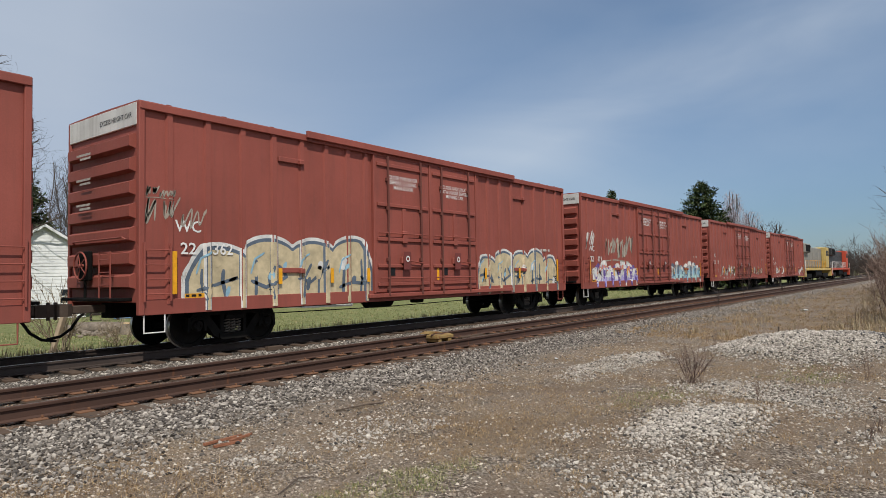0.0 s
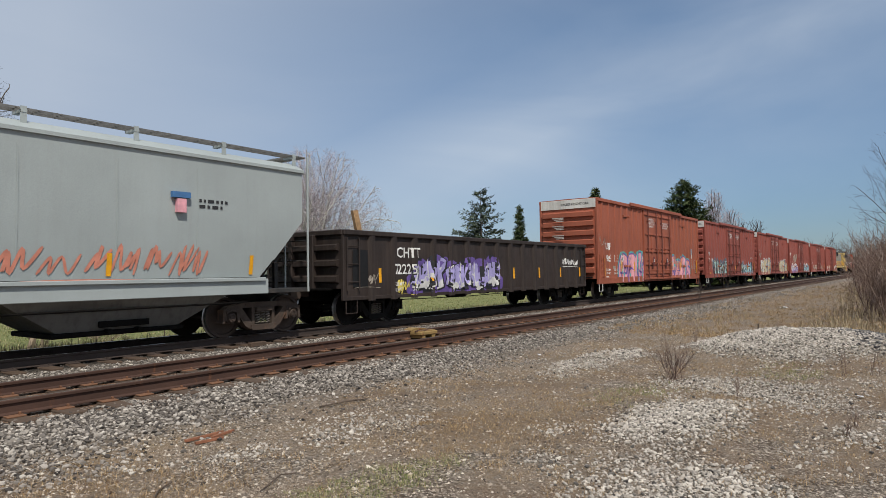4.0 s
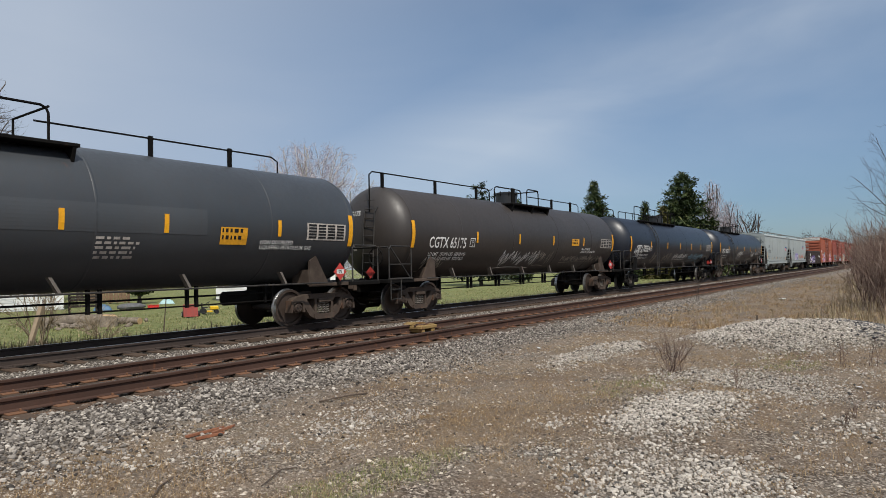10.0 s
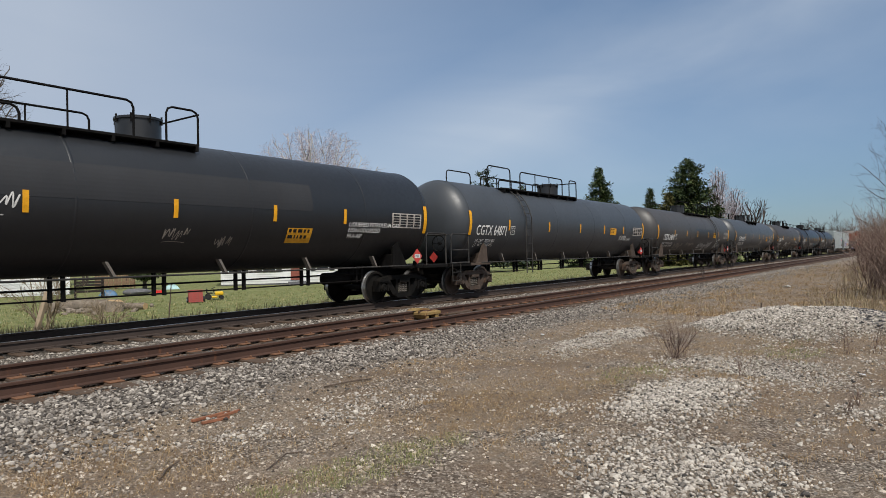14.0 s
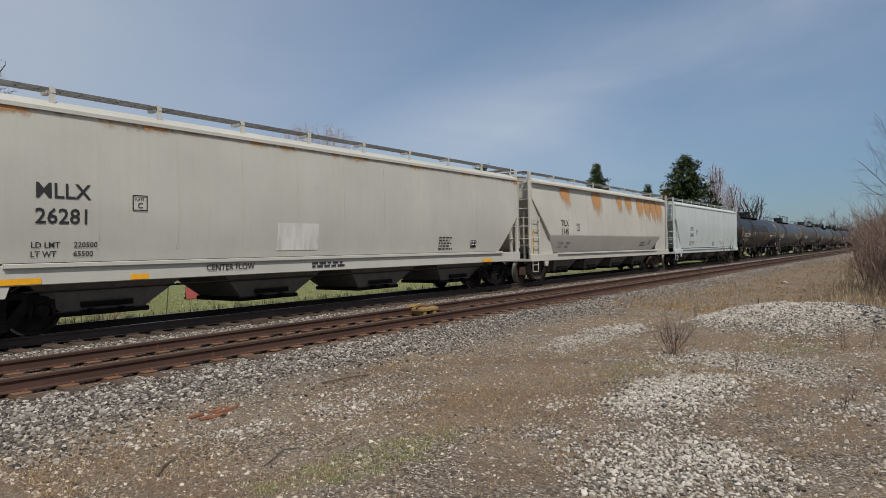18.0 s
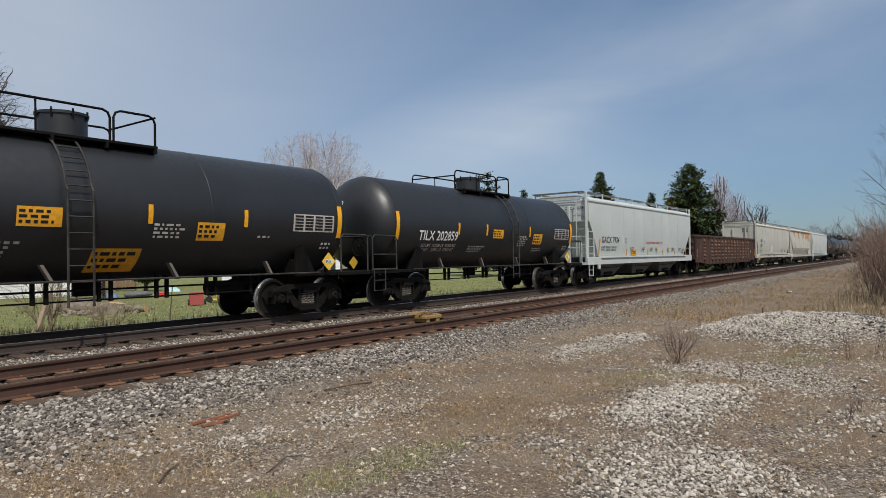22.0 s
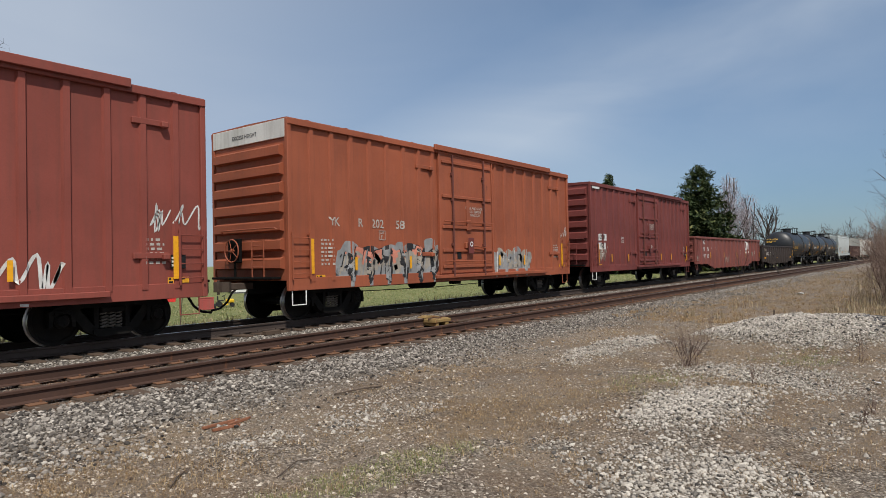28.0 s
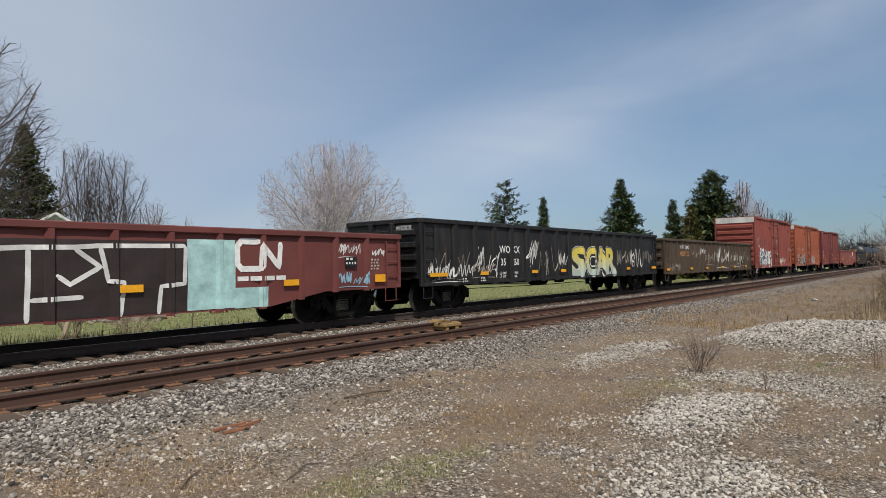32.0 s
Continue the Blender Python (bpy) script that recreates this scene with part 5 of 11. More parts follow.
def underframe(car, half, z=0.98, deep=0.0):
    s = Shape().box(-half, half, -0.22, 0.22, 0.68 - deep, z, 0.01)
    for k in range(-4, 5):
        x = k * half / 4.6
        s.box(x - 0.05, x + 0.05, -1.35, 1.35, z - 0.16, z, 0.01)
    part("underframe", s, M_UNDER, car)
    s = Shape().cyl((-1.9, -0.72, 0.74), (-0.9, -0.72, 0.74), 0.17, 14).cyl((-2.0, -0.72, 0.74), (-1.88, -0.72, 0.74), 0.10, 10)
    part("air_reservoir", s, M_UNDER, car, smooth=40)
    part("brake_valve", Shape().box(0.2, 0.55, -0.85, -0.55, 0.62, 0.92, 0.03), M_UNDER, car)
    s = Shape().tube([(-half + 2.6, -0.62, 0.60), (-1.0, -0.70, 0.56), (half - 2.8, -0.60, 0.62)], 0.014, 5).tube([(-half + 0.5, -0.45, 0.80), (half - 0.5, -0.45, 0.80)], 0.020, 5)
    part("brake_rod", s, M_UNDER, car)


def stripe(car, x, z0, z1, face, w=0.11):
    return panel(car, "reflector", x - w / 2, x + w / 2, z0, z1, M_YELLOW, face, 0.012, rows=max(1, int((z1 - z0) / 0.12)), label="amber reflective strip")


def notice(car, x, z, w, h, face, board=None, ink=None, rows=3, seed=1, dy=0.012):
    """A small board of print too fine to read."""
    p = panel(car, "notice", x, x + w, z, z + h, board or M_YELLOW_SIGN, face, dy, rows=3)
    bars(p, x + 0.05 * w, z + h * 0.70, w * 0.86, rows, h * 0.80 / rows, ink or M_SIGN_BLACK, face, seed, dy=dy + 0.004)
    return p


def plate_c(car, x, z, mat, face, letter="PLATE\nC", size=0.30):
    s = Shape()
    for a, b, c, d in ((0, 1, 0, 0.07), (0, 1, 0.93, 1), (0, 0.07, 0, 1), (0.93, 1, 0, 1)):
        q = [(x + size * u, z + size * v) for u, v in ((a, c), (b, c), (b, d), (a, d))]
        s.add([(u, -face(u, v) - 0.009, v) for u, v in q], [(0, 1, 2, 3)])
    p = part("clearance_mark", s, mat, car)
    t, c = letter.split("\n")
    lettering(p, t, x + size * 0.14, z + size * 0.66, size * 0.17, mat, face, 0.95)
    lettering(p, c, x + size * 0.34, z + size * 0.18, size * 0.36, mat, face)


def weights(car, x, z, a, b, mat, face, size=0.12, mid=0.62):
    lettering(car, "LD LMT", x, z, size, mat, face)
    lettering(car, a, x + mid, z, size, mat, face)
    lettering(car, "LT WT", x, z - size * 1.6, size, mat, face)
    lettering(car, b, x + mid, z - size * 1.6, size, mat, face)


# ---- boxcars ----
def post_face(posts, half, w=0.085, depth=0.055, base=1.46):
    ps = sorted(posts)

    def face(x, z):
        for p in ps:
            d = abs(x - p)
            if d < w:
                return base + depth * min(1.0, (w - d) / 0.03)
        return base
    return face


def boxcar(start, L, H, mat, posts, doors, rail, label, band=True, color_end=None, bogie_x=None, reach=0.9):
    half = L / 2
    car = thing("boxcar", pose(start, Y_MAIN, 0), label, "boxcar", "cars of the freight train")
    MOVERS.append((car, start))
    W, zb = 1.46, 1.0
    s = Shape().box(-half + 0.03, half - 0.03, -W, W, zb, H - 0.02, 0.012)
    part("body", s, mat, car)
    # roof: low ridge with cross seams
    s = Shape()
    s.prism([(-W - 0.04, H - 0.10), (-W - 0.04, H), (0, H + 0.02), (W + 0.04, H), (W + 0.04, H - 0.10)], "x", -half, half)
    part("roof", s, mat, car)
    seam = Shape().prism([(-W - 0.02, H + 0.005), (-W - 0.02, H + 0.02), (0, H + 0.045), (W + 0.02, H + 0.02), (W + 0.02, H + 0.005), (0, H + 0.015)], "x", -0.05, 0.05).mesh("roof_rib", mat)
    n = int(L / 1.25)
    for i in range(n):
        part("roof_rib", seam, None, car, at=pose(-half + (i + 0.5) * L / n, 0, 0))
    for sg in (-1, 1):
        s = Shape().box(-half, half, -0.05, 0.03, 0.76, 1.06, 0.008)
        part("side_sill", s, mat, car, at=pose(0, sg * (W - 0.01), 0, 0, 0, 0 if sg < 0 else 180))
        # hat-shaped posts
    hat = Shape().prism([(-0.085, 0.0), (-0.055, -0.055), (0.055, -0.055), (0.085, 0.0)], "z", 0.96, H - 0.12).mesh("side_post", mat)
    for sg in (-1, 1):
        for x in posts:
            part("side_post", hat, None, car, at=pose(x, sg * W, 0, 0, 0, 0 if sg < 0 else 180))
        for x in (-half, half):
            s = Shape().box(-0.06, 0.06, -0.07, 0.05, 0.76, H - 0.02, 0.015)
            part("corner_post", s, mat, car, at=pose(x - 0.05 * (1 if x > 0 else -1), sg * W, 0, 0, 0, 0 if sg < 0 else 180))
    for sg in (-1, 1):
        part("top_chord", Shape().box(-half, half, sg * (W + 0.06) - 0.03, sg * (W + 0.06) + 0.03, H - 0.17, H - 0.02, 0.01), mat, car)
    if rail:
        for sg in (-1, 1):
            s = Shape().box(rail[0], rail[1], sg * (W + 0.13) - 0.04, sg * (W + 0.13) + 0.04, H - 0.10, H + 0.07, 0.012)
            part("door_track", s, mat, car)
            s = Shape().box(doors[0][0] - 0.3, doors[-1][1] + (rail[1] - doors[-1][1]) * 0.9, sg * (W + 0.10) - 0.05, sg * (W + 0.10) + 0.05, 0.86, 0.97, 0.012)
            part("door_track", s, mat, car)
    # plug doors with locking bars
    for sg in (-1, 1):
        turn = 0 if sg < 0 else 180
        for a, b in doors:
            d = part("door", Shape().box(a + 0.02, b - 0.02, -0.075, 0.02, 1.0, H - 0.14, 0.015), mat, car, "plug door", at=pose(0, sg * W, 0, 0, 0, turn))
            w = b - a
            for z in (1.22, 1.72, 2.45, 3.40, H - 0.40):
                part("door_rib", Shape().box(a + 0.08, b - 0.08, -0.125, -0.07, z - 0.05, z + 0.05, 0.012), mat, d)
            part("door_rib", Shape().box(a + 0.47 * w, a + 0.53 * w, -0.11, -0.07, 2.5, 3.35, 0.012), mat, d)
            for u in (0.2, 0.8):
                s = Shape().tube([(a + u * w, -0.15, 0.92), (a + u * w, -0.15, H - 0.16)], 0.030, 8)
                for z in (1.1, 1.9, 2.6, 3.3, 4.1):
                    s.box(a + u * w - 0.05, a + u * w + 0.05, -0.16, -0.07, z - 0.05, z + 0.05, 0.01)
                part("lock_bar", s, M_LOCK_BAR, d)
            s = Shape().tube([(a + 0.12, -0.16, 1.38), (b - 0.12, -0.16, 1.38)], 0.02, 6)
            s.tube([(a + 0.1, -0.15, 2.62), (b - 0.1, -0.15, 2.62)], 0.018, 6)
            s.box(a + 0.42 * w, a + 0.58 * w, -0.17, -0.07, 1.78, 1.98, 0.02).tube([(a + 0.5 * w, -0.19, 1.88), (a + 0.8 * w, -0.19, 1.80)], 0.018, 6)
            s.box(a + 0.46 * w, a + 0.54 * w, -0.15, -0.07, 2.35, 2.7, 0.02)
            part("door_gear", s, mat, d)
            for x in (a - 0.06, b) if a == doors[0][0] else (b,):
                part("door_jamb", Shape().box(x, x + 0.06, -0.10, 0.0, 0.98, H - 0.12, 0.01), mat, d)
    # ends: deep horizontal ribs
    top = H - 0.48 if band else H - 0.10
    nrib = max(6, int((top - 1.35) / 0.42))
    pitch = (top - 1.25) / nrib
    rib = Shape().prism([(0.0, 0.02), (-0.13, 0.06), (-0.13, pitch * 0.58), (0.0, pitch * 0.72)], "y", -W + 0.14, W - 0.14).mesh("end_rib", color_end or mat)
    for sg in (-1, 1):
        turn = 0 if sg < 0 else 180
        for i in range(nrib):
            part("end_rib", rib, None, car, at=pose(sg * (half - 0.03), 0, 1.25 + i * pitch, 0, 0, turn))
        if band:
            part("height_band", Shape().box(-0.045, 0.0, -W + 0.02, W - 0.02, H - 0.47, H - 0.03, 0.008), M_WHITE_BAND, car, "weathered white warning band", at=pose(sg * (half - 0.03), 0, 0, 0, 0, turn))
        s = Shape().box(-0.30, 0.0, -1.20, 1.20, 1.04, 1.10, 0.01)
        part("platform", s, M_UNDER, car, at=pose(sg * (half - 0.03), 0, 0, 0, 0, turn))
        s = Shape()
        s.tube([(-0.16, -1.25, 2.22), (-0.20, -1.20, 2.26), (-0.20, 0.9, 2.26), (-0.14, 0.95, 2.22)], 0.018, 6)
        s.tube([(-0.28, -0.9, 1.10), (-0.28, -0.9, 2.0), (-0.28, -0.45, 2.0), (-0.28, -0.45, 1.10)], 0.016, 6)
        for z in (1.35, 1.6, 1.85):
            s.tube([(-0.28, -0.9, z), (-0.28, -0.45, z)], 0.013, 5)
        part("end_rail", s, color_end or mat, car, at=pose(sg * (half - 0.03), 0, 0, 0, 0, turn))
    brake_wheel(car, -half - 0.26, 0.35, 1.75, mat)
    s = Shape().box(-half - 0.20, -half - 0.12, 0.10, 0.60, 1.45, 2.05, 0.02).cyl((-half - 0.16, 0.35, 1.1), (-half - 0.16, 0.35, 1.45), 0.03, 8)
    part("brake_housing", s, M_UNDER, car)
    for sg in (-1, 1):
        x0 = -half + 0.08 if sg < 0 else half - 0.62
        side_ladder(car, x0, x0 + 0.54, 1.02, 2.16, W + 0.03, 4, mat)
        sill_step(car, x0 + 0.24, W + 0.02, 0.78, M_LETTER if sg < 0 else mat)
    for sg in (-1, 1):
        for x in ((rail[0] - 0.42), (rail[1] + 0.42)) if rail else ():
          for zz in (4.14, 1.55):
            s = Shape()
            s.box(x - 0.36, x + 0.36, sg * (W + 0.03) - 0.03, sg * (W + 0.03) + 0.03, zz, zz + 0.12, 0.012)
            s.box(x + 0.20, x + 0.34, sg * (W + 0.09) - 0.05, sg * (W + 0.09) + 0.05, zz - 0.02, zz + 0.10, 0.02)
            part("jacking_bracket", s, mat, car)
    bx = bogie_x or half - 2.35
    underframe(car, half - 0.1)
    add_bogie(car, -bx, start)
    add_bogie(car, bx, start)
    ends_gear(car, half, reach)
    face = post_face(posts, half)
    for x in (-half + 0.70, half - 0.70):
        stripe(car, x, 1.15, 2.0, lambda x, z: 1.53)
    return car, face


P60 = [sg * v for v in (8.17, 7.32, 6.46, 5.62, 4.80, 4.02, 3.28, 2.62) for sg in (-1, 1)]
P50 = [sg * v for v in (6.55, 5.88, 5.20, 4.50, 3.80, 3.10, 2.40, 1.75) for sg in (-1, 1)]
D60 = ((-2.33, 0.03), (0.09, 2.45))
DOOR_WORDS = ("CLOSE THIS DOOR\nBEFORE CLOSING\nMAIN DOOR", "CLOSE AND LOCK\nBOTH DOORS BEFORE\nMOVING CAR")
door_face = lambda x, z: 1.46 + 0.077


def door_words(car, size=0.105, words=DOOR_WORDS, mat=None):
    lettering(car, words[0], -1.15, 4.14, size, mat or M_LETTER, door_face, align="CENTER")
    lettering(car, words[1], 1.30, 4.10, size, mat or M_LETTER, door_face, align="CENTER")


def door_plates(car, doors):
    for a, b in doors:
        m = (a + b) / 2
        p = panel(car, "placard_board", m - 0.16, m + 0.16, 1.62, 2.12, M_BOX_DARK, lambda x, z: 1.46 + 0.20, 0.0, "dull metal placard board")
        ribbon_s = Shape()
        for k in range(14):
            a0, a1 = 2 * math.pi * k / 14, 2 * math.pi * (k + 1) / 14
            ribbon_s.add([(m + r * math.cos(t), -1.675, 1.92 + r * math.sin(t)) for t in (a0, a1) for r in (0.05, 0.085)], [(0, 1, 3, 2)])
        part("seal_mark", ribbon_s, M_LETTER, p)
        panel(car, "label_plate", m - 0.62, m - 0.40, 1.45, 1.68, M_SIGN_BLACK, door_face, 0.01, "black label plate", rows=2)


def wc_car(start, L, numbers, words, murals, seed):
    car, face = boxcar(start, L, 4.90, M_BOX_RED, P60, D60, (-4.72, 4.85), "oxide red steel boxcar with sprayed murals along its lower side")
    half = L / 2
    s = lettering(car, "EXCESS HEIGHT CAR", -0.05, 4.60, 0.10, M_LETTER_BLACK, -half - 0.015, end=True, align="LEFT")
    if numbers:
        a, b = numbers
        sz = 0.24
        lettering(car, a, -half + 0.85, 1.95, sz, M_LETTER, face, 1.1, dy=0.03)
        lettering(car, b, -half + 1.58, 1.95, sz, M_LETTER, face, dy=0.03)
        lettering(car, "WC", -half + 0.76, 2.40, sz, M_LETTER, face)
        weights(car, -half + 0.90, 1.50, "207800", "78200", M_LETTER_DIM, face, 0.085, 0.75)
    door_words(car)
    door_plates(car, D60)
    bars(car, half - 1.9, 2.30, 0.9, 1, 0.16, M_LETTER_DIM, face, seed, "web_mark")
    notice(car, -half + 0.95, 0.93, 0.50, 0.22, lambda x, z: 1.475, rows=2, seed=seed)
    notice(car, half - 0.85, 1.05, 0.34, 0.30, lambda x, z: 1.475, M_SIGN_BLACK, M_SIGN_WHITE, 3, seed + 1)
    for x in (-half + 3.3, -half + 4.9, -half + 6.2, 0.4, half - 5.8, half - 3.6):
        stripe(car, x, 1.30, 1.66, lambda x, z: 1.525)
    for i, z in enumerate((4.02, 3.50, 2.98)):
        s = Shape()
        for k in range(2):
            s.box(-half - 0.182, -half - 0.178, 0.1, 0.72 - 0.15 * k, z - k * 0.08, z - k * 0.08 + 0.045)
        part("stencil_print", s, M_LETTER_DIM, car)
    for m in murals:
        if m[0] == "piece":
            graffiti(car, *m[1:6], seed + 3, face, solid=m[5] is TAN)
        else:
            scrawl(car, *m[1:6], seed + 5, face, w=m[6] if len(m) > 6 else 0.05)
    return car


TAN = ("white", "slate", "cream", "cream", "cream", "cream", "sky")
wc_car(15.05, 17.6, ("22", "362"), True, [
    ("piece", -7.75, -2.45, 0.80, 2.28, TAN), ("piece", 2.55, 8.2, 0.80, 2.20, TAN),
    ("tag", -8.7, -7.7, 2.45, 3.15, "dust", 0.045), ("tag", -8.65, -8.05, 3.05, 3.30, "dust", 0.06), ("tag", -2.2, 2.3, 1.0, 1.55, "dust", 0.10), ("tag", -5.9, -4.9, 1.2, 1.7, "black", 0.05)], 11)
wc_car(-4.4, 17.6, ("22", "385"), True, [
    ("piece", -6.6, -2.5, 0.80, 2.25, ("slate", "black", "aqua", "grey", "aqua", "cream", "white")), ("piece", 2.9, 7.6, 0.80, 1.95, ("sky", "black", "sky", "aqua", "grey", "white")),
    ("tag", -7.3, -6.5, 1.65, 1.95, "dust", 0.05), ("tag", -2.3, -1.9, 1.7, 2.2, "white", 0.04), ("tag", -1.4, 0.2, 1.2, 1.6, "grey", 0.10)], 23)
wc_car(34.35, 17.7, ("22", "319"), True, [
    ("piece", -7.6, -2.6, 0.80, 1.95, ("white", "violet", "lilac", "white", "coral", "white")), ("piece", -2.4, 2.6, 0.85, 1.85, ("white", "slate", "white", "dust", "grey", "white")), ("piece", 2.6, 8.2, 0.80, 2.0, ("white", "slate", "aqua", "sky", "dust", "white")),
    ("tag", -6.4, -3.4, 2.05, 3.35, "dust", 0.12), ("tag", -8.4, -7.5, 2.4, 3.5, "white", 0.07)], 37)
wc_car(54.0, 17.8, ("22", "340"), True, [("tag", -6.5, 6.5, 0.95, 1.9, "dust", 0.10), ("tag", -6.0, -1.0, 1.0, 1.8, "white", 0.08)], 41)
wc_car(73.8, 17.6, ("22", "351"), True, [("tag", -6.8, -2.8, 0.9, 2.0, "white", 0.12), ("tag", 5.0, 8.2, 0.9, 1.9, "white", 0.12)], 43)


def up_car():
    car, face = boxcar(-24.0, 17.6, 4.88, M_BOX_RED2, P60, D60, (-4.57, 4.62), "brick red steel boxcar with a white end band and pink murals")
    half = 8.8
    lettering(car, "EXCESS HEIGHT CAR", -0.35, 4.58, 0.11, M_LETTER_BLACK, -half - 0.015, end=True)
    lettering(car, "UP", -half + 1.02, 2.42, 0.34, M_LETTER, face)
    lettering(car, "96", -half + 1.08, 1.83, 0.34, M_LETTER, face)
    lettering(car, "13", -half + 2.06, 1.83, 0.34, M_LETTER, face)
    lettering(car, "05", -half + 2.98, 1.83, 0.34, M_LETTER, face)
    weights(car, -half + 1.06, 1.38, "203400", "82600", M_LETTER, face, 0.11, 0.98)
    panel(car, "paper_patch", -half + 1.95, -half + 2.62, 1.45, 1.62, SPRAY["dust"], face, 0.01, "torn paper patch")
    panel(car, "notice", -half + 1.05, -half + 1.62, 0.98, 1.12, M_WHITE_BAND, face, 0.01)
    lettering(car, "-IMPORTANT-\nCLOSE THIS DOOR\nBEFORE CLOSING\nMAIN DOOR", -1.15, 4.20, 0.10, M_LETTER, door_face, align="CENTER")
    lettering(car, DOOR_WORDS[1], 1.30, 4.08, 0.10, M_LETTER, door_face, align="CENTER")
    door_plates(car, D60)
    for x in (-half + 2.95, -4.0, 2.75, 4.4):
        stripe(car, x, 1.35, 1.85, lambda x, z: 1.525)
    graffiti(car, -6.1, -2.35, 0.80, 2.30, ("teal", "violet", "pink", "pink", "pink", "pink", "teal"), 61, face)
    graffiti(car, 2.55, 6.7, 0.82, 2.15, ("teal", "violet", "pink", "pink", "pink", "coral", "teal"), 62, face)
    scrawl(car, -6.3, -5.7, 0.9, 1.6, "teal", 63, face, 0.16)
    scrawl(car, -8.7, -7.9, 2.5, 3.25, "dust", 64, face, 0.045)
    # worn shield mark and stencils
    panel(car, "shield_mark", 7.05, 7.55, 2.35, 2.75, SPRAY["sky"], face, 0.01, "worn pale shield mark", rows=2)
    panel(car, "shield_mark", 7.10, 7.50, 2.10, 2.36, SPRAY["white"], face, 0.01, "worn pale shield mark", rows=2)
    for i, x in enumerate((7.05, 7.45, 7.85, 8.15)):
        bars(car, x, 1.95, 0.26, 8, 0.075, M_LETTER_DIM, face, 70 + i)
    notice(car, 8.05, 1.10, 0.36, 0.22, face, M_SIGN_BLACK, M_SIGN_WHITE, 2, 5)
    s = Shape()
    for z in (3.95, 3.55, 3.1):
        for k in range(3):
            s.box(-half - 0.182, -half - 0.178, 0.15, 0.75 - 0.1 * k, z - k * 0.075, z - k * 0.075 + 0.04)
    part("stencil_print", s, M_LETTER_DIM, car)


up_car()


def box50(start, L, H, mat, label, band, seed, marks, murals, door=(-1.45, 1.45)):
    car, face = boxcar(start, L, H, mat, P50, (door,), (-1.75, 5.6), label, band=band, bogie_x=L / 2 - 1.75)
    half = L / 2
    for text, x, z, size, m in marks:
        lettering(car, text, x, z, size, m, face)
    lettering(car, "CLOSE AND LOCK\nDOORS BEFORE\nMOVING CAR", 0.35, 3.05, 0.085, M_LETTER_DIM, door_face, align="CENTER")
    door_plates(car, (door,))
    for x in (-half + 2.2, -2.9, 1.9, 3.6):
        stripe(car, x, 1.20, 1.55, lambda x, z: 1.525, 0.09)
    bars(car, -half + 1.05, 1.95, 0.5, 7, 0.10, M_LETTER_DIM, face, seed)
    bars(car, half - 1.3, 1.9, 0.5, 6, 0.09, M_LETTER_DIM, face, seed + 1)
    notice(car, half - 0.78, 1.35, 0.32, 0.28, lambda x, z: 1.475, M_SIGN_BLACK, M_SIGN_WHITE, 3, seed)
    notice(car, half - 0.85, 1.02, 0.46, 0.16, lambda x, z: 1.475, rows=2, seed=seed)
    notice(car, -half + 0.85, 0.95, 0.30, 0.16, lambda x, z: 1.475, rows=2, seed=seed)
    for k, m in enumerate(murals):
        if m[0] == "piece":
            graffiti(car, *m[1:6], seed + 3 + k, face, solid=False)
        else:
            scrawl(car, *m[1:6], seed + 5 + k, face, w=m[6] if len(m) > 6 else 0.05)
    return car, face


car27, f27 = box50(-398.7, 14.35, 4.78, M_BOX_DARK, "dark red steel boxcar with patched markings", False, 81, [], [("tag", -6.3, -5.8, 1.0, 2.2, "dust", 0.05)])
for x, z, w in ((-6.3, 2.22, 0.9), (-6.3, 1.82, 0.8)):
    p = panel(car27, "patch", x, x + w, z - 0.04, z + 0.26, M_SIGN_WHITE, f27, 0.009, "white patch with stencilled marks")
lettering(car27, "COER", -6.22, 2.25, 0.20, M_LETTER_BLACK, lambda x, z: f27(x, z) + 0.01, 0.85)
lettering(car27, "1722", -6.22, 1.86, 0.20, M_LETTER_BLACK, lambda x, z: f27(x, z) + 0.01, 0.8)
plate_c(car27, -3.6, 2.1, M_LETTER, f27, "PLATE\nF", 0.28)
panel(car27, "patch", -7.0, -6.2, 4.5, 4.66, M_SIGN_WHITE, lambda x, z: 1.47, 0.06)
car28, f28 = box50(-415.4, 14.6, 4.87, M_BOX_ORANGE, "orange-red weathered steel boxcar with a grey mural", True, 91,
                   [("YK", -6.0, 2.35, 0.22, M_LETTER_DIM), ("R", -4.95, 2.35, 0.22, M_LETTER_DIM), ("202", -4.45, 2.33, 0.24, M_LETTER_DIM), ("58", -3.45, 2.33, 0.24, M_LETTER_DIM)],
                   [("piece", -5.75, -1.6, 0.78, 2.0, ("grey", "black", "grey", "dust", "coral", "grey")), ("piece", 1.65, 4.1, 0.80, 1.80, ("dust", "grey", "grey", "dust", "grey", "white")), ("tag", -0.7, 0.2, 3.7, 4.3, "white", 0.05), ("tag", 6.6, 7.1, 2.1, 2.7, "white", 0.05)])
plate_c(car28, -4.15, 2.0, M_LETTER_DIM, f28, "PLATE\nF", 0.26)
lettering(car28, "EXCESS HEIGHT", -0.6, 4.55, 0.10, M_LETTER_BLACK, -7.315, end=True)
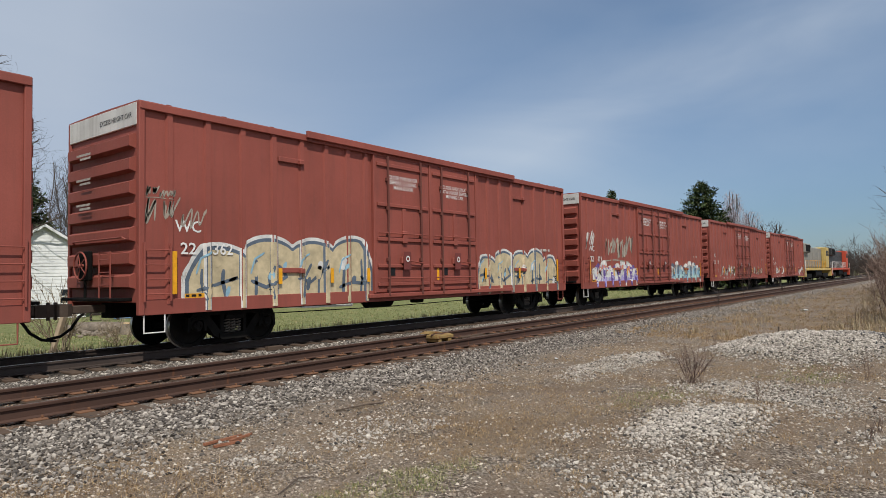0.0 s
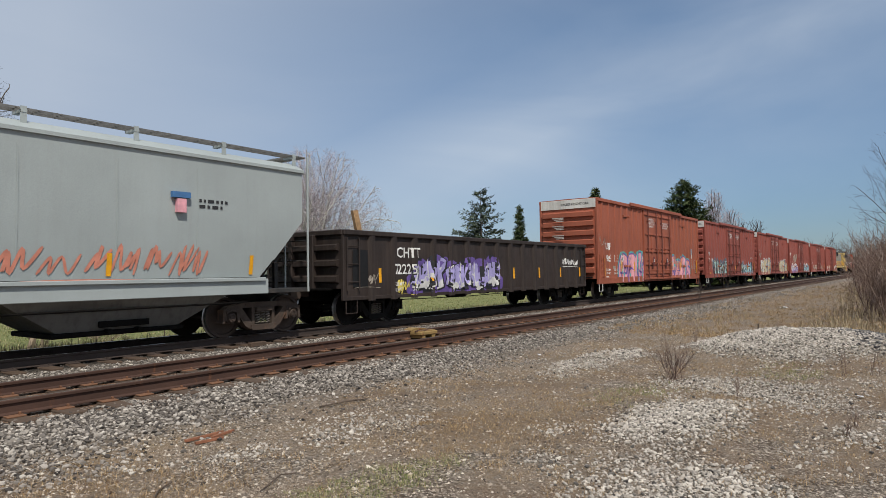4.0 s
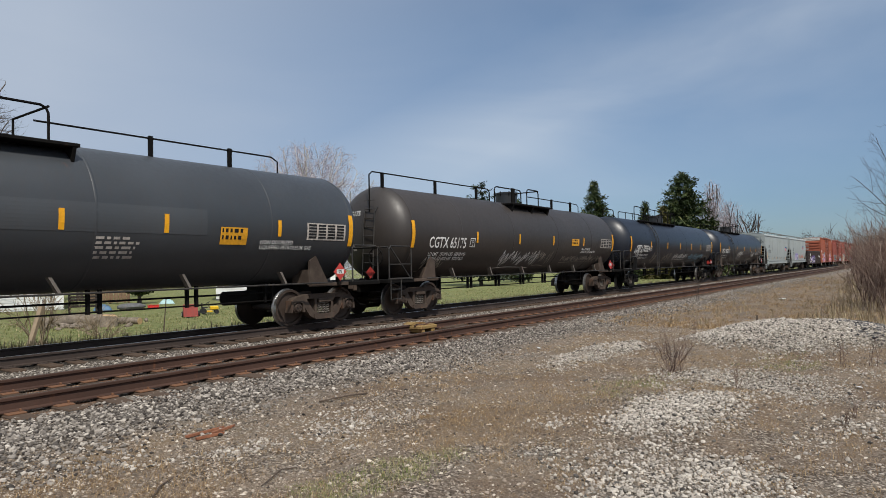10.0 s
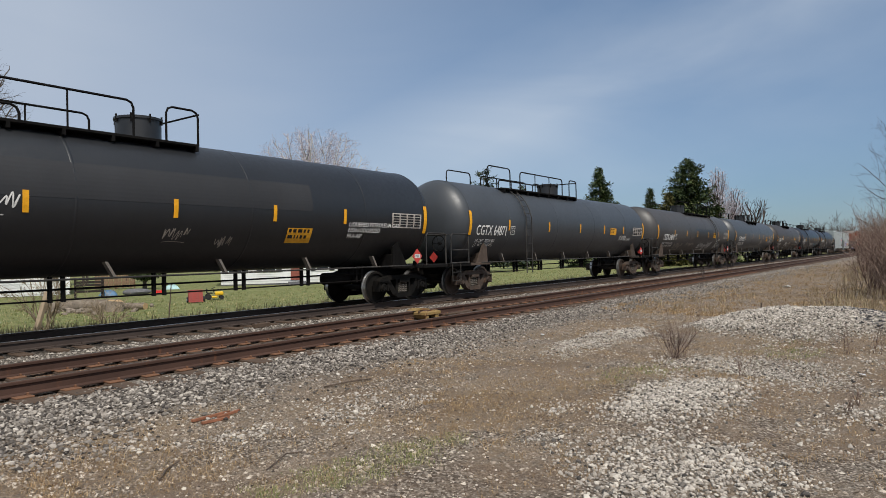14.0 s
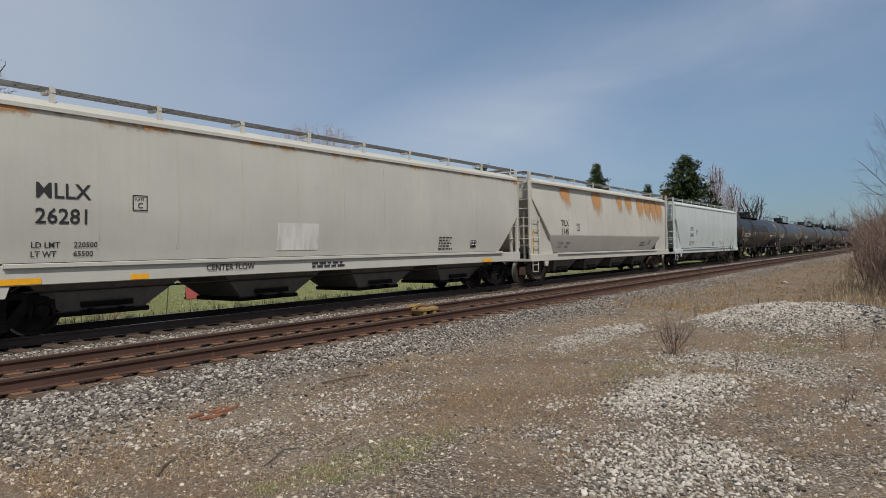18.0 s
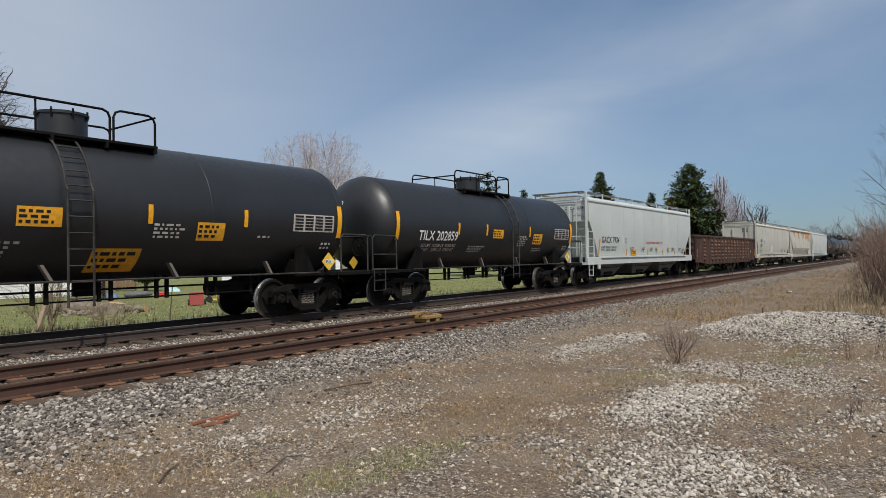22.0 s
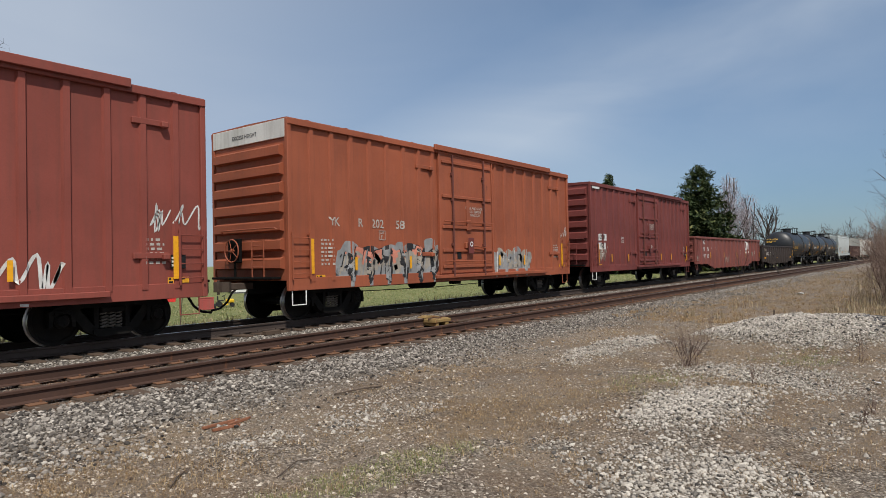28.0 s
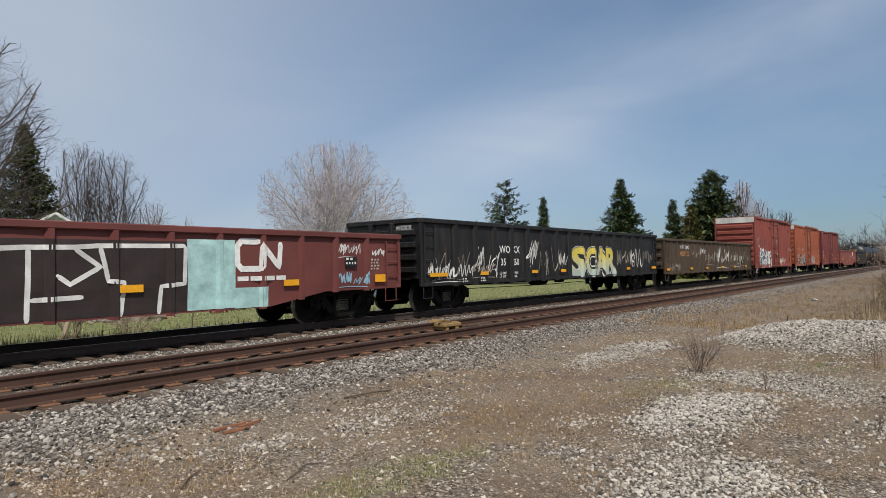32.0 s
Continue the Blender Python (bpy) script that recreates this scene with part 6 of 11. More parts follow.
car29, f29 = box50(-432.05, 14.4, 4.87, M_BOX_DULL, "dull red steel boxcar with a white mural", True, 101,
                   [("YK", -6.15, 2.42, 0.22, M_LETTER_DIM), ("R", -5.05, 2.40, 0.22, M_LETTER_DIM), ("200", -4.5, 2.38, 0.22, M_LETTER_DIM), ("41", -3.5, 2.36, 0.22, M_LETTER_DIM)],
                   [("piece", -5.75, -1.2, 0.78, 2.30, ("white", "slate", "white", "white", "white", "dust")), ("tag", 1.7, 4.3, 0.85, 1.75, "white", 0.09), ("tag", -1.3, 1.3, 1.0, 1.9, "dust", 0.06), ("tag", 6.2, 7.0, 2.0, 2.8, "white", 0.06), ("tag", -7.0, -5.9, 2.7, 3.4, "dust", 0.03), ("tag", -2.4, -2.1, 2.0, 2.3, "black", 0.12)])
plate_c(car29, -4.3, 2.05, M_LETTER_DIM, f29, "PLATE\nF", 0.26)

# ---- gondolas ----
def gondola(start, L, H, mat, posts, label, zb=0.75, belly=None, reach=0.65, bogie_x=None, post_w=0.10, post_d=0.115, bogie_tone="black", dent=0.03):
    """An open car; belly: (inner, outer, depth) for a side sill that deepens between the bogies; dent: how far its sheets bulge."""
    half = L / 2
    W = 1.46
    car = thing("gondola", pose(start, Y_MAIN, 0), label, "gondola car", "cars of the freight train")
    MOVERS.append((car, start))
    s = Shape().box(-half, half, -W, W, 1.02, 1.12)
    part("floor", s, mat, car)
    low = [(-half, zb), (half, zb)]
    if belly:
        i, o, d = belly
        low = [(-half, zb), (-o, zb), (-i, d), (i, d), (o, zb), (half, zb)]
    poly = low + [(half, H - 0.02), (-half, H - 0.02)]
    ps = sorted(posts)
    edges = [-half + 0.06] + ps + [half - 0.06]

    def foot(x):
        return zb + (belly[2] - zb) * min(1.0, max(0.0, (belly[1] - abs(x)) / (belly[1] - belly[0]))) if belly else zb

    def swell(x, z):
        """How far the sheet is pushed out between its stakes: one shallow pillow a bay, with knocks of its own."""
        for a, b in zip(edges, edges[1:]):
            if a <= x <= b:
                u, v = 2 * (x - a) / (b - a) - 1, (z - zb) / (H - 0.14 - zb)
                if not 0 < v < 1:
                    return 0.0
                rim = (1 - u ** 6) * min(1.0, 5 * v) * min(1.0, max(0.0, (0.93 - 0.10 * u * u - v) * 9))
                knock = math.sin(2.3 * a + 3.1 * u + 1.7 * math.sin(4.0 * v + a)) * math.cos(3.7 * v + 1.3 * a)
                return max(0.0, dent * rim * (0.62 + 0.38 * knock))
        return 0.0
    for sg in (-1, 1):
        side = part("side", Shape().prism(poly, "y", sg * W - 0.03, sg * W + 0.03), mat, car, "steel side sheet")
        if dent and sg < 0:
            for a, b in zip(edges, edges[1:]):
                if b - a < 0.3:
                    continue
                q, nx, nz = Shape(), 12, 9
                for i in range(nx + 1):
                    for j in range(nz + 1):
                        x = a + (b - a) * i / nx
                        z = foot(x) + 0.012 + (H - 0.15 - foot(x)) * j / nz
                        q.v.append((x, -W - 0.0305 - swell(x, z), z))
                for i in range(nx):
                    for j in range(nz):
                        k = i * (nz + 1) + j
                        q.f.append((k, k + nz + 1, k + nz + 2, k + 1))
                        q.m.append(0)
                part("side_panel", q, mat, side, smooth=50)
        s = Shape().box(-half - 0.02, half + 0.02, sg * (W + 0.03) - 0.09, sg * (W + 0.03) + 0.09, H - 0.14, H, 0.02)
        part("top_chord", s, mat, car)
        turn = 0 if sg < 0 else 180
        for x in posts:
            b = zb
            if belly and abs(x) < belly[1]:
                b = zb + (belly[2] - zb) * min(1.0, (belly[1] - abs(x)) / (belly[1] - belly[0]))
            s = Shape().prism([(-post_w - 0.03, 0.0), (-post_w * 0.6, -post_d), (post_w * 0.6, -post_d), (post_w + 0.03, 0.0)], "z", b - 0.03, H - 0.13)
            part("side_stake", s, mat, car, at=pose(x, sg * (W + 0.03), 0, 0, 0, turn) if sg < 0 else pose(x, sg * (W + 0.03), 0, 0, 0, 180))
        bottom = Shape().box(-half, half, -0.04, 0.06, 0, 0.10, 0.01)
        if not belly:
            part("side_sill", bottom, mat, car, at=pose(0, sg * (W + 0.02), zb, 0, 0, turn))
    for sg in (-1, 1):
        turn = 0 if sg < 0 else 180
        e = part("end", Shape().box(-0.03, 0.03, -W + 0.03, W - 0.03, 1.02, H - 0.02), mat, car, "steel end sheet", at=pose(sg * (half - 0.04), 0, 0, 0, 0, turn))
        s = Shape().box(-0.09, 0.05, -W - 0.04, W + 0.04, H - 0.14, H + 0.005, 0.02)
        part("end_chord", s, mat, e)
        n = max(2, int((H - 1.3) / 0.36))
        for i in range(n):
            z = 1.16 + i * (H - 1.32) / n
            part("end_rib", Shape().prism([(0.0, z), (-0.14, z + 0.05), (-0.14, z + 0.17), (0.0, z + 0.22)], "y", -W + 0.12, W - 0.12), mat, e)
        for q in (-1, 1):
            part("corner_post", Shape().box(-0.06, 0.09, q * (W + 0.02) - 0.05, q * (W + 0.02) + 0.05, zb, H - 0.1, 0.015), mat, e)
            part("end_post", Shape().box(-0.17, 0.0, q * 0.43 - 0.07, q * 0.43 + 0.07, 1.0, H - 0.1, 0.02), mat, e)
        part("platform", Shape().box(-0.28, 0, -1.1, 1.1, 0.98, 1.03), M_UNDER, e)
        x0 = -half + 0.10 if sg < 0 else half - 0.58
        side_ladder(car, x0, x0 + 0.46, 0.95, H - 0.20, W + 0.03, max(3, int((H - 1.1) / 0.38)), mat)
        sill_step(car, x0 + 0.22, W + 0.03, zb + 0.02, mat)
    brake_wheel(car, -half - 0.22, 0.6, 1.65, mat, 0.24)
    bx = bogie_x or half - 1.75
    underframe(car, half - 0.1, 1.02)
    add_bogie(car, -bx, start, bogie_tone)
    add_bogie(car, bx, start, bogie_tone)
    ends_gear(car, half, reach)
    base = W + 0.03

    def face(x, z):
        out = base + swell(x, z) + (0.003 if dent else 0.0)
        for p in ps:
            d = abs(x - p)
            if d < post_w + 0.03:
                return max(out, base + post_d * min(1.0, (post_w + 0.03 - d) / (0.4 * post_w + 0.03)))
        return out
    return car, face


def even(n, reach_x):
    return [-reach_x + 2 * reach_x * i / (n - 1) for i in range(n)]


# brown-grey gondola with a violet mural and a stick of lumber standing in it
c7, f7 = gondola(-42.0, 15.35, 2.57, M_GON_DKBROWN, even(15, 6.6), "dark brown gondola car with a violet mural", 0.70, reach=0.6, dent=0.045)
lettering(c7, "CHTT", -5.55, 1.86, 0.30, M_LETTER, f7)
lettering(c7, "722253", -5.72, 1.38, 0.30, M_LETTER, f7)
weights(c7, -5.7, 1.05, "219800", "66200", M_LETTER, f7, 0.10, 0.78)
graffiti(c7, -4.9, 0.1, 0.78, 1.95, ("violet", "black", "white", "lilac", "lilac", "violet", "white"), 131, f7, solid=False)
scrawl(c7, -5.5, -4.7, 0.80, 1.25, "yellow", 132, f7, 0.14)
scrawl(c7, 5.3, 6.7, 1.6, 1.95, "white", 133, f7, 0.05)
scrawl(c7, -7.3, -6.2, 1.05, 1.5, "dust", 134, f7, 0.03)
for x in (-6.25, -3.9, 1.2, 3.2, 5.1, 7.0):
    stripe(c7, x, 1.15, 1.55, f7, 0.11)
panel(c7, "repair_plate", -7.35, -6.75, 1.05, 2.05, M_SIGN_BLACK, f7, 0.012, "dark repair plate", 8, 8)
part("lumber", Shape().prism([(-5.75, 1.2), (-5.55, 1.2), (-6.15, 3.25), (-6.35, 3.22)], "y", -0.6, -0.5), M_WOOD, c7, "leaning wooden plank")

# maroon gondola, flaking, with pressed ribs
c20, f20 = gondola(-285.7, 18.9, 2.66, M_GON_RUST, even(17, 8.0), "rust-streaked maroon gondola car with pressed side ribs", 0.80, (6.6, 8.2, 0.66), post_w=0.11, post_d=0.12, dent=0.0)
bulge = Shape()
lens = [(-0.39, 0.0), (-0.31, -0.080), (0.0, -0.118), (0.31, -0.080), (0.39, 0.0), (0.31, 0.080), (0.0, 0.118), (-0.31, 0.080)]
loft(bulge, [[(x * k, -d, z * k2 - 0.2 * d) for x, z in lens] for k, k2, d in ((1.0, 1.0, 0.0), (0.93, 0.80, 0.045), (0.80, 0.45, 0.08), (0.60, 0.10, 0.092))])


def rib_paint():
    """Flaked ribs: each its own mix of tan primer, orange rust and old maroon."""
    m, nt, b = nodes_of("flaking_rib_paint")
    v = space(nt)
    ob = nt.nodes.new("ShaderNodeObjectInfo")
    bias = ramp(nt, ob.outputs["Random"], [(0.0, 0.0), (1.0, 0.13)])
    n1, n2, n3 = noise_node(nt, v, 5.0, 7, 0.7), noise_node(nt, v, 11.0, 6, 0.7), noise_node(nt, v, 1.2, 4)
    col = mix(nt, ramp(nt, n2, [(0.4, 0.0), (0.6, 1.0)]), (0.050, 0.026, 0.022), (0.115, 0.050, 0.036))
    col = mix(nt, ramp(nt, mix(nt, 1.0, n1, bias, "ADD"), [(0.52, 0.0), (0.66, 0.85)]), col, (0.24, 0.105, 0.055))
    col = mix(nt, ramp(nt, mix(nt, 1.0, n2, bias, "ADD"), [(0.60, 0.0), (0.72, 0.8)]), col, (0.34, 0.25, 0.165))
    col = mix(nt, ramp(nt, n3, [(0.55, 0.0), (0.7, 0.6)]), col, (0.03, 0.02, 0.018))
    nt.links.new(col, b.inputs["Base Color"])
    b.inputs["Roughness"].default_value, b.inputs["Specular IOR Level"].default_value = 0.75, 0.3
    bump(nt, b, n2, 0.4, 0.012)
    return m


M_RIB = rib_paint()
bulge = bulge.mesh("pressed_rib", M_RIB, 60)
backing = Shape().box(-0.40, 0.40, -0.012, 0.0, 0.86, 2.45, 0.004).mesh("rib_panel", M_RIB)
xs20 = even(17, 8.0)
for i in range(16):
    m = (xs20[i] + xs20[i + 1]) / 2
    if i == 1 or i == 15:
        continue
    part("rib_panel", backing, None, c20, at=pose(m, -1.49, 0))
    for k in range(6):
        part("pressed_rib", bulge, None, c20, at=pose(m, -1.50, 1.02 + k * 0.245))
p20 = panel(c20, "patch", -7.45, -6.62, 1.15, 2.40, M_LETTER_ORANGE, lambda x, z: 1.49, 0.012, "faded orange patch")
panel(p20, "patch", -7.25, -6.78, 1.72, 2.10, M_SIGN_BLACK, lambda x, z: 1.49, 0.018)
lettering(p20, "SP", -7.19, 1.80, 0.24, M_LETTER, lambda x, z: 1.49, 0.95, dy=0.024)
lettering(p20, "340672", -7.42, 1.40, 0.19, M_LETTER, lambda x, z: 1.49, 0.85, dy=0.018)
for x in (-9.2, -6.0, -3.9, 2.0, 6.7, 9.3):
    stripe(c20, x, 1.15, 1.70 if abs(x) > 9 else 1.45, lambda x, z: 1.52, 0.12)
panel(c20, "patch", 7.35, 8.15, 1.30, 1.75, M_SIGN_BLACK, lambda x, z: 1.49, 0.01, "black stencil patch")
notice(c20, 7.62, 1.36, 0.32, 0.28, lambda x, z: 1.49, M_SIGN_BLACK, M_SIGN_WHITE, 3, 9, 0.016)
s = Shape()
for k in range(4):
    s.box(-1.0, 7.9, -0.9 + k * 0.4, -0.6 + k * 0.4, 2.40, 2.74, 0.02)
part("steel_load", s, M_UNDER, c20, "bundle of dark steel sections")
part("lumber", Shape().prism([(-2.75, 1.2), (-2.61, 1.2), (-2.86, 3.52), (-3.0, 3.52)], "y", 0.9, 1.0), M_WOOD, c20, "upright wooden stake")

# low black-brown gondola
c25, f25 = gondola(-362.75, 15.0, 2.18, M_GON_DKBROWN, even(14, 6.4), "low dark brown gondola car with cut-out tie holes", 0.72, (4.6, 5.6, 0.56), dent=0.06)
lettering(c25, "ICG24", -5.9, 1.30, 0.30, M_LETTER_DIM, f25, 0.85)
lettering(c25, "5361", -4.70, 1.30, 0.30, M_LETTER_DIM, f25, 0.85)
scrawl(c25, -7.0, -6.5, 1.55, 2.0, "dust", 141, f25, 0.04, 1)
for x in (-6.65, -1.2, 6.1):
    panel(c25, "reflector", x - 0.20, x + 0.20, 1.02, 1.14, M_YELLOW, f25, 0.014, "amber reflective strip", 2, 12)
for x in (-6.2, -2.9, 0.6, 3.6, 5.9):
    # a raised black block; its colour stands in for the slot's darkness
    slot = Shape()
    slot.prism([(x - 0.22, 1.20), (x - 0.16, 1.17), (x + 0.16, 1.17), (x + 0.22, 1.20), (x + 0.22, 1.32), (x + 0.16, 1.35), (x - 0.16, 1.35), (x - 0.22, 1.32)], "y", -f25(x, 1.26) - 0.018, -1.50)
    slot = part("tie_hole_shade", slot, M_VOID, c25, "black block painted as a slot's dark inside")
    part("slot_bar", Shape().box(x - 0.05, x + 0.03, -f25(x, 1.26) - 0.03, -f25(x, 1.26) - 0.019, 1.19, 1.33, 0.004).tube([(x - 0.24, -f25(x, 1.26) - 0.02, 1.36), (x + 0.24, -f25(x, 1.26) - 0.02, 1.36)], 0.02, 6), M_GON_DKBROWN, slot)
notice(c25, 6.30, 1.55, 0.42, 0.30, lambda x, z: 1.54, M_SIGN_BLACK, M_SIGN_WHITE, 3, 3)
stripe(c25, 7.25, 1.15, 1.80, lambda x, z: 1.56, 0.10)


def rail_logo(car, x, z, h, face):
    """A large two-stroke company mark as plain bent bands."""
    s = Shape()
    w = h * 0.22
    ribbon(s, [(x + h * 1.05, z + h), (x + 0.25 * h, z + h), (x + 0.08 * h, z + 0.82 * h), (x + 0.08 * h, z + 0.18 * h), (x + 0.25 * h, z), (x + 1.12 * h, z)], w, face, 0.009, 0)
    ribbon(s, [(x + 1.12 * h, z), (x + 1.16 * h, z + 0.9 * h), (x + 1.9 * h, z + 0.05 * h), (x + 1.98 * h, z + h)], w, face, 0.010, 0)
    return part("company_mark", s, M_LETTER, car, "white bent-band mark")


# red gondola, deep belly
c26, f26 = gondola(-380.9, 18.8, 2.63, M_GON_RED, even(16, 8.1), "faded red gondola car with white markings", 0.86, (5.0, 6.7, 0.53), post_w=0.07, post_d=0.09)
lettering(c26, "IC", -7.55, 2.16, 0.27, M_LETTER, f26, 1.2)
lettering(c26, "97", -7.58, 1.70, 0.27, M_LETTER, f26, 1.1)
lettering(c26, "96", -6.72, 1.70, 0.27, M_LETTER, f26, 1.1)
lettering(c26, "8", -5.80, 1.70, 0.27, M_LETTER, f26, 1.1)
lettering(c26, "LD.LMT\nLT.WT", -7.6, 1.38, 0.11, M_LETTER, f26)
lettering(c26, "189300\n73700", -6.75, 1.38, 0.11, M_LETTER, f26)
plate_c(c26, -4.85, 1.72, M_LETTER, f26, "PLATE\nC", 0.26)
rail_logo(c26, 4.05, 1.82, 0.60, f26)
bars(c26, 3.95, 1.52, 1.9, 1, 0.24, M_LETTER, f26, 4, "web_mark")
for x in (-6.1, -2.6, 1.2, 3.9, 6.0, 9.25):
    stripe(c26, x, 1.20, 1.62, lambda x, z: 1.56, 0.10)
bars(c26, -9.1, 1.35, 0.55, 4, 0.09, M_LETTER_DIM, f26, 5)
bars(c26, 6.6, 1.55, 0.5, 4, 0.08, M_LETTER_DIM, f26, 6)
notice(c26, 6.05, 1.38, 0.36, 0.22, lambda x, z: 1.53, M_SIGN_BLACK, M_SIGN_WHITE, 2, 7)
bars(c26, 7.2, 1.62, 0.6, 3, 0.09, M_LETTER_DIM, f26, 8)
s = Shape()
heart = [(2.55 + 0.028 * 6.5 * math.sin(t) ** 3, 1.62 + 0.0105 * (13 * math.cos(t) - 5 * math.cos(2 * t) - 2 * math.cos(3 * t) - math.cos(4 * t))) for t in np.linspace(0, 2 * math.pi, 25)]
ribbon(s, heart, 0.03, f26, 0.008, 0)
part("tag", s, SPRAY["dust"], c26, "chalked heart")
scrawl(c26, -2.2, -1.2, 0.75, 1.45, "dust", 151, f26, 0.03)

# olive brown gondola
c30, f30 = gondola(-450.4, 18.9, 2.66, M_GON_MUD, even(19, 8.5), "muddy brown gondola car covered in pale scrawls", 0.72, post_w=0.06, post_d=0.09)
lettering(c30, "HP", -6.9, 2.12, 0.22, M_LETTER, f30)
lettering(c30, "TX", -6.05, 2.10, 0.22, M_LETTER, f30)
lettering(c30, "490710", -7.0, 1.70, 0.28, M_LETTER_ORANGE, f30, 1.2)
for k, (a, b, c, d, col, w) in enumerate(((-4.9, -4.2, 1.6, 2.2, "dust", 0.04), (-4.2, -3.4, 1.3, 2.0, "dust", 0.04), (-3.3, -2.5, 1.7, 2.3, "white", 0.05), (-2.2, 0.0, 1.2, 2.1, "dust", 0.05), (0.2, 3.2, 1.0, 2.3, "white", 0.07), (3.6, 7.4, 1.1, 2.1, "dust", 0.05), (-8.9, -6.8, 0.95, 1.3, "dust", 0.03), (4.4, 6.8, 1.0, 2.2, "white", 0.04), (7.6, 8.6, 1.2, 2.0, "dust", 0.05))):
    scrawl(c30, a, b, c, d, col, 160 + k, f30, w)
for x in (-9.05, -5.1, -2.0, 1.4, 4.6, 7.6):
    panel(c30, "reflector", x - 0.24, x + 0.24, 0.92, 1.04, M_YELLOW, lambda x, z: 1.5, 0.075, "amber reflective strip")
notice(c30, 6.45, 1.15, 0.42, 0.36, lambda x, z: 1.5, M_SIGN_BLACK, M_SIGN_WHITE, 3, 8, 0.08)
bars(c30, -8.5, 1.05, 0.6, 3, 0.08, M_LETTER_DIM, f30, 9)

# tall black gondola
c31, f31 = gondola(-470.6, 18.95, 2.78, M_GON_BLACK, [v - 0.25 for v in even(15, 7.6)], "black gondola car with white scrawls and a yellow mural", 0.78, post_w=0.085, post_d=0.11)
lettering(c31, "WO", -5.35, 1.78, 0.26, M_LETTER, f31)
lettering(c31, "KX", -4.55, 1.78, 0.26, M_LETTER, f31)
lettering(c31, "35", -5.30, 1.36, 0.24, M_LETTER, f31)
lettering(c31, "260", -4.60, 1.36, 0.24, M_LETTER, f31)
lettering(c31, "LD LMT\nLT WT", -5.35, 1.05, 0.09, M_LETTER, f31)
lettering(c31, "209400\n76600", -4.55, 1.05, 0.09, M_LETTER, f31)
throw_up(c31, "SCAR", ((-0.10, 1.22), (1.24, 2.22), (2.20, 3.28), (3.24, 4.22)), 0.86, 2.05, (SPRAY["white"], SPRAY["black"], M_YELLOW_FADE), f31)
for k, (a, b, c, d, w) in enumerate(((-9.2, -6.9, 0.9, 1.5, 0.05), (-9.0, -7.2, 1.0, 2.1, 0.03), (-6.8, -5.6, 0.95, 2.1, 0.05), (-7.0, -5.5, 1.0, 1.5, 0.04), (-3.6, -2.9, 1.2, 2.4, 0.04), (-2.7, -1.3, 0.9, 2.2, 0.04), (-1.2, -0.3, 1.2, 1.9, 0.06), (4.4, 5.8, 1.1, 2.1, 0.05), (6.0, 7.2, 1.1, 2.2, 0.05), (7.5, 8.6, 1.3, 2.0, 0.04))):
    scrawl(c31, a, b, c, d, "dust" if k % 2 else "white", 175 + k, f31, w)
for x, w in ((-8.75, 0.42), (-6.35, 0.22), (-3.1, 0.22), (-0.9, 0.22), (5.6, 0.2), (8.9, 0.3)):
    panel(c31, "reflector", x - w, x + w, 1.06, 1.17, M_YELLOW, lambda x, z: 1.5, 0.085, "amber reflective strip")
for x in (-7.6, -6.6):
    notice(c31, x, 0.80, 0.42, 0.20, lambda x, z: 1.5, M_SIGN_BLACK, M_SIGN_WHITE, 2, 11, 0.085)
panel(c31, "patch", -2.62, -1.78, 1.15, 2.05, M_SIGN_BLACK, f31, 0.008, "black painted-out patch", 8, 10)
lettering(c31, "WOKX", 0.55, 2.45, 0.14, M_LETTER, -9.47 - 0.02, end=True)

# red gondola with a large pale mural
c32, f32 = gondola(-490.4, 18.8, 2.26, M_GON_MAROON, even(16, 8.1), "dark red gondola car with a large white and teal mural", 0.80, (5.0, 6.7, 0.52), post_w=0.07, post_d=0.09)
panel(c32, "mural_ground", -7.6, 3.05, 0.56, 1.95, SPRAY["soot"], f32, 0.006, "black sprayed ground of a mural", rows=14, cols=760)
panel(c32, "mural_ground", 3.05, 4.15, 0.56, 2.0, SPRAY["aqua"], f32, 0.006, "pale teal sprayed block", rows=14, cols=80)
panel(c32, "mural_ground", 4.15, 5.0, 0.54, 0.98, SPRAY["aqua"], f32, 0.006, rows=6, cols=24)
OUTLINES = (((-2.55, 1.81), (-0.6, 1.76), (0.12, 1.8), (0.92, 1.81), (1.32, 1.84), (3.01, 1.86)), ((-1.36, 1.8), (-1.36, 1.24), (-2.2, 1.23)), ((-2.2, 0.94), (-1.36, 0.86), (-1.36, 0.54)),
            ((-0.64, 1.75), (-0.93, 1.09), (-0.66, 1.03), (-0.62, 1.73)), ((0.2, 1.79), (0.18, 0.54)), ((0.92, 1.79), (1.36, 1.46), (0.85, 1.16), (0.63, 1.33)), ((0.23, 0.91), (1.07, 0.93)),
            ((1.36, 1.82), (1.5, 1.2), (1.79, 1.17), (1.72, 0.54)), ((3.01, 1.85), (2.98, 1.11), (2.5, 1.07), (2.45, 0.54)), ((-1.62, 1.22), (-1.62, 0.95)))
s = Shape()
for k, q in enumerate(OUTLINES):
    ribbon(s, q, 0.085, f32, 0.010 + 0.0005 * k, 0)
for k, x in enumerate((-7.4, -6.3, -5.0, -3.9)):
    ribbon(s, [(x, 0.6), (x + 0.1, 1.8), (x + 0.8, 1.82), (x + 0.7, 1.2), (x + 0.2, 1.15)], 0.085, f32, 0.010 + 0.0005 * k, 0)
tagged(part("graffiti", s, SPRAY["white"], c32, "white outlines of sprayed block shapes"), kind="stuff")
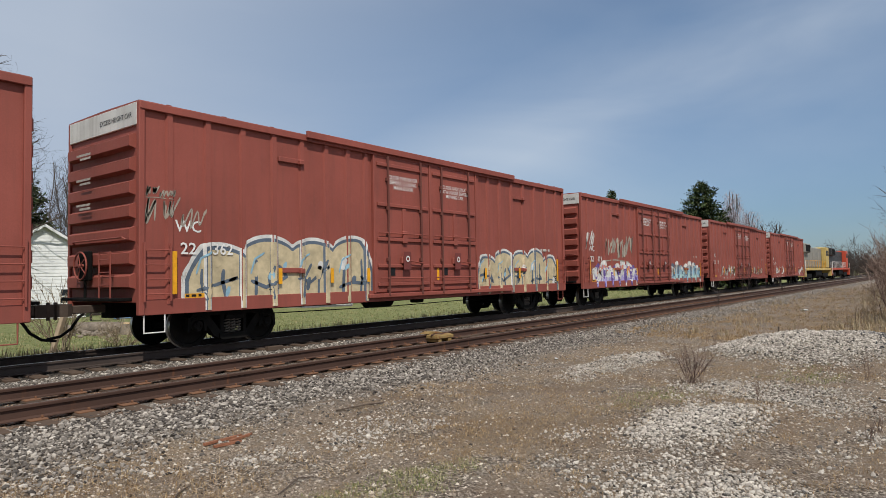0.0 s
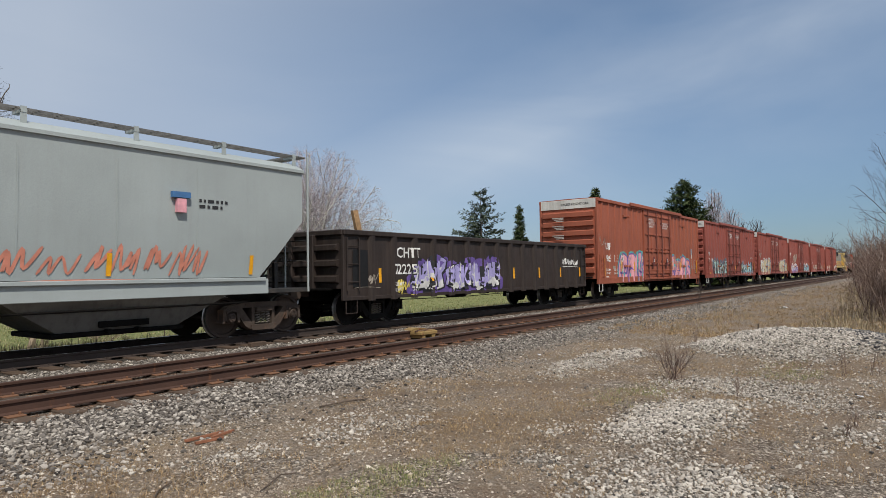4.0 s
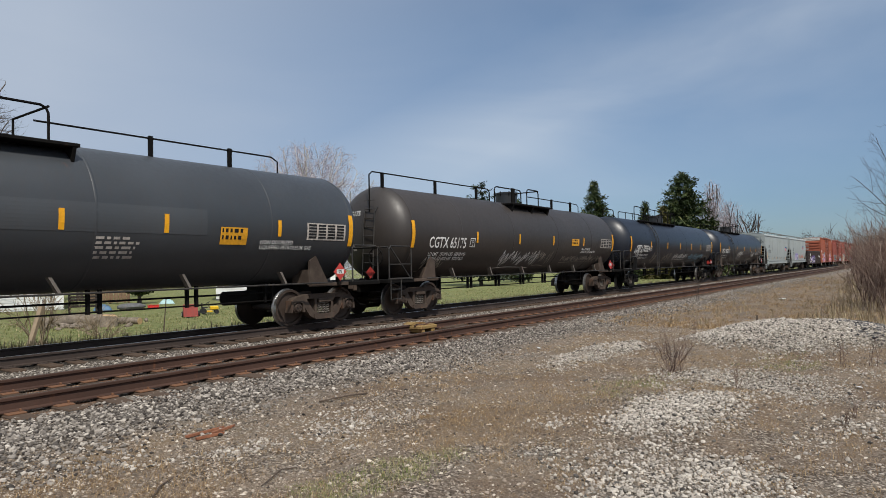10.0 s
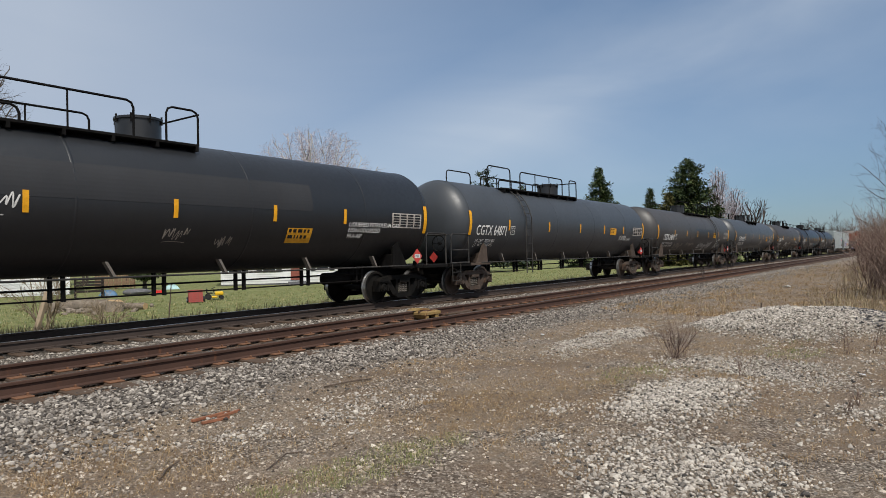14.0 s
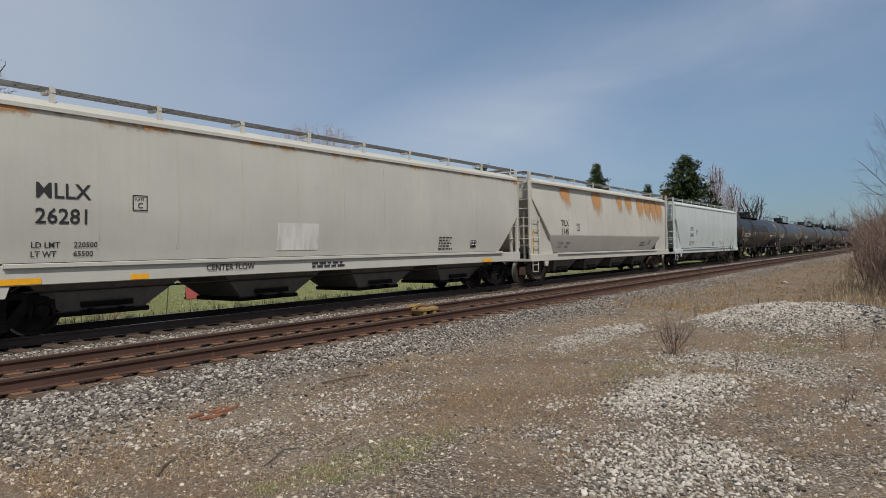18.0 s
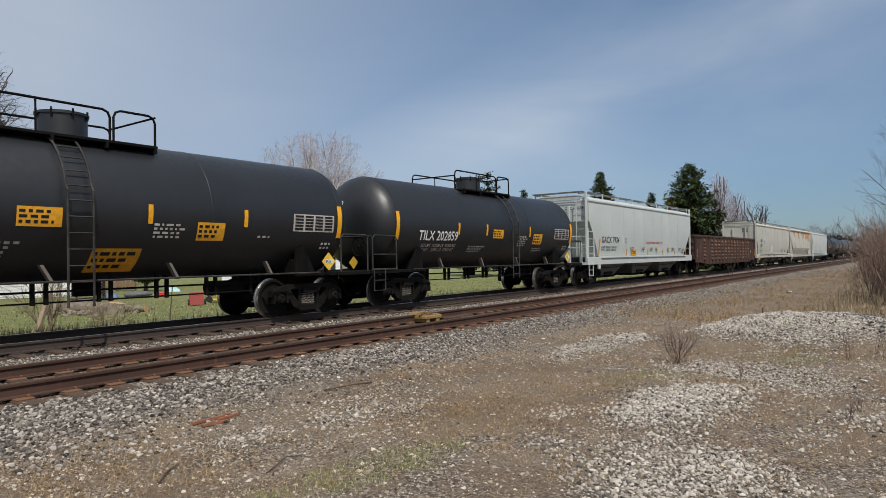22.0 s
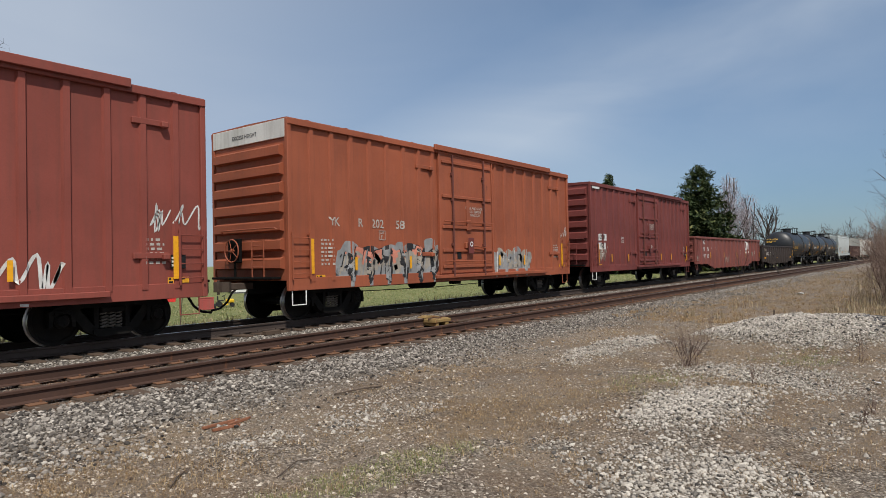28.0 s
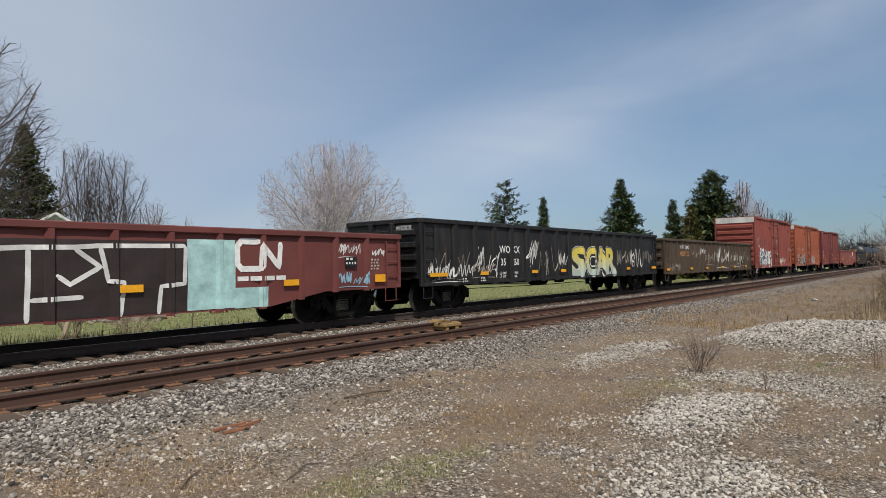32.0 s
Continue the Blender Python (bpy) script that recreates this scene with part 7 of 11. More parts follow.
rail_logo(c32, 4.15, 1.38, 0.60, f32)
bars(c32, 4.2, 1.12, 1.5, 1, 0.18, M_LETTER, f32, 5, "web_mark")
for k, (a, b, c, d, col, w) in enumerate(((7.1, 8.1, 0.9, 1.3, "sky", 0.05), (7.1, 7.8, 1.65, 2.0, "white", 0.04), (8.3, 8.7, 1.6, 1.95, "white", 0.05))):
    scrawl(c32, a, b, c, d, col, 195 + k, f32, w)
for x, w in ((-6.0, 0.2), (-2.4, 0.22), (1.9, 0.22), (5.6, 0.22), (8.55, 0.2)):
    panel(c32, "reflector", x - w, x + w, 0.98, 1.12 if x < 8 else 1.18, M_YELLOW, lambda x, z: 1.5, 0.07, "amber reflective strip")
bars(c32, 8.25, 1.55, 0.42, 4, 0.08, M_LETTER_DIM, f32, 12)
notice(c32, 7.3, 1.38, 0.40, 0.26, lambda x, z: 1.5, M_SIGN_BLACK, M_SIGN_WHITE, 2, 13, 0.07)
part("scrap_load", Shape().prism([(-7.2, 1.2), (-6.2, 1.2), (-6.0, 2.75), (-6.4, 2.80), (-7.0, 2.4)], "y", -0.7, 0.6).box(-5.6, -3.0, -0.5, 0.5, 1.2, 2.36, 0.04).box(3.2, 5.2, -0.4, 0.5, 1.2, 2.34, 0.03), M_UNDER, c32, "dark scrap lying inside")


# ---- covered hoppers ----
def hopper(start, e, H, mat, label, zs, b, zb, bays, sill=(0.98, 1.32), bulge=0.0, sheet=None, reach=0.9, bogie_tone="rusty", plat=0.55, ztop=None, tuck=0.10, knee=None, lean=0.0, open_end=False):
    """A covered hopper. e: half length of the roof; zs: where the end slopes begin; b, zb: half length and height of the hopper's foot."""
    car = thing("covered_hopper", pose(start, Y_MAIN, 0), label, "covered hopper", "cars of the freight train")
    MOVERS.append((car, start))
    W = 1.46
    zr = H + 0.24

    def ring(x, w, z):
        return [(-x, -w, z), (x, -w, z), (x, w, z), (-x, w, z)]
    def wide(z):
        """Half width of the body at a height."""
        if knee:
            return W + bulge - tuck * max(0.0, (knee - z) / (knee - zb)) ** 1.1 - lean * max(0.0, (z - knee) / (H - knee)) ** 1.4
        if z < zs:
            u = max(0.0, (z - zb) / (zs - zb))
            return W - tuck * (1 - u) ** 2 + bulge * math.sin(math.pi * 0.5 * u)
        return W + bulge * math.cos(math.pi * 0.5 * min(1.0, (z - zs) / (H - zs)))
    levels = sorted({zb + (zs - zb) * k / 6 for k in range(7)} | {zs + (H - zs) * k / 4 for k in range(1, 5)} | ({knee, knee + 0.02} if knee else set()))
    rings = [ring(b + (e - b) * min(1.0, (z - zb) / (zs - zb)), wide(z), z) for z in levels]
    s = Shape()
    loft(s, rings)
    part("body", s, mat, car, smooth=30)
    s = Shape()
    loft(s, [ring(e + 0.02, W + 0.05, H - 0.10), ring(e + 0.02, W + 0.05, H - 0.03), ring(e, W, H), ring(e, W * 0.80, H + 0.15), ring(e - 0.02, W * 0.4, zr)])
    part("roof", s, mat, car)
    hatch = Shape()
    hatch.box(-e + 1.0, e - 1.0, -0.30, 0.30, zr - 0.05, zr + 0.08, 0.02)
    part("hatch_cover", hatch, mat, car)
    # panel seams
    n = int(2 * b / 1.5)
    for i in range(n + 1):
        x = -b + 2 * b * i / n
        for sg in (-1, 1):
            seam = Shape()
            for z0, z1 in zip(levels, levels[1:]):
                if z0 > zb + 0.15 and z1 < H - 0.05 and abs(x) < b:
                    seam.prism([(sg * (wide(z0) - 0.02), z0), (sg * (wide(z0) + 0.010), z0), (sg * (wide(z1) + 0.010), z1), (sg * (wide(z1) - 0.02), z1)], "x", x - 0.014, x + 0.014)
            if seam.v:
                part("panel_seam", seam, mat, car)
    # running boards on stubs round the roof
    zt = ztop or H + 0.36
    for sg in (-1, 1):
        s = Shape()
        for k in range(3):
            y = sg * (0.98 + 0.14 * k)
            s.box(-e - 0.05, e + 0.05, y - 0.012, y + 0.012, zt - 0.04, zt)
        m = int(e * 2 / 0.35)
        for k in range(m):
            x = -e + 2 * e * (k + 0.5) / m
            s.box(x - 0.012, x + 0.012, sg * 1.12 - 0.17, sg * 1.12 + 0.17, zt - 0.03, zt - 0.008)
        part("running_board", s, M_GRATE, car, "galvanised grating walkway")
        n = int(2 * e / 1.9)
        for k in range(n + 1):
            x = -e + 0.1 + (2 * e - 0.2) * k / n
            part("board_stub", Shape().box(x - 0.05, x + 0.05, sg * 1.28 - 0.012, sg * 1.28 + 0.012, H + 0.02, zt + 0.02).box(x - 0.05, x + 0.05, sg * 1.12 - 0.18, sg * 1.12 + 0.18, zt - 0.09, zt - 0.04), mat, car)
    for sg in (-1, 1):
        s = Shape()
        for k in range(5):
            x = sg * (e - 0.1 + 0.09 * k)
            s.box(x - 0.01, x + 0.01, -1.28, 1.28, zt - 0.04, zt)
        for k in range(8):
            y = -1.2 + 2.4 * k / 7
            s.box(min(sg * (e - 0.1), sg * (e + 0.27)), max(sg * (e - 0.1), sg * (e + 0.27)), y - 0.01, y + 0.01, zt - 0.03, zt - 0.01)
        part("running_board", s, M_GRATE, car)
    E = e + plat - 0.35
    for sg in (-1, 1):
        far = b + 0.12 if open_end else E + 0.1
        s = Shape().box(-far, far, sg * (W - 0.01) - 0.05, sg * (W - 0.01) + 0.05, sill[0], sill[1], 0.012)
        s.box(-b, b, sg * (W + 0.05) - 0.05, sg * (W + 0.05) + 0.05, sill[1] - 0.05, sill[1] + 0.03, 0.01)
        part("side_sill", s, mat, car)
    for sg in (-1, 1):
        turn = 0 if sg < 0 else 180
        at = pose(sg * E, 0, 0, 0, 0, turn)
        p = part("end_platform", Shape().box(-0.10, 1.6, -1.40, 1.40, sill[0], sill[0] + 0.10, 0.01).box(-0.10, 2.0, -0.25, 0.25, 0.72, sill[0] + 0.02, 0.01), M_PIPE if open_end else mat, car, at=at)
        pipe = M_PIPE if open_end else mat
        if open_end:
            # a near-black plate over each end slope paints its shade deeper
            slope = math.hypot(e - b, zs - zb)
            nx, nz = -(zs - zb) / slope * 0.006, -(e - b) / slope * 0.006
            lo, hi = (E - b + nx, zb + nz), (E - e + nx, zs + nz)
            part("slope_shade", Shape().prism([hi, lo, (lo[0] + 0.02, lo[1] + 0.02), (hi[0] + 0.02, hi[1] + 0.02)], "y", -W + 0.05, W - 0.05), M_UNDER, p, "near-black plate that deepens the end slope's shade")
        for y in (-1.40, -0.55, 0.55, 1.40):
            wide_post = 0.024 if open_end else 0.05
            part("end_post", Shape().box(-0.03 - wide_post, -0.03 + wide_post, y - wide_post, y + wide_post, sill[0], zt - 0.02 if abs(y) > 1 else H - 0.3, 0.01), mat, p)
        for z in (1.75, 2.25):
            part("end_rail", Shape().tube([(-0.10, -1.38, z), (-0.10, 1.38, z)], 0.018, 6), pipe, p)
        s = Shape()
        for y in (-1.40, -0.95):
            s.box(-0.115, -0.085, y - 0.02, y + 0.02, 1.38, min(H, 4.2), 0.004)
        for k in range(8):
            z = 1.5 + k * 0.36
            if z < H:
                s.tube([(-0.10, -1.40, z), (-0.10, -0.95, z)], 0.014, 6)
        part("end_ladder", s, mat, p)
        s = Shape()
        for x in (0.0, 0.62):
            s.box(x - 0.025, x + 0.025, -1.49, -1.44, sill[0], 2.62, 0.006)
        for k in range(4):
            s.tube([(0.0, -1.47, 1.45 + k * 0.34), (0.62, -1.47, 1.45 + k * 0.34)], 0.015, 6)
        part("ladder", s, pipe, p)
        s = Shape().tube([(0.04, -1.47, sill[0]), (0.04, -1.47, 0.46), (0.50, -1.47, 0.46), (0.50, -1.47, sill[0])], 0.018, 6)
        s.tube([(0.04, -1.47, 0.72), (0.50, -1.47, 0.72)], 0.014, 6)
        part("sill_step", s, mat, p)
        for y in (-0.85, 0.85):
            part("slope_brace", Shape().box(0.5, 0.6, y - 0.05, y + 0.05, sill[0], min(zs - 0.1, zb + (zs - zb) * (e - E + 0.5) / (e - b)) if open_end else zs - 0.1), pipe, p)
        part("jacking_pad", Shape().prism([(1.0, sill[0]), (1.35, sill[0]), (1.28, sill[0] - 0.2), (1.07, sill[0] - 0.2)], "y", -1.50, -1.44), mat, p)
    if sheet:
        for sg in (-1, 1):
            for q in (-1, 1):
                x0, x1 = sheet
                part("end_sheet", Shape().prism([(q * x1, sill[1] - 0.1), (q * (e + 0.05), sill[1] - 0.1), (q * (e + 0.05), H - 0.05), (q * x0, H - 0.05), (q * x0, zs)], "y", sg * 1.36 - 0.02, sg * 1.36 + 0.02), mat, car, "flat end side sheet")
    # discharge bays
    nb = bays
    for i in range(nb):
        x = -b + 2 * b * (i + 0.5) / nb
        w = b / nb
        s = Shape()
        loft(s, [[(x - 0.40 * w, -0.80, 0.36), (x + 0.40 * w, -0.80, 0.36), (x + 0.40 * w, 0.80, 0.36), (x - 0.40 * w, 0.80, 0.36)], [(x - w + 0.04, -W + 0.12, zb + 0.02), (x + w - 0.04, -W + 0.12, zb + 0.02), (x + w - 0.04, W - 0.12, zb + 0.02), (x - w + 0.04, W - 0.12, zb + 0.02)]])
        bay = part("discharge_bay", s, M_BAY, car, "sloping hopper bay")
        s = Shape().box(x - 0.45 * w, x + 0.45 * w, -0.86, 0.86, 0.28, 0.38, 0.02).cyl((x - 0.3, -0.98, 0.36), (x - 0.3, 0.98, 0.36), 0.05, 8).cyl((x + 0.3, -0.98, 0.36), (x + 0.3, 0.98, 0.36), 0.05, 8).box(x - 0.5, x + 0.5, -0.96, -0.90, 0.44, 0.56, 0.01)
        part("discharge_gate", s, M_UNDER, bay)
    part("brake_rod", Shape().tube([(-b, -1.05, 0.78), (b, -1.05, 0.78)], 0.022, 6), M_UNDER, car)
    bx = e - 0.9 + plat - 0.55
    add_bogie(car, -bx, start, bogie_tone)
    add_bogie(car, bx, start, bogie_tone)
    ends_gear(car, E + 0.1, reach - plat + 0.25)

    def face(x, z):
        return wide(max(zb, min(H, z))) + 0.006
    return car, face


M_GRATE = plain("galvanised_grating", (0.20, 0.19, 0.175), 0.5, 0.6, 0.25, 10)


def grain_marks(car, face, x, mark, num, size, mat, zc=2.55, gap=0.46, ws=None):
    lettering(car, mark, x, zc, size, mat, face)
    lettering(car, num, x, zc - gap, size, mat, face)
    if ws:
        weights(car, x - 0.05, zc - gap - 0.42, ws[0], ws[1], mat, face, 0.10, 0.70)


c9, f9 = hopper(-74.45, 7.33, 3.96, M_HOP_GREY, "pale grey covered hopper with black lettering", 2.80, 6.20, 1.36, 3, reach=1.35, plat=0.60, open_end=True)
grain_marks(c9, f9, -5.55, "UP", "93723", 0.34, M_LETTER_BLACK, 2.62, 0.50, ("221800", "64200"))
plate_c(c9, -3.35, 2.40, M_LETTER_BLACK, f9)
s = Shape()
for a, bb, c, d, mi in ((0, 0.44, 0.30, 0.44, 0), (0.02, 0.07, 0.0, 0.28, 1), (0.13, 0.18, -0.04, 0.28, 1), (0.25, 0.30, -0.04, 0.28, 1), (0.36, 0.41, 0.0, 0.28, 1)):
    s.box(5.0 + a, 5.0 + bb, -1.56, -1.5, 2.42 + c, 2.42 + d, mi=mi)
part("shield_mark", s, [SPRAY["blue"], SPRAY["pink"]], c9, "blue and red shield mark")
bars(c9, 5.7, 2.78, 0.8, 2, 0.13, M_LETTER_BLACK, f9, 21)
for x in (-6.15, -2.9, -0.6, 1.7, 5.9):
    stripe(c9, x, 1.42, 2.15 if x < -6 else 1.72, f9, 0.10)
for x in (-2.3, 0.0, 2.2, 4.3, 5.2):
    bars(c9, x, 1.60, 0.6, 2, 0.09, M_LETTER_BLACK, f9, int(x * 10))
bars(c9, -7.2, 3.3, 0.2, 1, 0.1, M_LETTER_BLACK, f9, 4)
lettering(c9, "UP\n93723", 0.95, 3.35, 0.13, M_LETTER_BLACK, -7.36, end=True)
for k in range(7):
    part("stencil_line", Shape().box(-7.345, -7.335, -0.25 - 0.06 * (k % 3), 0.25, 3.52 - k * 0.075, 3.555 - k * 0.075), M_LETTER_BLACK, c9)

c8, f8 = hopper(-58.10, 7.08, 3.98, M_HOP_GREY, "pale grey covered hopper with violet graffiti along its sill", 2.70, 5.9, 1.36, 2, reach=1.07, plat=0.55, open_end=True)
grain_marks(c8, f8, -4.9, "SSW", "70214", 0.34, M_LETTER_BLACK, 2.45, 0.50)
graffiti(c8, -3.05, -0.35, 1.15, 2.2, ("lilac", "violet", "lilac", "white", "lilac", "white"), 201, f8)
scrawl(c8, 0.45, 4.3, 1.36, 2.1, "coral", 202, f8, 0.08)
bars(c8, 4.25, 2.95, 0.7, 2, 0.12, M_LETTER_BLACK, f8, 22)
s = Shape().box(3.6, 4.0, -1.56, -1.47, 3.0, 3.12, mi=0).box(3.70, 3.90, -1.56, -1.47, 2.7, 2.98, mi=1)
part("shield_mark", s, [SPRAY["blue"], SPRAY["pink"]], c8, "blue and red shield mark")
for x in (-5.6, -2.9, 2.4, 5.6):
    stripe(c8, x, 1.42, 1.85, f8, 0.10)

c17, f17 = hopper(-228.3, 8.5, 4.02, M_HOP_WHITE, "off-white covered hopper with small black lettering", 3.0, 7.2, 1.20, 4, (0.86, 1.12), 0.04, (7.9, 7.0), 0.75, "black")
grain_marks(c17, f17, -5.3, "CEFX", "76004", 0.22, M_LETTER_BLACK, 2.35, 0.40, ("221000", "65000"))
plate_c(c17, -3.9, 2.1, M_LETTER_BLACK, f17)
bars(c17, 0.6, 1.5, 0.8, 3, 0.09, M_LETTER_BLACK, f17, 31)

c18, f18 = hopper(-247.1, 8.35, 4.05, M_HOP_RUSTY, "cream covered hopper streaked with orange rust", 3.30, 6.4, 1.16, 4, (0.86, 1.14), 0.05, (7.75, 6.5), 0.75, tuck=0.34, knee=1.92, lean=0.16)
grain_marks(c18, f18, -6.0, "TILX", "5145", 0.26, M_LETTER_BLACK, 2.30, 0.36, ("193100", "69900"))
plate_c(c18, -4.45, 2.12, M_LETTER_BLACK, f18)
stripe(c18, -8.3, 1.20, 2.1, lambda x, z: 1.40, 0.07)
bars(c18, 4.0, 1.55, 0.9, 3, 0.09, M_LETTER_BLACK, f18, 32)
notice(c18, 5.3, 1.48, 0.30, 0.24, f18, M_SIGN_BLACK, M_SIGN_WHITE, 2, 14)
# flat black ovals imitate shaded openings at the end
s = Shape()
for y in (-0.75, 0.75):
    n = 18
    ctr = (-8.405, y, 1.72)
    s.add([ctr] + [(-8.405, y + 0.13 * math.cos(2 * math.pi * k / n), 1.72 + 0.28 * math.sin(2 * math.pi * k / n)) for k in range(n)], [(0, 1 + k, 1 + (k + 1) % n) for k in range(n)])
part("opening_shade", s, M_SIGN_BLACK, c18, "flat black oval painted as a dark opening")
# rust runs from the roof edge
for x, w, zl in ((-5.4, 0.45, 3.05), (-2.0, 0.55, 2.75), (0.9, 0.35, 2.9), (2.2, 0.45, 2.9), (3.9, 0.5, 2.65), (5.1, 0.5, 2.6), (6.1, 0.5, 2.5), (7.1, 0.55, 2.3)):
    rust_run(c18, x, w * 1.5, zl - 0.3, 3.95, f18)

c19, f19 = hopper(-265.9, 9.1, 4.02, M_HOP_CREAM, "long cream covered hopper with rust along its roof edge", 2.60, 7.9, 1.30, 4, (0.92, 1.26), 0.03, None, 0.75, "black", plat=0.40)
grain_marks(c19, f19, -7.40, "MLLX", "26281", 0.27, M_LETTER_BLACK, 2.42, 0.44, ("220500", "65500"))
plate_c(c19, -5.70, 2.25, M_LETTER_BLACK, f19)
lettering(c19, "CENTER FLOW", -4.15, 1.05, 0.13, M_LETTER_BLACK, lambda x, z: 1.515)
bars(c19, -1.2, 1.10, 1.2, 2, 0.08, M_LETTER_BLACK, lambda x, z: 1.515, 33)
bars(c19, 4.2, 1.75, 0.8, 5, 0.09, M_LETTER_BLACK, f19, 34)
notice(c19, 6.0, 1.45, 0.34, 0.24, f19, M_SIGN_BLACK, M_SIGN_WHITE, 2, 15)
for x, w in ((-7.75, 0.42), (-5.6, 0.18), (6.9, 0.3)):
    panel(c19, "reflector", x - w, x + w, 0.94, 1.04, M_YELLOW, lambda x, z: 1.515, 0.01, "amber reflective strip")
panel(c19, "faded_patch", -2.2, -0.9, 1.45, 2.1, M_WHITE_BAND, f19, 0.004, rows=6)
for k in range(22):
    rust_run(c19, -8.8 + k * 0.84, 0.75, 3.70, 3.98, f19, 0.5 + 0.2 * math.sin(k * 1.9))
lettering(c19, "MLLX\n26281", 0.25, 3.55, 0.15, M_LETTER_BLACK, -9.13, end=True)

c21, f21 = hopper(-304.35, 8.0, 3.95, M_HOP_WHITE, "clean white covered hopper with black lettering", 2.95, 6.75, 1.30, 3, (0.95, 1.30), 0.03, None, 0.65, "black", plat=0.45)
lettering(c21, "GACX 7934", -6.55, 1.98, 0.30, M_LETTER_BLACK, f21, 1.05)
lettering(c21, "LD LMT  224500 LBS 101800 KGS\nLT WT    61500 LBS 27900 KGS", -6.55, 1.72, 0.10, M_LETTER_BLACK, f21)
plate_c(c21, -3.55, 1.98, M_LETTER_BLACK, f21, size=0.26)
lettering(c21, "DO NOT HAMMER ON SIDES OF CAR", -0.35, 1.98, 0.12, M_PLACARD_RED, f21)
for x in (-6.75, -3.2, 0.0, 2.6, 4.9, 7.1):
    stripe(c21, x, 1.36, 2.15 if x < -6 else 1.72, f21, 0.10)
notice(c21, -2.55, 1.36, 0.75, 0.26, f21, rows=2, seed=17)
for x in (-2.7, -1.0, 0.3, 1.2, 3.4, 4.2, 5.6):
    bars(c21, x, 1.72, 0.55, 3, 0.08, M_LETTER_BLACK, f21, int(x * 10) + 50)
for x in (1.45, 3.5):
    s = Shape().add([(x, -1.50, 1.55), (x + 0.14, -1.50, 1.69), (x, -1.50, 1.83), (x - 0.14, -1.50, 1.69)], [(0, 1, 2, 3)])
    part("placard", s, M_PLACARD_YELLOW, c21, "yellow diamond placard")
notice(c21, 6.3, 1.45, 0.34, 0.26, f21, M_SIGN_BLACK, M_SIGN_WHITE, 2, 16)
lettering(c21, "GACX 7934", 0.3, 3.5, 0.13, M_LETTER_BLACK, -8.03, end=True)

# ---- tank cars ----
def tank_face(R, zc, half=0.0):
    def face(x, z):
        return math.sqrt(max(0.02, R * R - (z - zc) ** 2))
    return face


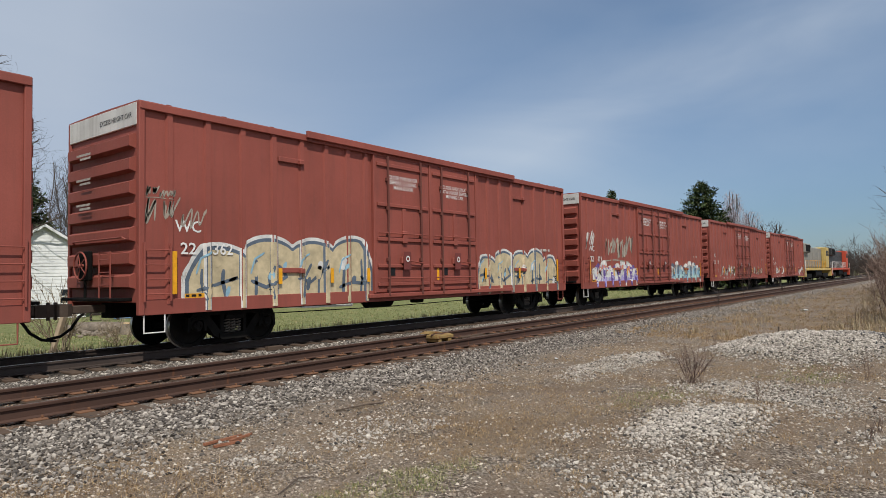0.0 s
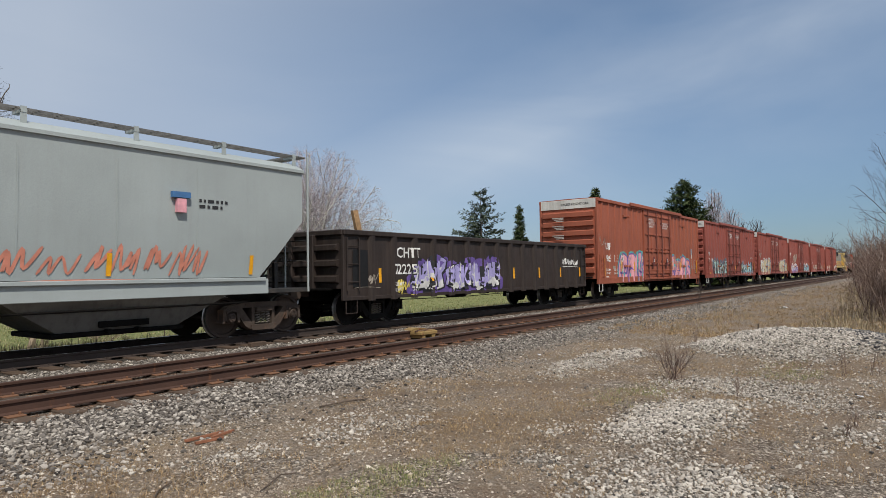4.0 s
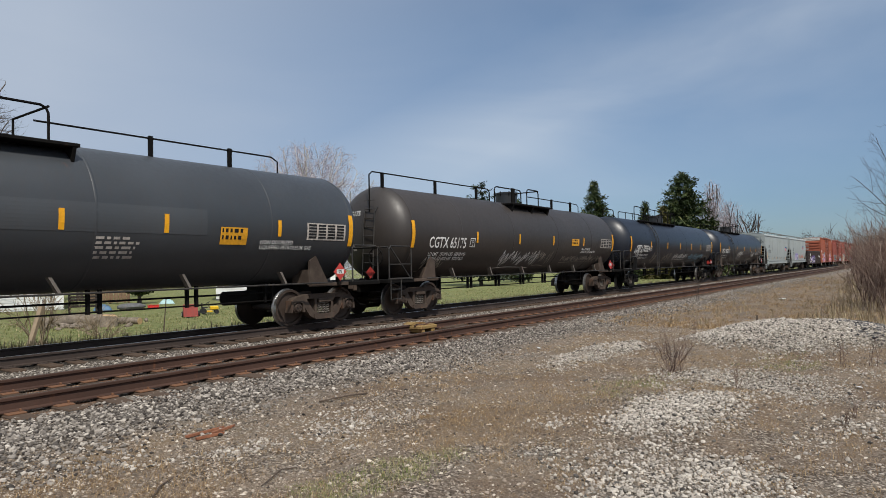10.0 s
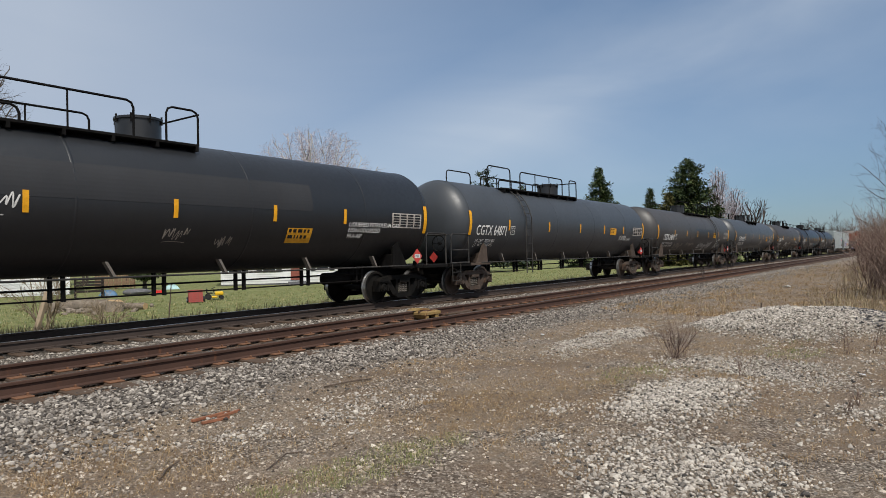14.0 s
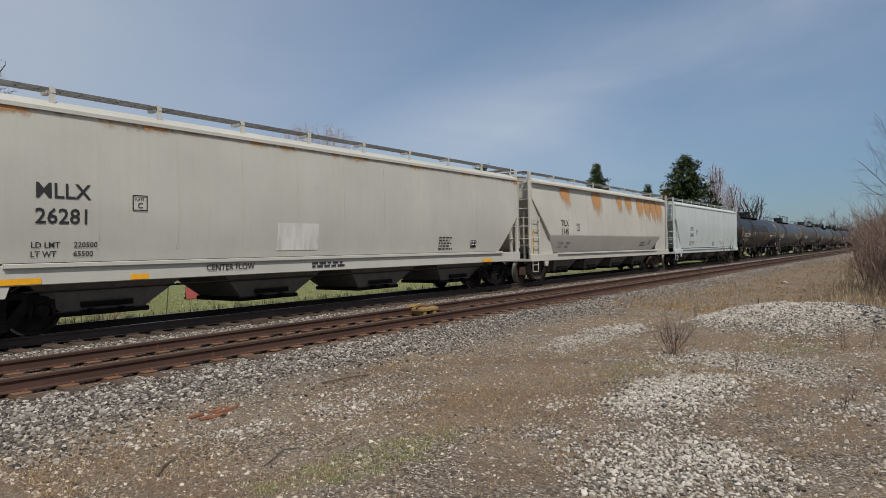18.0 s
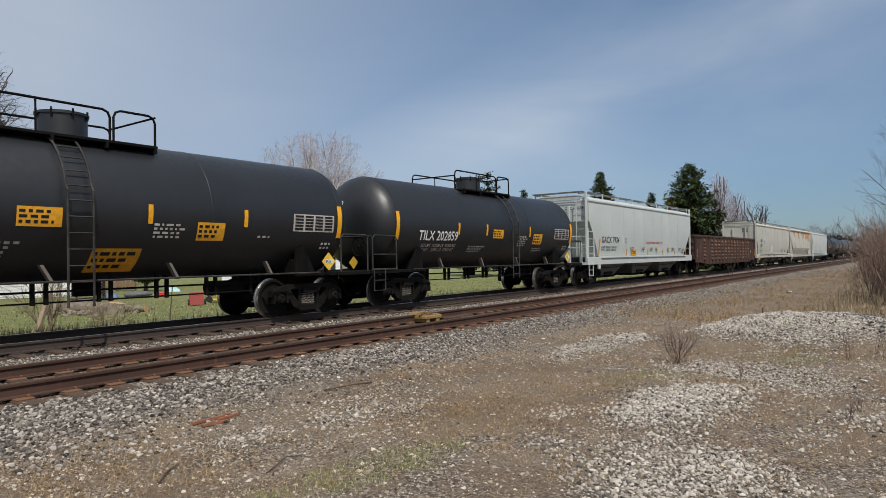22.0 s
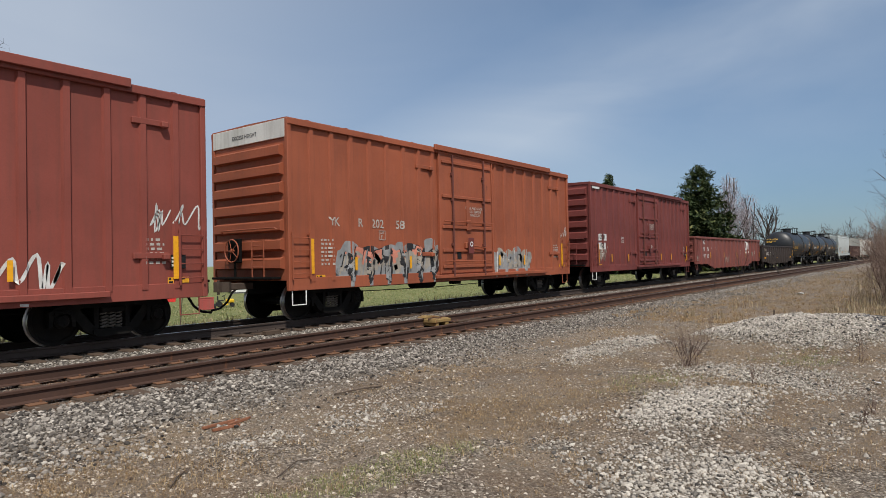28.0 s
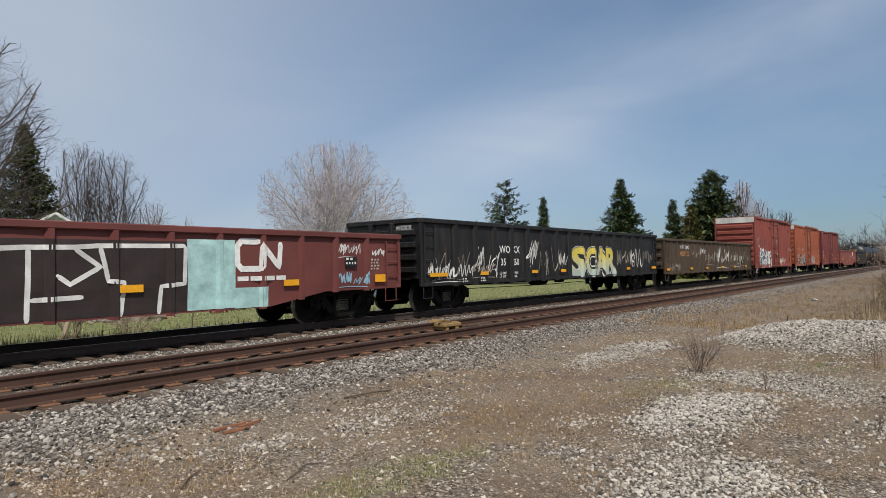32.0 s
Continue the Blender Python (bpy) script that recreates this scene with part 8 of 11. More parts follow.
def tank_car(start, half, mat, label, style, R=1.45, zc=2.50, gap=0.75, bogie_tone="rusty", ink=None, placard="red", seed=0, bogie_x=None, strips=None, top_dx=0.0, lad=None, flip=False):
    """half: half length of the tank shell with its domed heads. style: 'walk' long ladder and platform, 'rail' full-length handrail, 'short' small dome."""
    car = thing("tank_car", pose(start, Y_MAIN, 0), label, "tank car", "cars of the freight train")
    MOVERS.append((car, start))
    ink = ink or M_LETTER
    N = 56
    hd = 0.72
    prof = []
    for k in range(9):
        a = math.pi / 2 * k / 8
        prof.append((-half + hd * (1 - math.sin(a)), R * max(0.02, math.cos(a))))
    prof = prof[::-1]
    full = prof + [(-x, r) for x, r in prof[::-1]]
    s = Shape()
    base = 0
    for x, r in full:
        s.v += [(x, r * math.cos(2 * math.pi * k / N), zc + r * math.sin(2 * math.pi * k / N)) for k in range(N)]
    for i in range(len(full) - 1):
        for k in range(N):
            s.f.append((i * N + k, i * N + (k + 1) % N, (i + 1) * N + (k + 1) % N, (i + 1) * N + k))
            s.m.append(0)
    s.f += [tuple(range(N)), tuple((len(full) - 1) * N + k for k in range(N))]
    s.m += [0, 0]
    part("shell", s, mat, car, smooth=60)
    face = tank_face(R, zc)
    # welded seams
    def hoop(x, w, d):
        h = Shape()
        for xx, r in ((x - w, R + 0.001), (x - w * 0.5, R + d), (x + w * 0.5, R + d), (x + w, R + 0.001)):
            h.v += [(xx, r * math.cos(2 * math.pi * k / N), zc + r * math.sin(2 * math.pi * k / N)) for k in range(N)]
        for i in range(3):
            for k in range(N):
                h.f.append((i * N + k, i * N + (k + 1) % N, (i + 1) * N + (k + 1) % N, (i + 1) * N + k))
                h.m.append(0)
        return h
    cyl = half - hd
    for x in ([-cyl, -cyl + 2.6, -1.9, 1.9, cyl - 2.6, cyl] if half > 8 else [-cyl, -2.0, 2.0, cyl]):
        part("seam", hoop(x, 0.03, 0.007), mat, car, smooth=60)
    sill_end = half + gap - 0.35
    zsill = 1.06
    for sg in (-1, 1):
        turn = 0 if sg < 0 else 180
        at = pose(sg * sill_end, 0, 0, 0, 0, turn)
        p = part("stub_sill", Shape().box(0.0, 3.2, -0.24, 0.24, 0.70, zsill, 0.015).box(-0.05, 1.15, -1.42, 1.42, zsill - 0.10, zsill, 0.012), M_UNDER, car, at=at)
        for y in (-1, 1):
            s = Shape()
            s.prism([(1.75, zsill - 0.05), (2.45, zsill - 0.05), (2.40, 1.62), (2.20, 1.75)], "y", y * 1.22 - 0.03, y * 1.22 + 0.03)
            s.box(2.12, 2.44, min(y * 1.22, y * 0.6), max(y * 1.22, y * 0.6), zsill, 1.40, 0.01)
            s.box(0.9, 2.45, y * 1.30 - 0.06, y * 1.30 + 0.06, zsill - 0.09, zsill, 0.01)
            part("saddle", s, M_BOGIE if bogie_tone == "rusty" else M_UNDER, p, "steel saddle under the tank")
        s = Shape()
        s.tube([(0.02, -1.40, zsill), (0.02, -1.40, 1.95), (0.10, -1.40, 2.03), (0.95, -1.40, 2.03), (1.03, -1.40, 1.95), (1.03, -1.40, zsill)], 0.022, 8)
        s.tube([(0.02, 1.40, zsill), (0.02, 1.40, 1.95), (0.10, 1.40, 2.03), (0.95, 1.40, 2.03), (1.03, 1.40, 1.95), (1.03, 1.40, zsill)], 0.022, 8)
        s.tube([(-0.02, -1.40, 2.0), (-0.02, 1.40, 2.0)], 0.022, 8)
        s.tube([(0.03, -1.40, 1.50), (1.02, -1.40, 1.50)], 0.018, 6)
        s.box(0.0, 1.05, -1.44, -1.36, zsill, zsill + 0.05, 0.01)
        if style == "rail":
            s.tube([(0.10, -1.40, 1.98), (0.98, -1.40, zsill + 0.02)], 0.022, 8)
        part("end_railing", s, M_PIPE, p)
        s = Shape().tube([(0.06, -1.42, zsill), (0.06, -1.42, 0.50), (0.52, -1.42, 0.50), (0.52, -1.42, zsill)], 0.018, 6).tube([(0.06, -1.42, 0.78), (0.52, -1.42, 0.78)], 0.015, 6)
        part("sill_step", s, M_PIPE, p)
        # diamond placard on the saddle
        col = M_PLACARD_RED if placard == "red" else M_PLACARD_YELLOW
        d = Shape().add([(1.62, -1.36, 1.12), (1.80, -1.36, 1.30), (1.62, -1.36, 1.48), (1.44, -1.36, 1.30)], [(0, 1, 2, 3)]) if sg > 0 else Shape().add([(-0.08, -0.95, 1.28), (-0.08, -0.77, 1.46), (-0.08, -0.59, 1.28), (-0.08, -0.77, 1.10)], [(0, 1, 2, 3)])
        if sg < 0:
            part("placard", d, col, p, "red diamond placard" if placard == "red" else "yellow diamond placard")
    # placard beside the front saddle, facing the siding
    cx = half - 1.15
    d = part("placard", Shape().add([(cx, -1.46, 1.10), (cx + 0.23, -1.46, 1.33), (cx, -1.46, 1.56), (cx - 0.23, -1.46, 1.33)], [(0, 1, 2, 3)]).add([(cx, -1.45, 1.10), (cx + 0.23, -1.45, 1.33), (cx, -1.45, 1.56), (cx - 0.23, -1.45, 1.33)], [(0, 3, 2, 1)]), col, car, "red diamond placard" if placard == "red" else "yellow diamond placard")
    part("placard_field", Shape().add([(cx - 0.13, -1.464, 1.28), (cx + 0.13, -1.464, 1.28), (cx + 0.13, -1.464, 1.39), (cx - 0.13, -1.464, 1.39)], [(0, 1, 2, 3)]), M_SIGN_WHITE, d)
    lettering(d, "1075" if placard == "red" else "2426", cx - 0.115, 1.30, 0.075, M_LETTER_BLACK, lambda x, z: 1.464, 0.85)
    part("placard_post", Shape().box(cx - 0.03, cx + 0.03, -1.45, -1.30, 1.0, 1.2, 0.01), M_UNDER, car)
    # side handrail low on the tank, with gussets
    for sg in (-1, 1):
        part("side_handrail", Shape().tube([(-half + 1.4, sg * 1.42, 1.06), (half - 1.4, sg * 1.42, 1.06)], 0.020, 6), M_PIPE, car)
    n = 6 if half > 8 else 4
    for k in range(n):
        x = -half + 2.9 + (2 * half - 5.8) * k / (n - 1)
        for sg in (-1, 1):
            part("rail_gusset", Shape().prism([(x - 0.20, 1.36), (x - 0.14, 1.36), (x + 0.03, 1.06), (x - 0.03, 1.06)], "y", sg * 1.36 - 0.06, sg * 1.36 + 0.06), M_SPRING, car)
    # piping and frame under the tank
    s = Shape()
    for sg in (-0.6,):
        s.tube([(-half + 2.6, sg, 0.86), (half - 2.6, sg, 0.86)], 0.022, 6).tube([(-half + 2.6, sg, 0.66), (half - 2.6, sg, 0.66)], 0.018, 6)
    for k in range(7):
        x = -half + 2.9 + (2 * half - 5.8) * k / 6
        s.box(x - 0.03, x + 0.03, -0.64, -0.56, 0.62, 1.10)
        s.box(x + 0.20, x + 0.26, -0.64, -0.56, 0.62, 1.10)
    part("brake_piping", s, M_UNDER, car)
    part("air_reservoir", Shape().cyl((half - 3.9, -0.35, 0.76), (half - 3.0, -0.35, 0.76), 0.17, 12), M_UNDER, car, smooth=40)
    part("brake_cylinder", Shape().box(-half + 2.7, -half + 3.3, -0.5, 0.1, 0.62, 0.95, 0.03), M_UNDER, car)
    if half < 8:
        part("outlet_valve", Shape().cyl((0, 0, 0.72), (0, 0, 1.1), 0.22, 12), M_UNDER, car, smooth=40)
    zt = zc + R
    # manway dome
    def dome(x, r, h):
        q = Shape().cyl((x, 0, zt - 0.10), (x, 0, zt + h), r, 24)
        q.cyl((x, 0, zt + h), (x, 0, zt + h + 0.05), r + 0.03, 24)
        q.cyl((x, 0, zt + h + 0.05), (x, 0, zt + h + 0.08), r * 0.8, 20)
        d = part("manway", q, M_TANK_BLACK, car, "lidded steel dome", smooth=40)
        b = Shape().cyl((0, 0, zt + h - 0.08), (0, 0, zt + h + 0.10), 0.02, 6).mesh("lid_bolt", M_UNDER)
        for k in range(8):
            a = 2 * math.pi * k / 8
            part("lid_bolt", b, None, d, at=pose(x + (r + 0.02) * math.cos(a), (r + 0.02) * math.sin(a), 0))

    def loop(x0, x1, y, h, z=None):
        z = zt - 0.15 if z is None else z
        c = 0.14
        return [(x0, y, z), (x0, y, zt + h - c), (x0 + c * 0.3, y, zt + h - c * 0.3), (x0 + c, y, zt + h), (x1 - c, y, zt + h), (x1 - c * 0.3, y, zt + h - c * 0.3), (x1, y, zt + h - c), (x1, y, z)]

    def tall_ladder(x, z0):
        q = Shape()
        arc = [(x, -R * math.sin(a) - 0.10, zc + R * math.cos(a) + 0.02) for a in np.linspace(0.25, 1.35, 8)]
        low = [(x, -1.56, zc + 0.25), (x, -1.56, z0)]
        for dx in (-0.22, 0.22):
            q.tube([(p[0] + dx, p[1], p[2]) for p in arc + low], 0.022, 6)
        pts = arc + low
        tot = [0.0]
        for a, b in zip(pts, pts[1:]):
            tot.append(tot[-1] + math.dist(a, b))
        t = 0.12
        while t < tot[-1]:
            i = max(k for k in range(len(tot)) if tot[k] <= t)
            u = (t - tot[i]) / (tot[i + 1] - tot[i])
            p = [pts[i][k] + (pts[i + 1][k] - pts[i][k]) * u for k in range(3)]
            q.tube([(x - 0.22, p[1], p[2]), (x + 0.22, p[1], p[2])], 0.014, 5)
            t += 0.29
        part("ladder", q, M_PIPE, car)
    def walkway(a, b, sg=1):
        for y in (-1, 1):
            s = Shape().box(a, b, y * 0.70 - 0.25, y * 0.70 + 0.25, zt - 0.16, zt - 0.10, 0.01)
            n = max(3, int((b - a) / 0.9))
            for k in range(n + 1):
                x = a + 0.05 + (b - a - 0.1) * k / n
                s.box(x - 0.03, x + 0.03, y * 0.70 - 0.25, y * 0.70 + 0.25, zt - 0.26, zt - 0.15)
            part("walkway", s, M_UNDER, car, "dark grating walkway")

    def bar_loop(x0, x1, h, y, r=0.024, posts=0):
        s = Shape().tube(loop(x0, x1, y, h), r, 8)
        for k in range(posts):
            x = x0 + (x1 - x0) * (k + 1) / (posts + 1)
            s.tube([(x, y, zt - 0.15), (x, y, zt + h)], 0.018, 6)
        part("railing", s, M_UNDER, car)
    if style == "walk":
        spans = ((-6.5, -4.87, 0.64, 0), (-4.1, -0.35, 0.60, 2), (-5.75, -2.4, 0.16, 1), (0.35, 1.09, 0.62, 0)) if not flip else ((-3.3, -0.35, 0.58, 0), (0.65, 4.2, 0.57, 2), (4.25, 5.1, 0.52, 0))
        for x0, x1, h, n in spans:
            for y in (-0.92, 0.92):
                bar_loop(x0 + top_dx, x1 + top_dx, h, y, posts=n)
        e0, e1 = (-5.35, 1.1) if not flip else (-1.0, 5.15)
        walkway(e0 + top_dx, e1 + top_dx)
        part("railing", Shape().tube([(e1 + top_dx, -0.92, zt + 0.55), (e1 + top_dx, 0.92, zt + 0.55)], 0.022, 8), M_UNDER, car)
        dome(0.05, 0.46, 0.40)
        tall_ladder(lad if lad is not None else -4.5, 0.60)
    elif style == "rail":
        s = Shape().tube([(-half + 0.05, -0.3, zt - 0.85), (-half + 0.05, -0.3, zt + 0.30), (-half + 0.2, -0.3, zt + 0.40), (-1.9, -0.3, zt + 0.42), (-1.75, -0.3, zt + 0.30), (-1.75, -0.3, zt - 0.02)], 0.022, 8)
        part("railing", s, M_UNDER, car)
        s = Shape().tube([(1.3, -0.3, zt + 0.36), (half - 2.4, -0.3, zt + 0.36), (half - 2.2, -0.3, zt + 0.26), (half - 2.2, -0.3, zt - 0.05)], 0.020, 8)
        part("railing", s, M_UNDER, car)
        for x in (-half + 0.65, -half + 3.4, -half + 6.0, 3.6, 5.6):
            part("rail_post", Shape().box(x - 0.04, x + 0.04, -0.34, -0.26, zt - 0.1, zt + 0.41), M_UNDER, car)
        bar_loop(-2.2, -0.15, 0.46, -0.80)
        bar_loop(0.35, 1.35, 0.56, -0.80)
        part("railing", Shape().tube([(1.35, -0.80, zt + 0.55), (1.35, 0.75, zt + 0.55), (1.35, 0.75, zt - 0.1)], 0.024, 8), M_UNDER, car)
        part("walkway", Shape().box(-1.45, 1.75, -1.16, -0.55, zt - 0.20, zt - 0.13, 0.012), M_UNDER, car, "dark steel platform on brackets")
        for x in (-1.35, 0.25, 1.65):
            part("bracket", Shape().prism([(-1.16, zt - 0.2), (-0.5, zt - 0.2), (-1.02, zt - 0.62)], "x", x - 0.03, x + 0.03), M_UNDER, car)
        part("valve_post", Shape().box(-0.95, -0.72, -0.86, -0.78, zt - 0.2, zt + 0.50, 0.02), M_UNDER, car)
        dome(0.05, 0.45, 0.38)
        q = Shape()
        for dy in (-0.52, -0.10):
            q.tube([(-half + 0.35, dy, zt - 0.5), (-half + 0.02, dy, zt - 0.85), (-half - 0.12, dy, 1.1)], 0.02, 6)
        for k in range(9):
            z = 1.3 + k * 0.27
            x = -half - 0.12 + 0.14 * (z - 1.1) / 2.0
            q.tube([(x, -0.52, z), (x, -0.10, z)], 0.013, 5)
        part("ladder", q, M_PIPE, car)
    else:
        walkway(-1.6 + top_dx, 1.45 + top_dx)
        for y in (-0.92, 0.92):
            bar_loop(-2.15 + top_dx, 0.48 + top_dx, 0.48, y, posts=1)
            bar_loop(0.55 + top_dx, 1.40 + top_dx, 0.50, y)
        part("railing", Shape().tube([(-2.15 + top_dx, -0.92, zt + 0.30), (-2.15 + top_dx, 0.92, zt + 0.30)], 0.022, 8), M_UNDER, car)
        part("railing", Shape().tube([(1.40 + top_dx, -0.92, zt + 0.48), (1.40 + top_dx, 0.92, zt + 0.48)], 0.022, 8), M_UNDER, car)
        dome(top_dx, 0.45, 0.40)
        tall_ladder(lad if lad is not None else 0.8, 0.60)
    bx = bogie_x or half - 1.4
    add_bogie(car, -bx, start, bogie_tone)
    add_bogie(car, bx, start, bogie_tone)
    ends_gear(car, sill_end, 0.65)
    brake_wheel(car, -sill_end - 0.1, -1.0, 1.72, M_UNDER, 0.26)
    # strips and stencils
    st = half - 0.72
    for x in (-st, st):
        stripe(car, x, zc - 0.50, zc + 0.32, face, 0.15)
    n = 6 if half > 8 else 5
    for x in strips or [-st + 2 * st * k / n for k in range(1, n)]:
        stripe(car, x, zc - 0.30, zc + 0.08, face, 0.10)
    p = panel(car, "spec_table", half - 2.25, half - 0.92, zc - 0.36, zc + 0.06, M_LETTER_DIM, face, 0.008, "white table of small print", rows=4)
    s = Shape()
    for k in range(5):
        z = zc - 0.32 + k * 0.075
        for q in range(4):
            x = half - 2.20 + q * 0.32
            s.add([(x, -face(x, z) - 0.014, z), (x + 0.26, -face(x + 0.26, z) - 0.014, z), (x + 0.26, -face(x, z + 0.05) - 0.014, z + 0.05), (x, -face(x, z + 0.05) - 0.014, z + 0.05)], [(0, 1, 2, 3)])
    part("print", s, M_SIGN_BLACK, p)
    return car, face


def head_words(car, half, text, R=1.45, zc=2.5, ink=None, x=-1.22, lines=3):
    """Marks painted on the domed rear end."""
    def head(y, z):
        return -half + 0.72 * (1 - math.sqrt(max(0.0, 1 - (y * y + (z - zc) ** 2) / (R * R))))
    p = lettering(car, text, x, zc + 0.52, 0.15, ink or M_LETTER, head, dy=0.012, end=True)
    for z0, n, a in ((zc + 0.36, 2, x + 0.03), (zc - 0.42, lines, x + 0.10)):
        s, rnd = Shape(), random.Random(int(half * 100) + n)
        for i in range(n):
            y, z = a, z0 - i * 0.13
            stop = a + rnd.uniform(0.55, 0.85)
            while y < stop:
                e = y + rnd.uniform(0.08, 0.24)
                s.add([(head(-u, q) - 0.012, -u, q) for u, q in ((y, z), (e, z), (e, z + 0.07), (y, z + 0.07))], [(0, 1, 2, 3)])
                y = e + 0.05
        tagged(part("stencil_print", s, ink or M_LETTER_DIM, car), kind="stuff")


def tank_words(car, face, half, text, x, zc, ws, size=0.30, gas=None, gas_x=None, ink=None, plate=True):
    ink = ink or M_LETTER
    lettering(car, text, x, zc - 0.49, size, ink, face, 0.77, dy=0.012)
    if ws:
        lettering(car, "LD LMT  " + ws[0] + "\nLT  WT  " + ws[1], x + 0.08, zc - 0.74, 0.11, ink, face, dy=0.020)
    if plate:
        plate_c(car, x + 2.30, zc - 0.45, ink, face)
    if gas:
        lettering(car, gas, gas_x, zc - 0.48, 0.09, ink, face, dy=0.016)


GAS = "NOT ODORIZED\nLIQUEFIED PETROLEUM GAS"
c10, f10 = tank_car(-92.3, 9.25, M_TANK_BLUE, "long glossy blue-black tank car with white lettering", "walk", bogie_tone="rusty", strips=[-5.64, -2.69, 0.28, 3.06, 5.43])
tank_words(c10, f10, 9.25, "CBTX 785553", -7.84, 2.5, ("154600 LB  70150 KG", "108400 LB  49150 KG"), 0.35, GAS, 5.7)
head_words(c10, 9.25, "CBTX 785553")
scrawl(c10, 3.4, 5.0, 1.55, 2.3, "white", 211, f10, 0.05)
scrawl(c10, -2.0, -0.3, 1.55, 2.25, "white", 212, f10, 0.055)
c11, f11 = tank_car(-112.1, 9.25, M_TANK_BLUE, "blue-black tank car with scrawled tags along its side", "walk", bogie_tone="black", strips=[-5.32, -2.23, 0.43, 3.02, 5.39])
tank_words(c11, f11, 9.25, "CBTX 785524", -7.68, 2.5, ("154800 LB  70250 KG", "108200 LB  49050 KG"), 0.35, None)
head_words(c11, 9.25, "CBTX 785524")
for k, (a, b, c, d, col) in enumerate(((-7.9, -6.8, 1.75, 2.2, "white"), (-2.6, -1.2, 1.4, 2.1, "dust"), (-0.4, 2.4, 1.55, 1.95, "white"), (3.0, 6.2, 1.45, 2.0, "sky"), (6.4, 8.0, 1.5, 1.9, "dust"), (-4.6, -4.2, 1.3, 2.2, "dust"))):
    scrawl(c11, a, b, c, d, col, 221 + k, f11, 0.045)
c12, f12 = tank_car(-131.3, 8.7, M_TANK_BROWN, "brownish-black tank car with faint scrawls", "rail", bogie_tone="rusty", strips=[-4.44, -1.47, 1.41, 4.46])
tank_words(c12, f12, 8.7, "CGTX 65175", -7.17, 2.5, ("151000 LBS  68500 KG", "111000 LBS  50300 KG"), 0.35, "NON-ODORIZED\nLIQUEFIED PETROLEUM GAS", 4.3)
head_words(c12, 8.7, "CGTX 65175")
for k, (a, b, c, d, col) in enumerate(((-2.6, 0.2, 1.35, 2.0, "white"), (0.3, 1.4, 1.4, 2.0, "dust"), (2.6, 6.6, 1.5, 1.8, "dust"), (-7.2, -6.2, 1.3, 1.8, "dust"))):
    scrawl(c12, a, b, c, d, col, 231 + k, f12, 0.05)
notice(c12, 3.2, 2.2, 0.75, 0.30, f12, rows=2, seed=41)
c13, f13 = tank_car(-150.5, 9.25, M_TANK_GREY, "slate grey tank car with a full-length handrail", "rail", bogie_tone="rusty", strips=[-4.8, -1.74, 1.28, 3.27, 6.14])
tank_words(c13, f13, 9.25, "CGTX 64595", -7.32, 2.5, ("155200 LBS  70400 KGS", "107800 LBS  48900 KGS"), 0.35, "NON ODORIZED\nLIQUEFIED PETROLEUM GAS", 5.6)
notice(c13, 4.53, 1.99, 0.70, 0.38, f13, rows=2, seed=42)
bars(c13, 1.9, 2.05, 0.9, 5, 0.09, M_LETTER_DIM, f13, 43)
head_words(c13, 9.25, "CGTX 64595")
panel(c13, "repaint_patch", -2.9, 4.2, 2.18, 2.72, M_TANK_SLATE, f13, 0.005, "paler repainted patch", rows=8, cols=2)
c14, f14 = tank_car(-170.2, 9.25, M_TANK_RUSTY, "dull grey tank car with rust along its top", "walk", bogie_tone="rusty", strips=[-5.43, -2.82, -0.3, 2.55, 5.22], lad=4.3, flip=True)
tank_words(c14, f14, 9.25, "CGTX 64840", -7.51, 2.45, ("155600 LBS  70600 KG", "107400 LBS  48700 KG"), 0.35, "NON ODORIZED\nLIQUEFIED\nPETROLEUM\nGAS", 5.0)
head_words(c14, 9.25, "CGTX 64840")
for k, (a, b, c, d, col) in enumerate(((-4.9, -3.5, 1.4, 1.85, "dust"), (-2.4, -0.6, 1.6, 1.85, "dust"), (0.6, 3.6, 1.35, 1.95, "white"), (5.0, 7.0, 1.3, 1.8, "white"))):
    scrawl(c14, a, b, c, d, col, 241 + k, f14, 0.05)
panel(c14, "repaint_patch", -0.9, 3.8, 2.0, 2.72, M_TANK_BLACK, f14, 0.006, "dark repainted patch", rows=8)
notice(c14, 3.9, 2.15, 0.75, 0.34, f14, rows=2, seed=44)
c15, f15 = tank_car(-189.8, 9.15, M_TANK_GREY, "slate grey tank car with a rust-tinged shell", "walk", bogie_tone="rusty", strips=[-5.87, -2.68, 0.33, 3.06, 5.51], lad=-4.6)
tank_words(c15, f15, 9.15, "CGTX 64871", -8.05, 2.5, ("70200 KG", "49100 KG"), 0.35, "NON-ODORIZED\nLIQUEFIED PETROLEUM GAS", 5.0)
head_words(c15, 9.15, "CGTX 64871")
notice(c15, 3.8, 2.15, 0.75, 0.32, f15, rows=2, seed=45)
c16, f16 = tank_car(-208.95, 8.95, M_TANK_BLACK, "satin black tank car with a light green speck", "walk", zc=2.52, bogie_tone="black", strips=[-5.54, -2.72, 0.02, 2.53, 4.82], lad=-3.85, top_dx=-0.2)
tank_words(c16, f16, 8.95, "GATX  231818", -7.33, 2.5, ("151850 LB  68858 KG", "111200 LB  50450 KG"), 0.35)
lettering(c16, "LIQUEFIED PETROLEUM GAS\nNON-ODORIZED\nFRA-AIP", 4.98, 2.16, 0.115, M_LETTER, f16, dy=0.016)
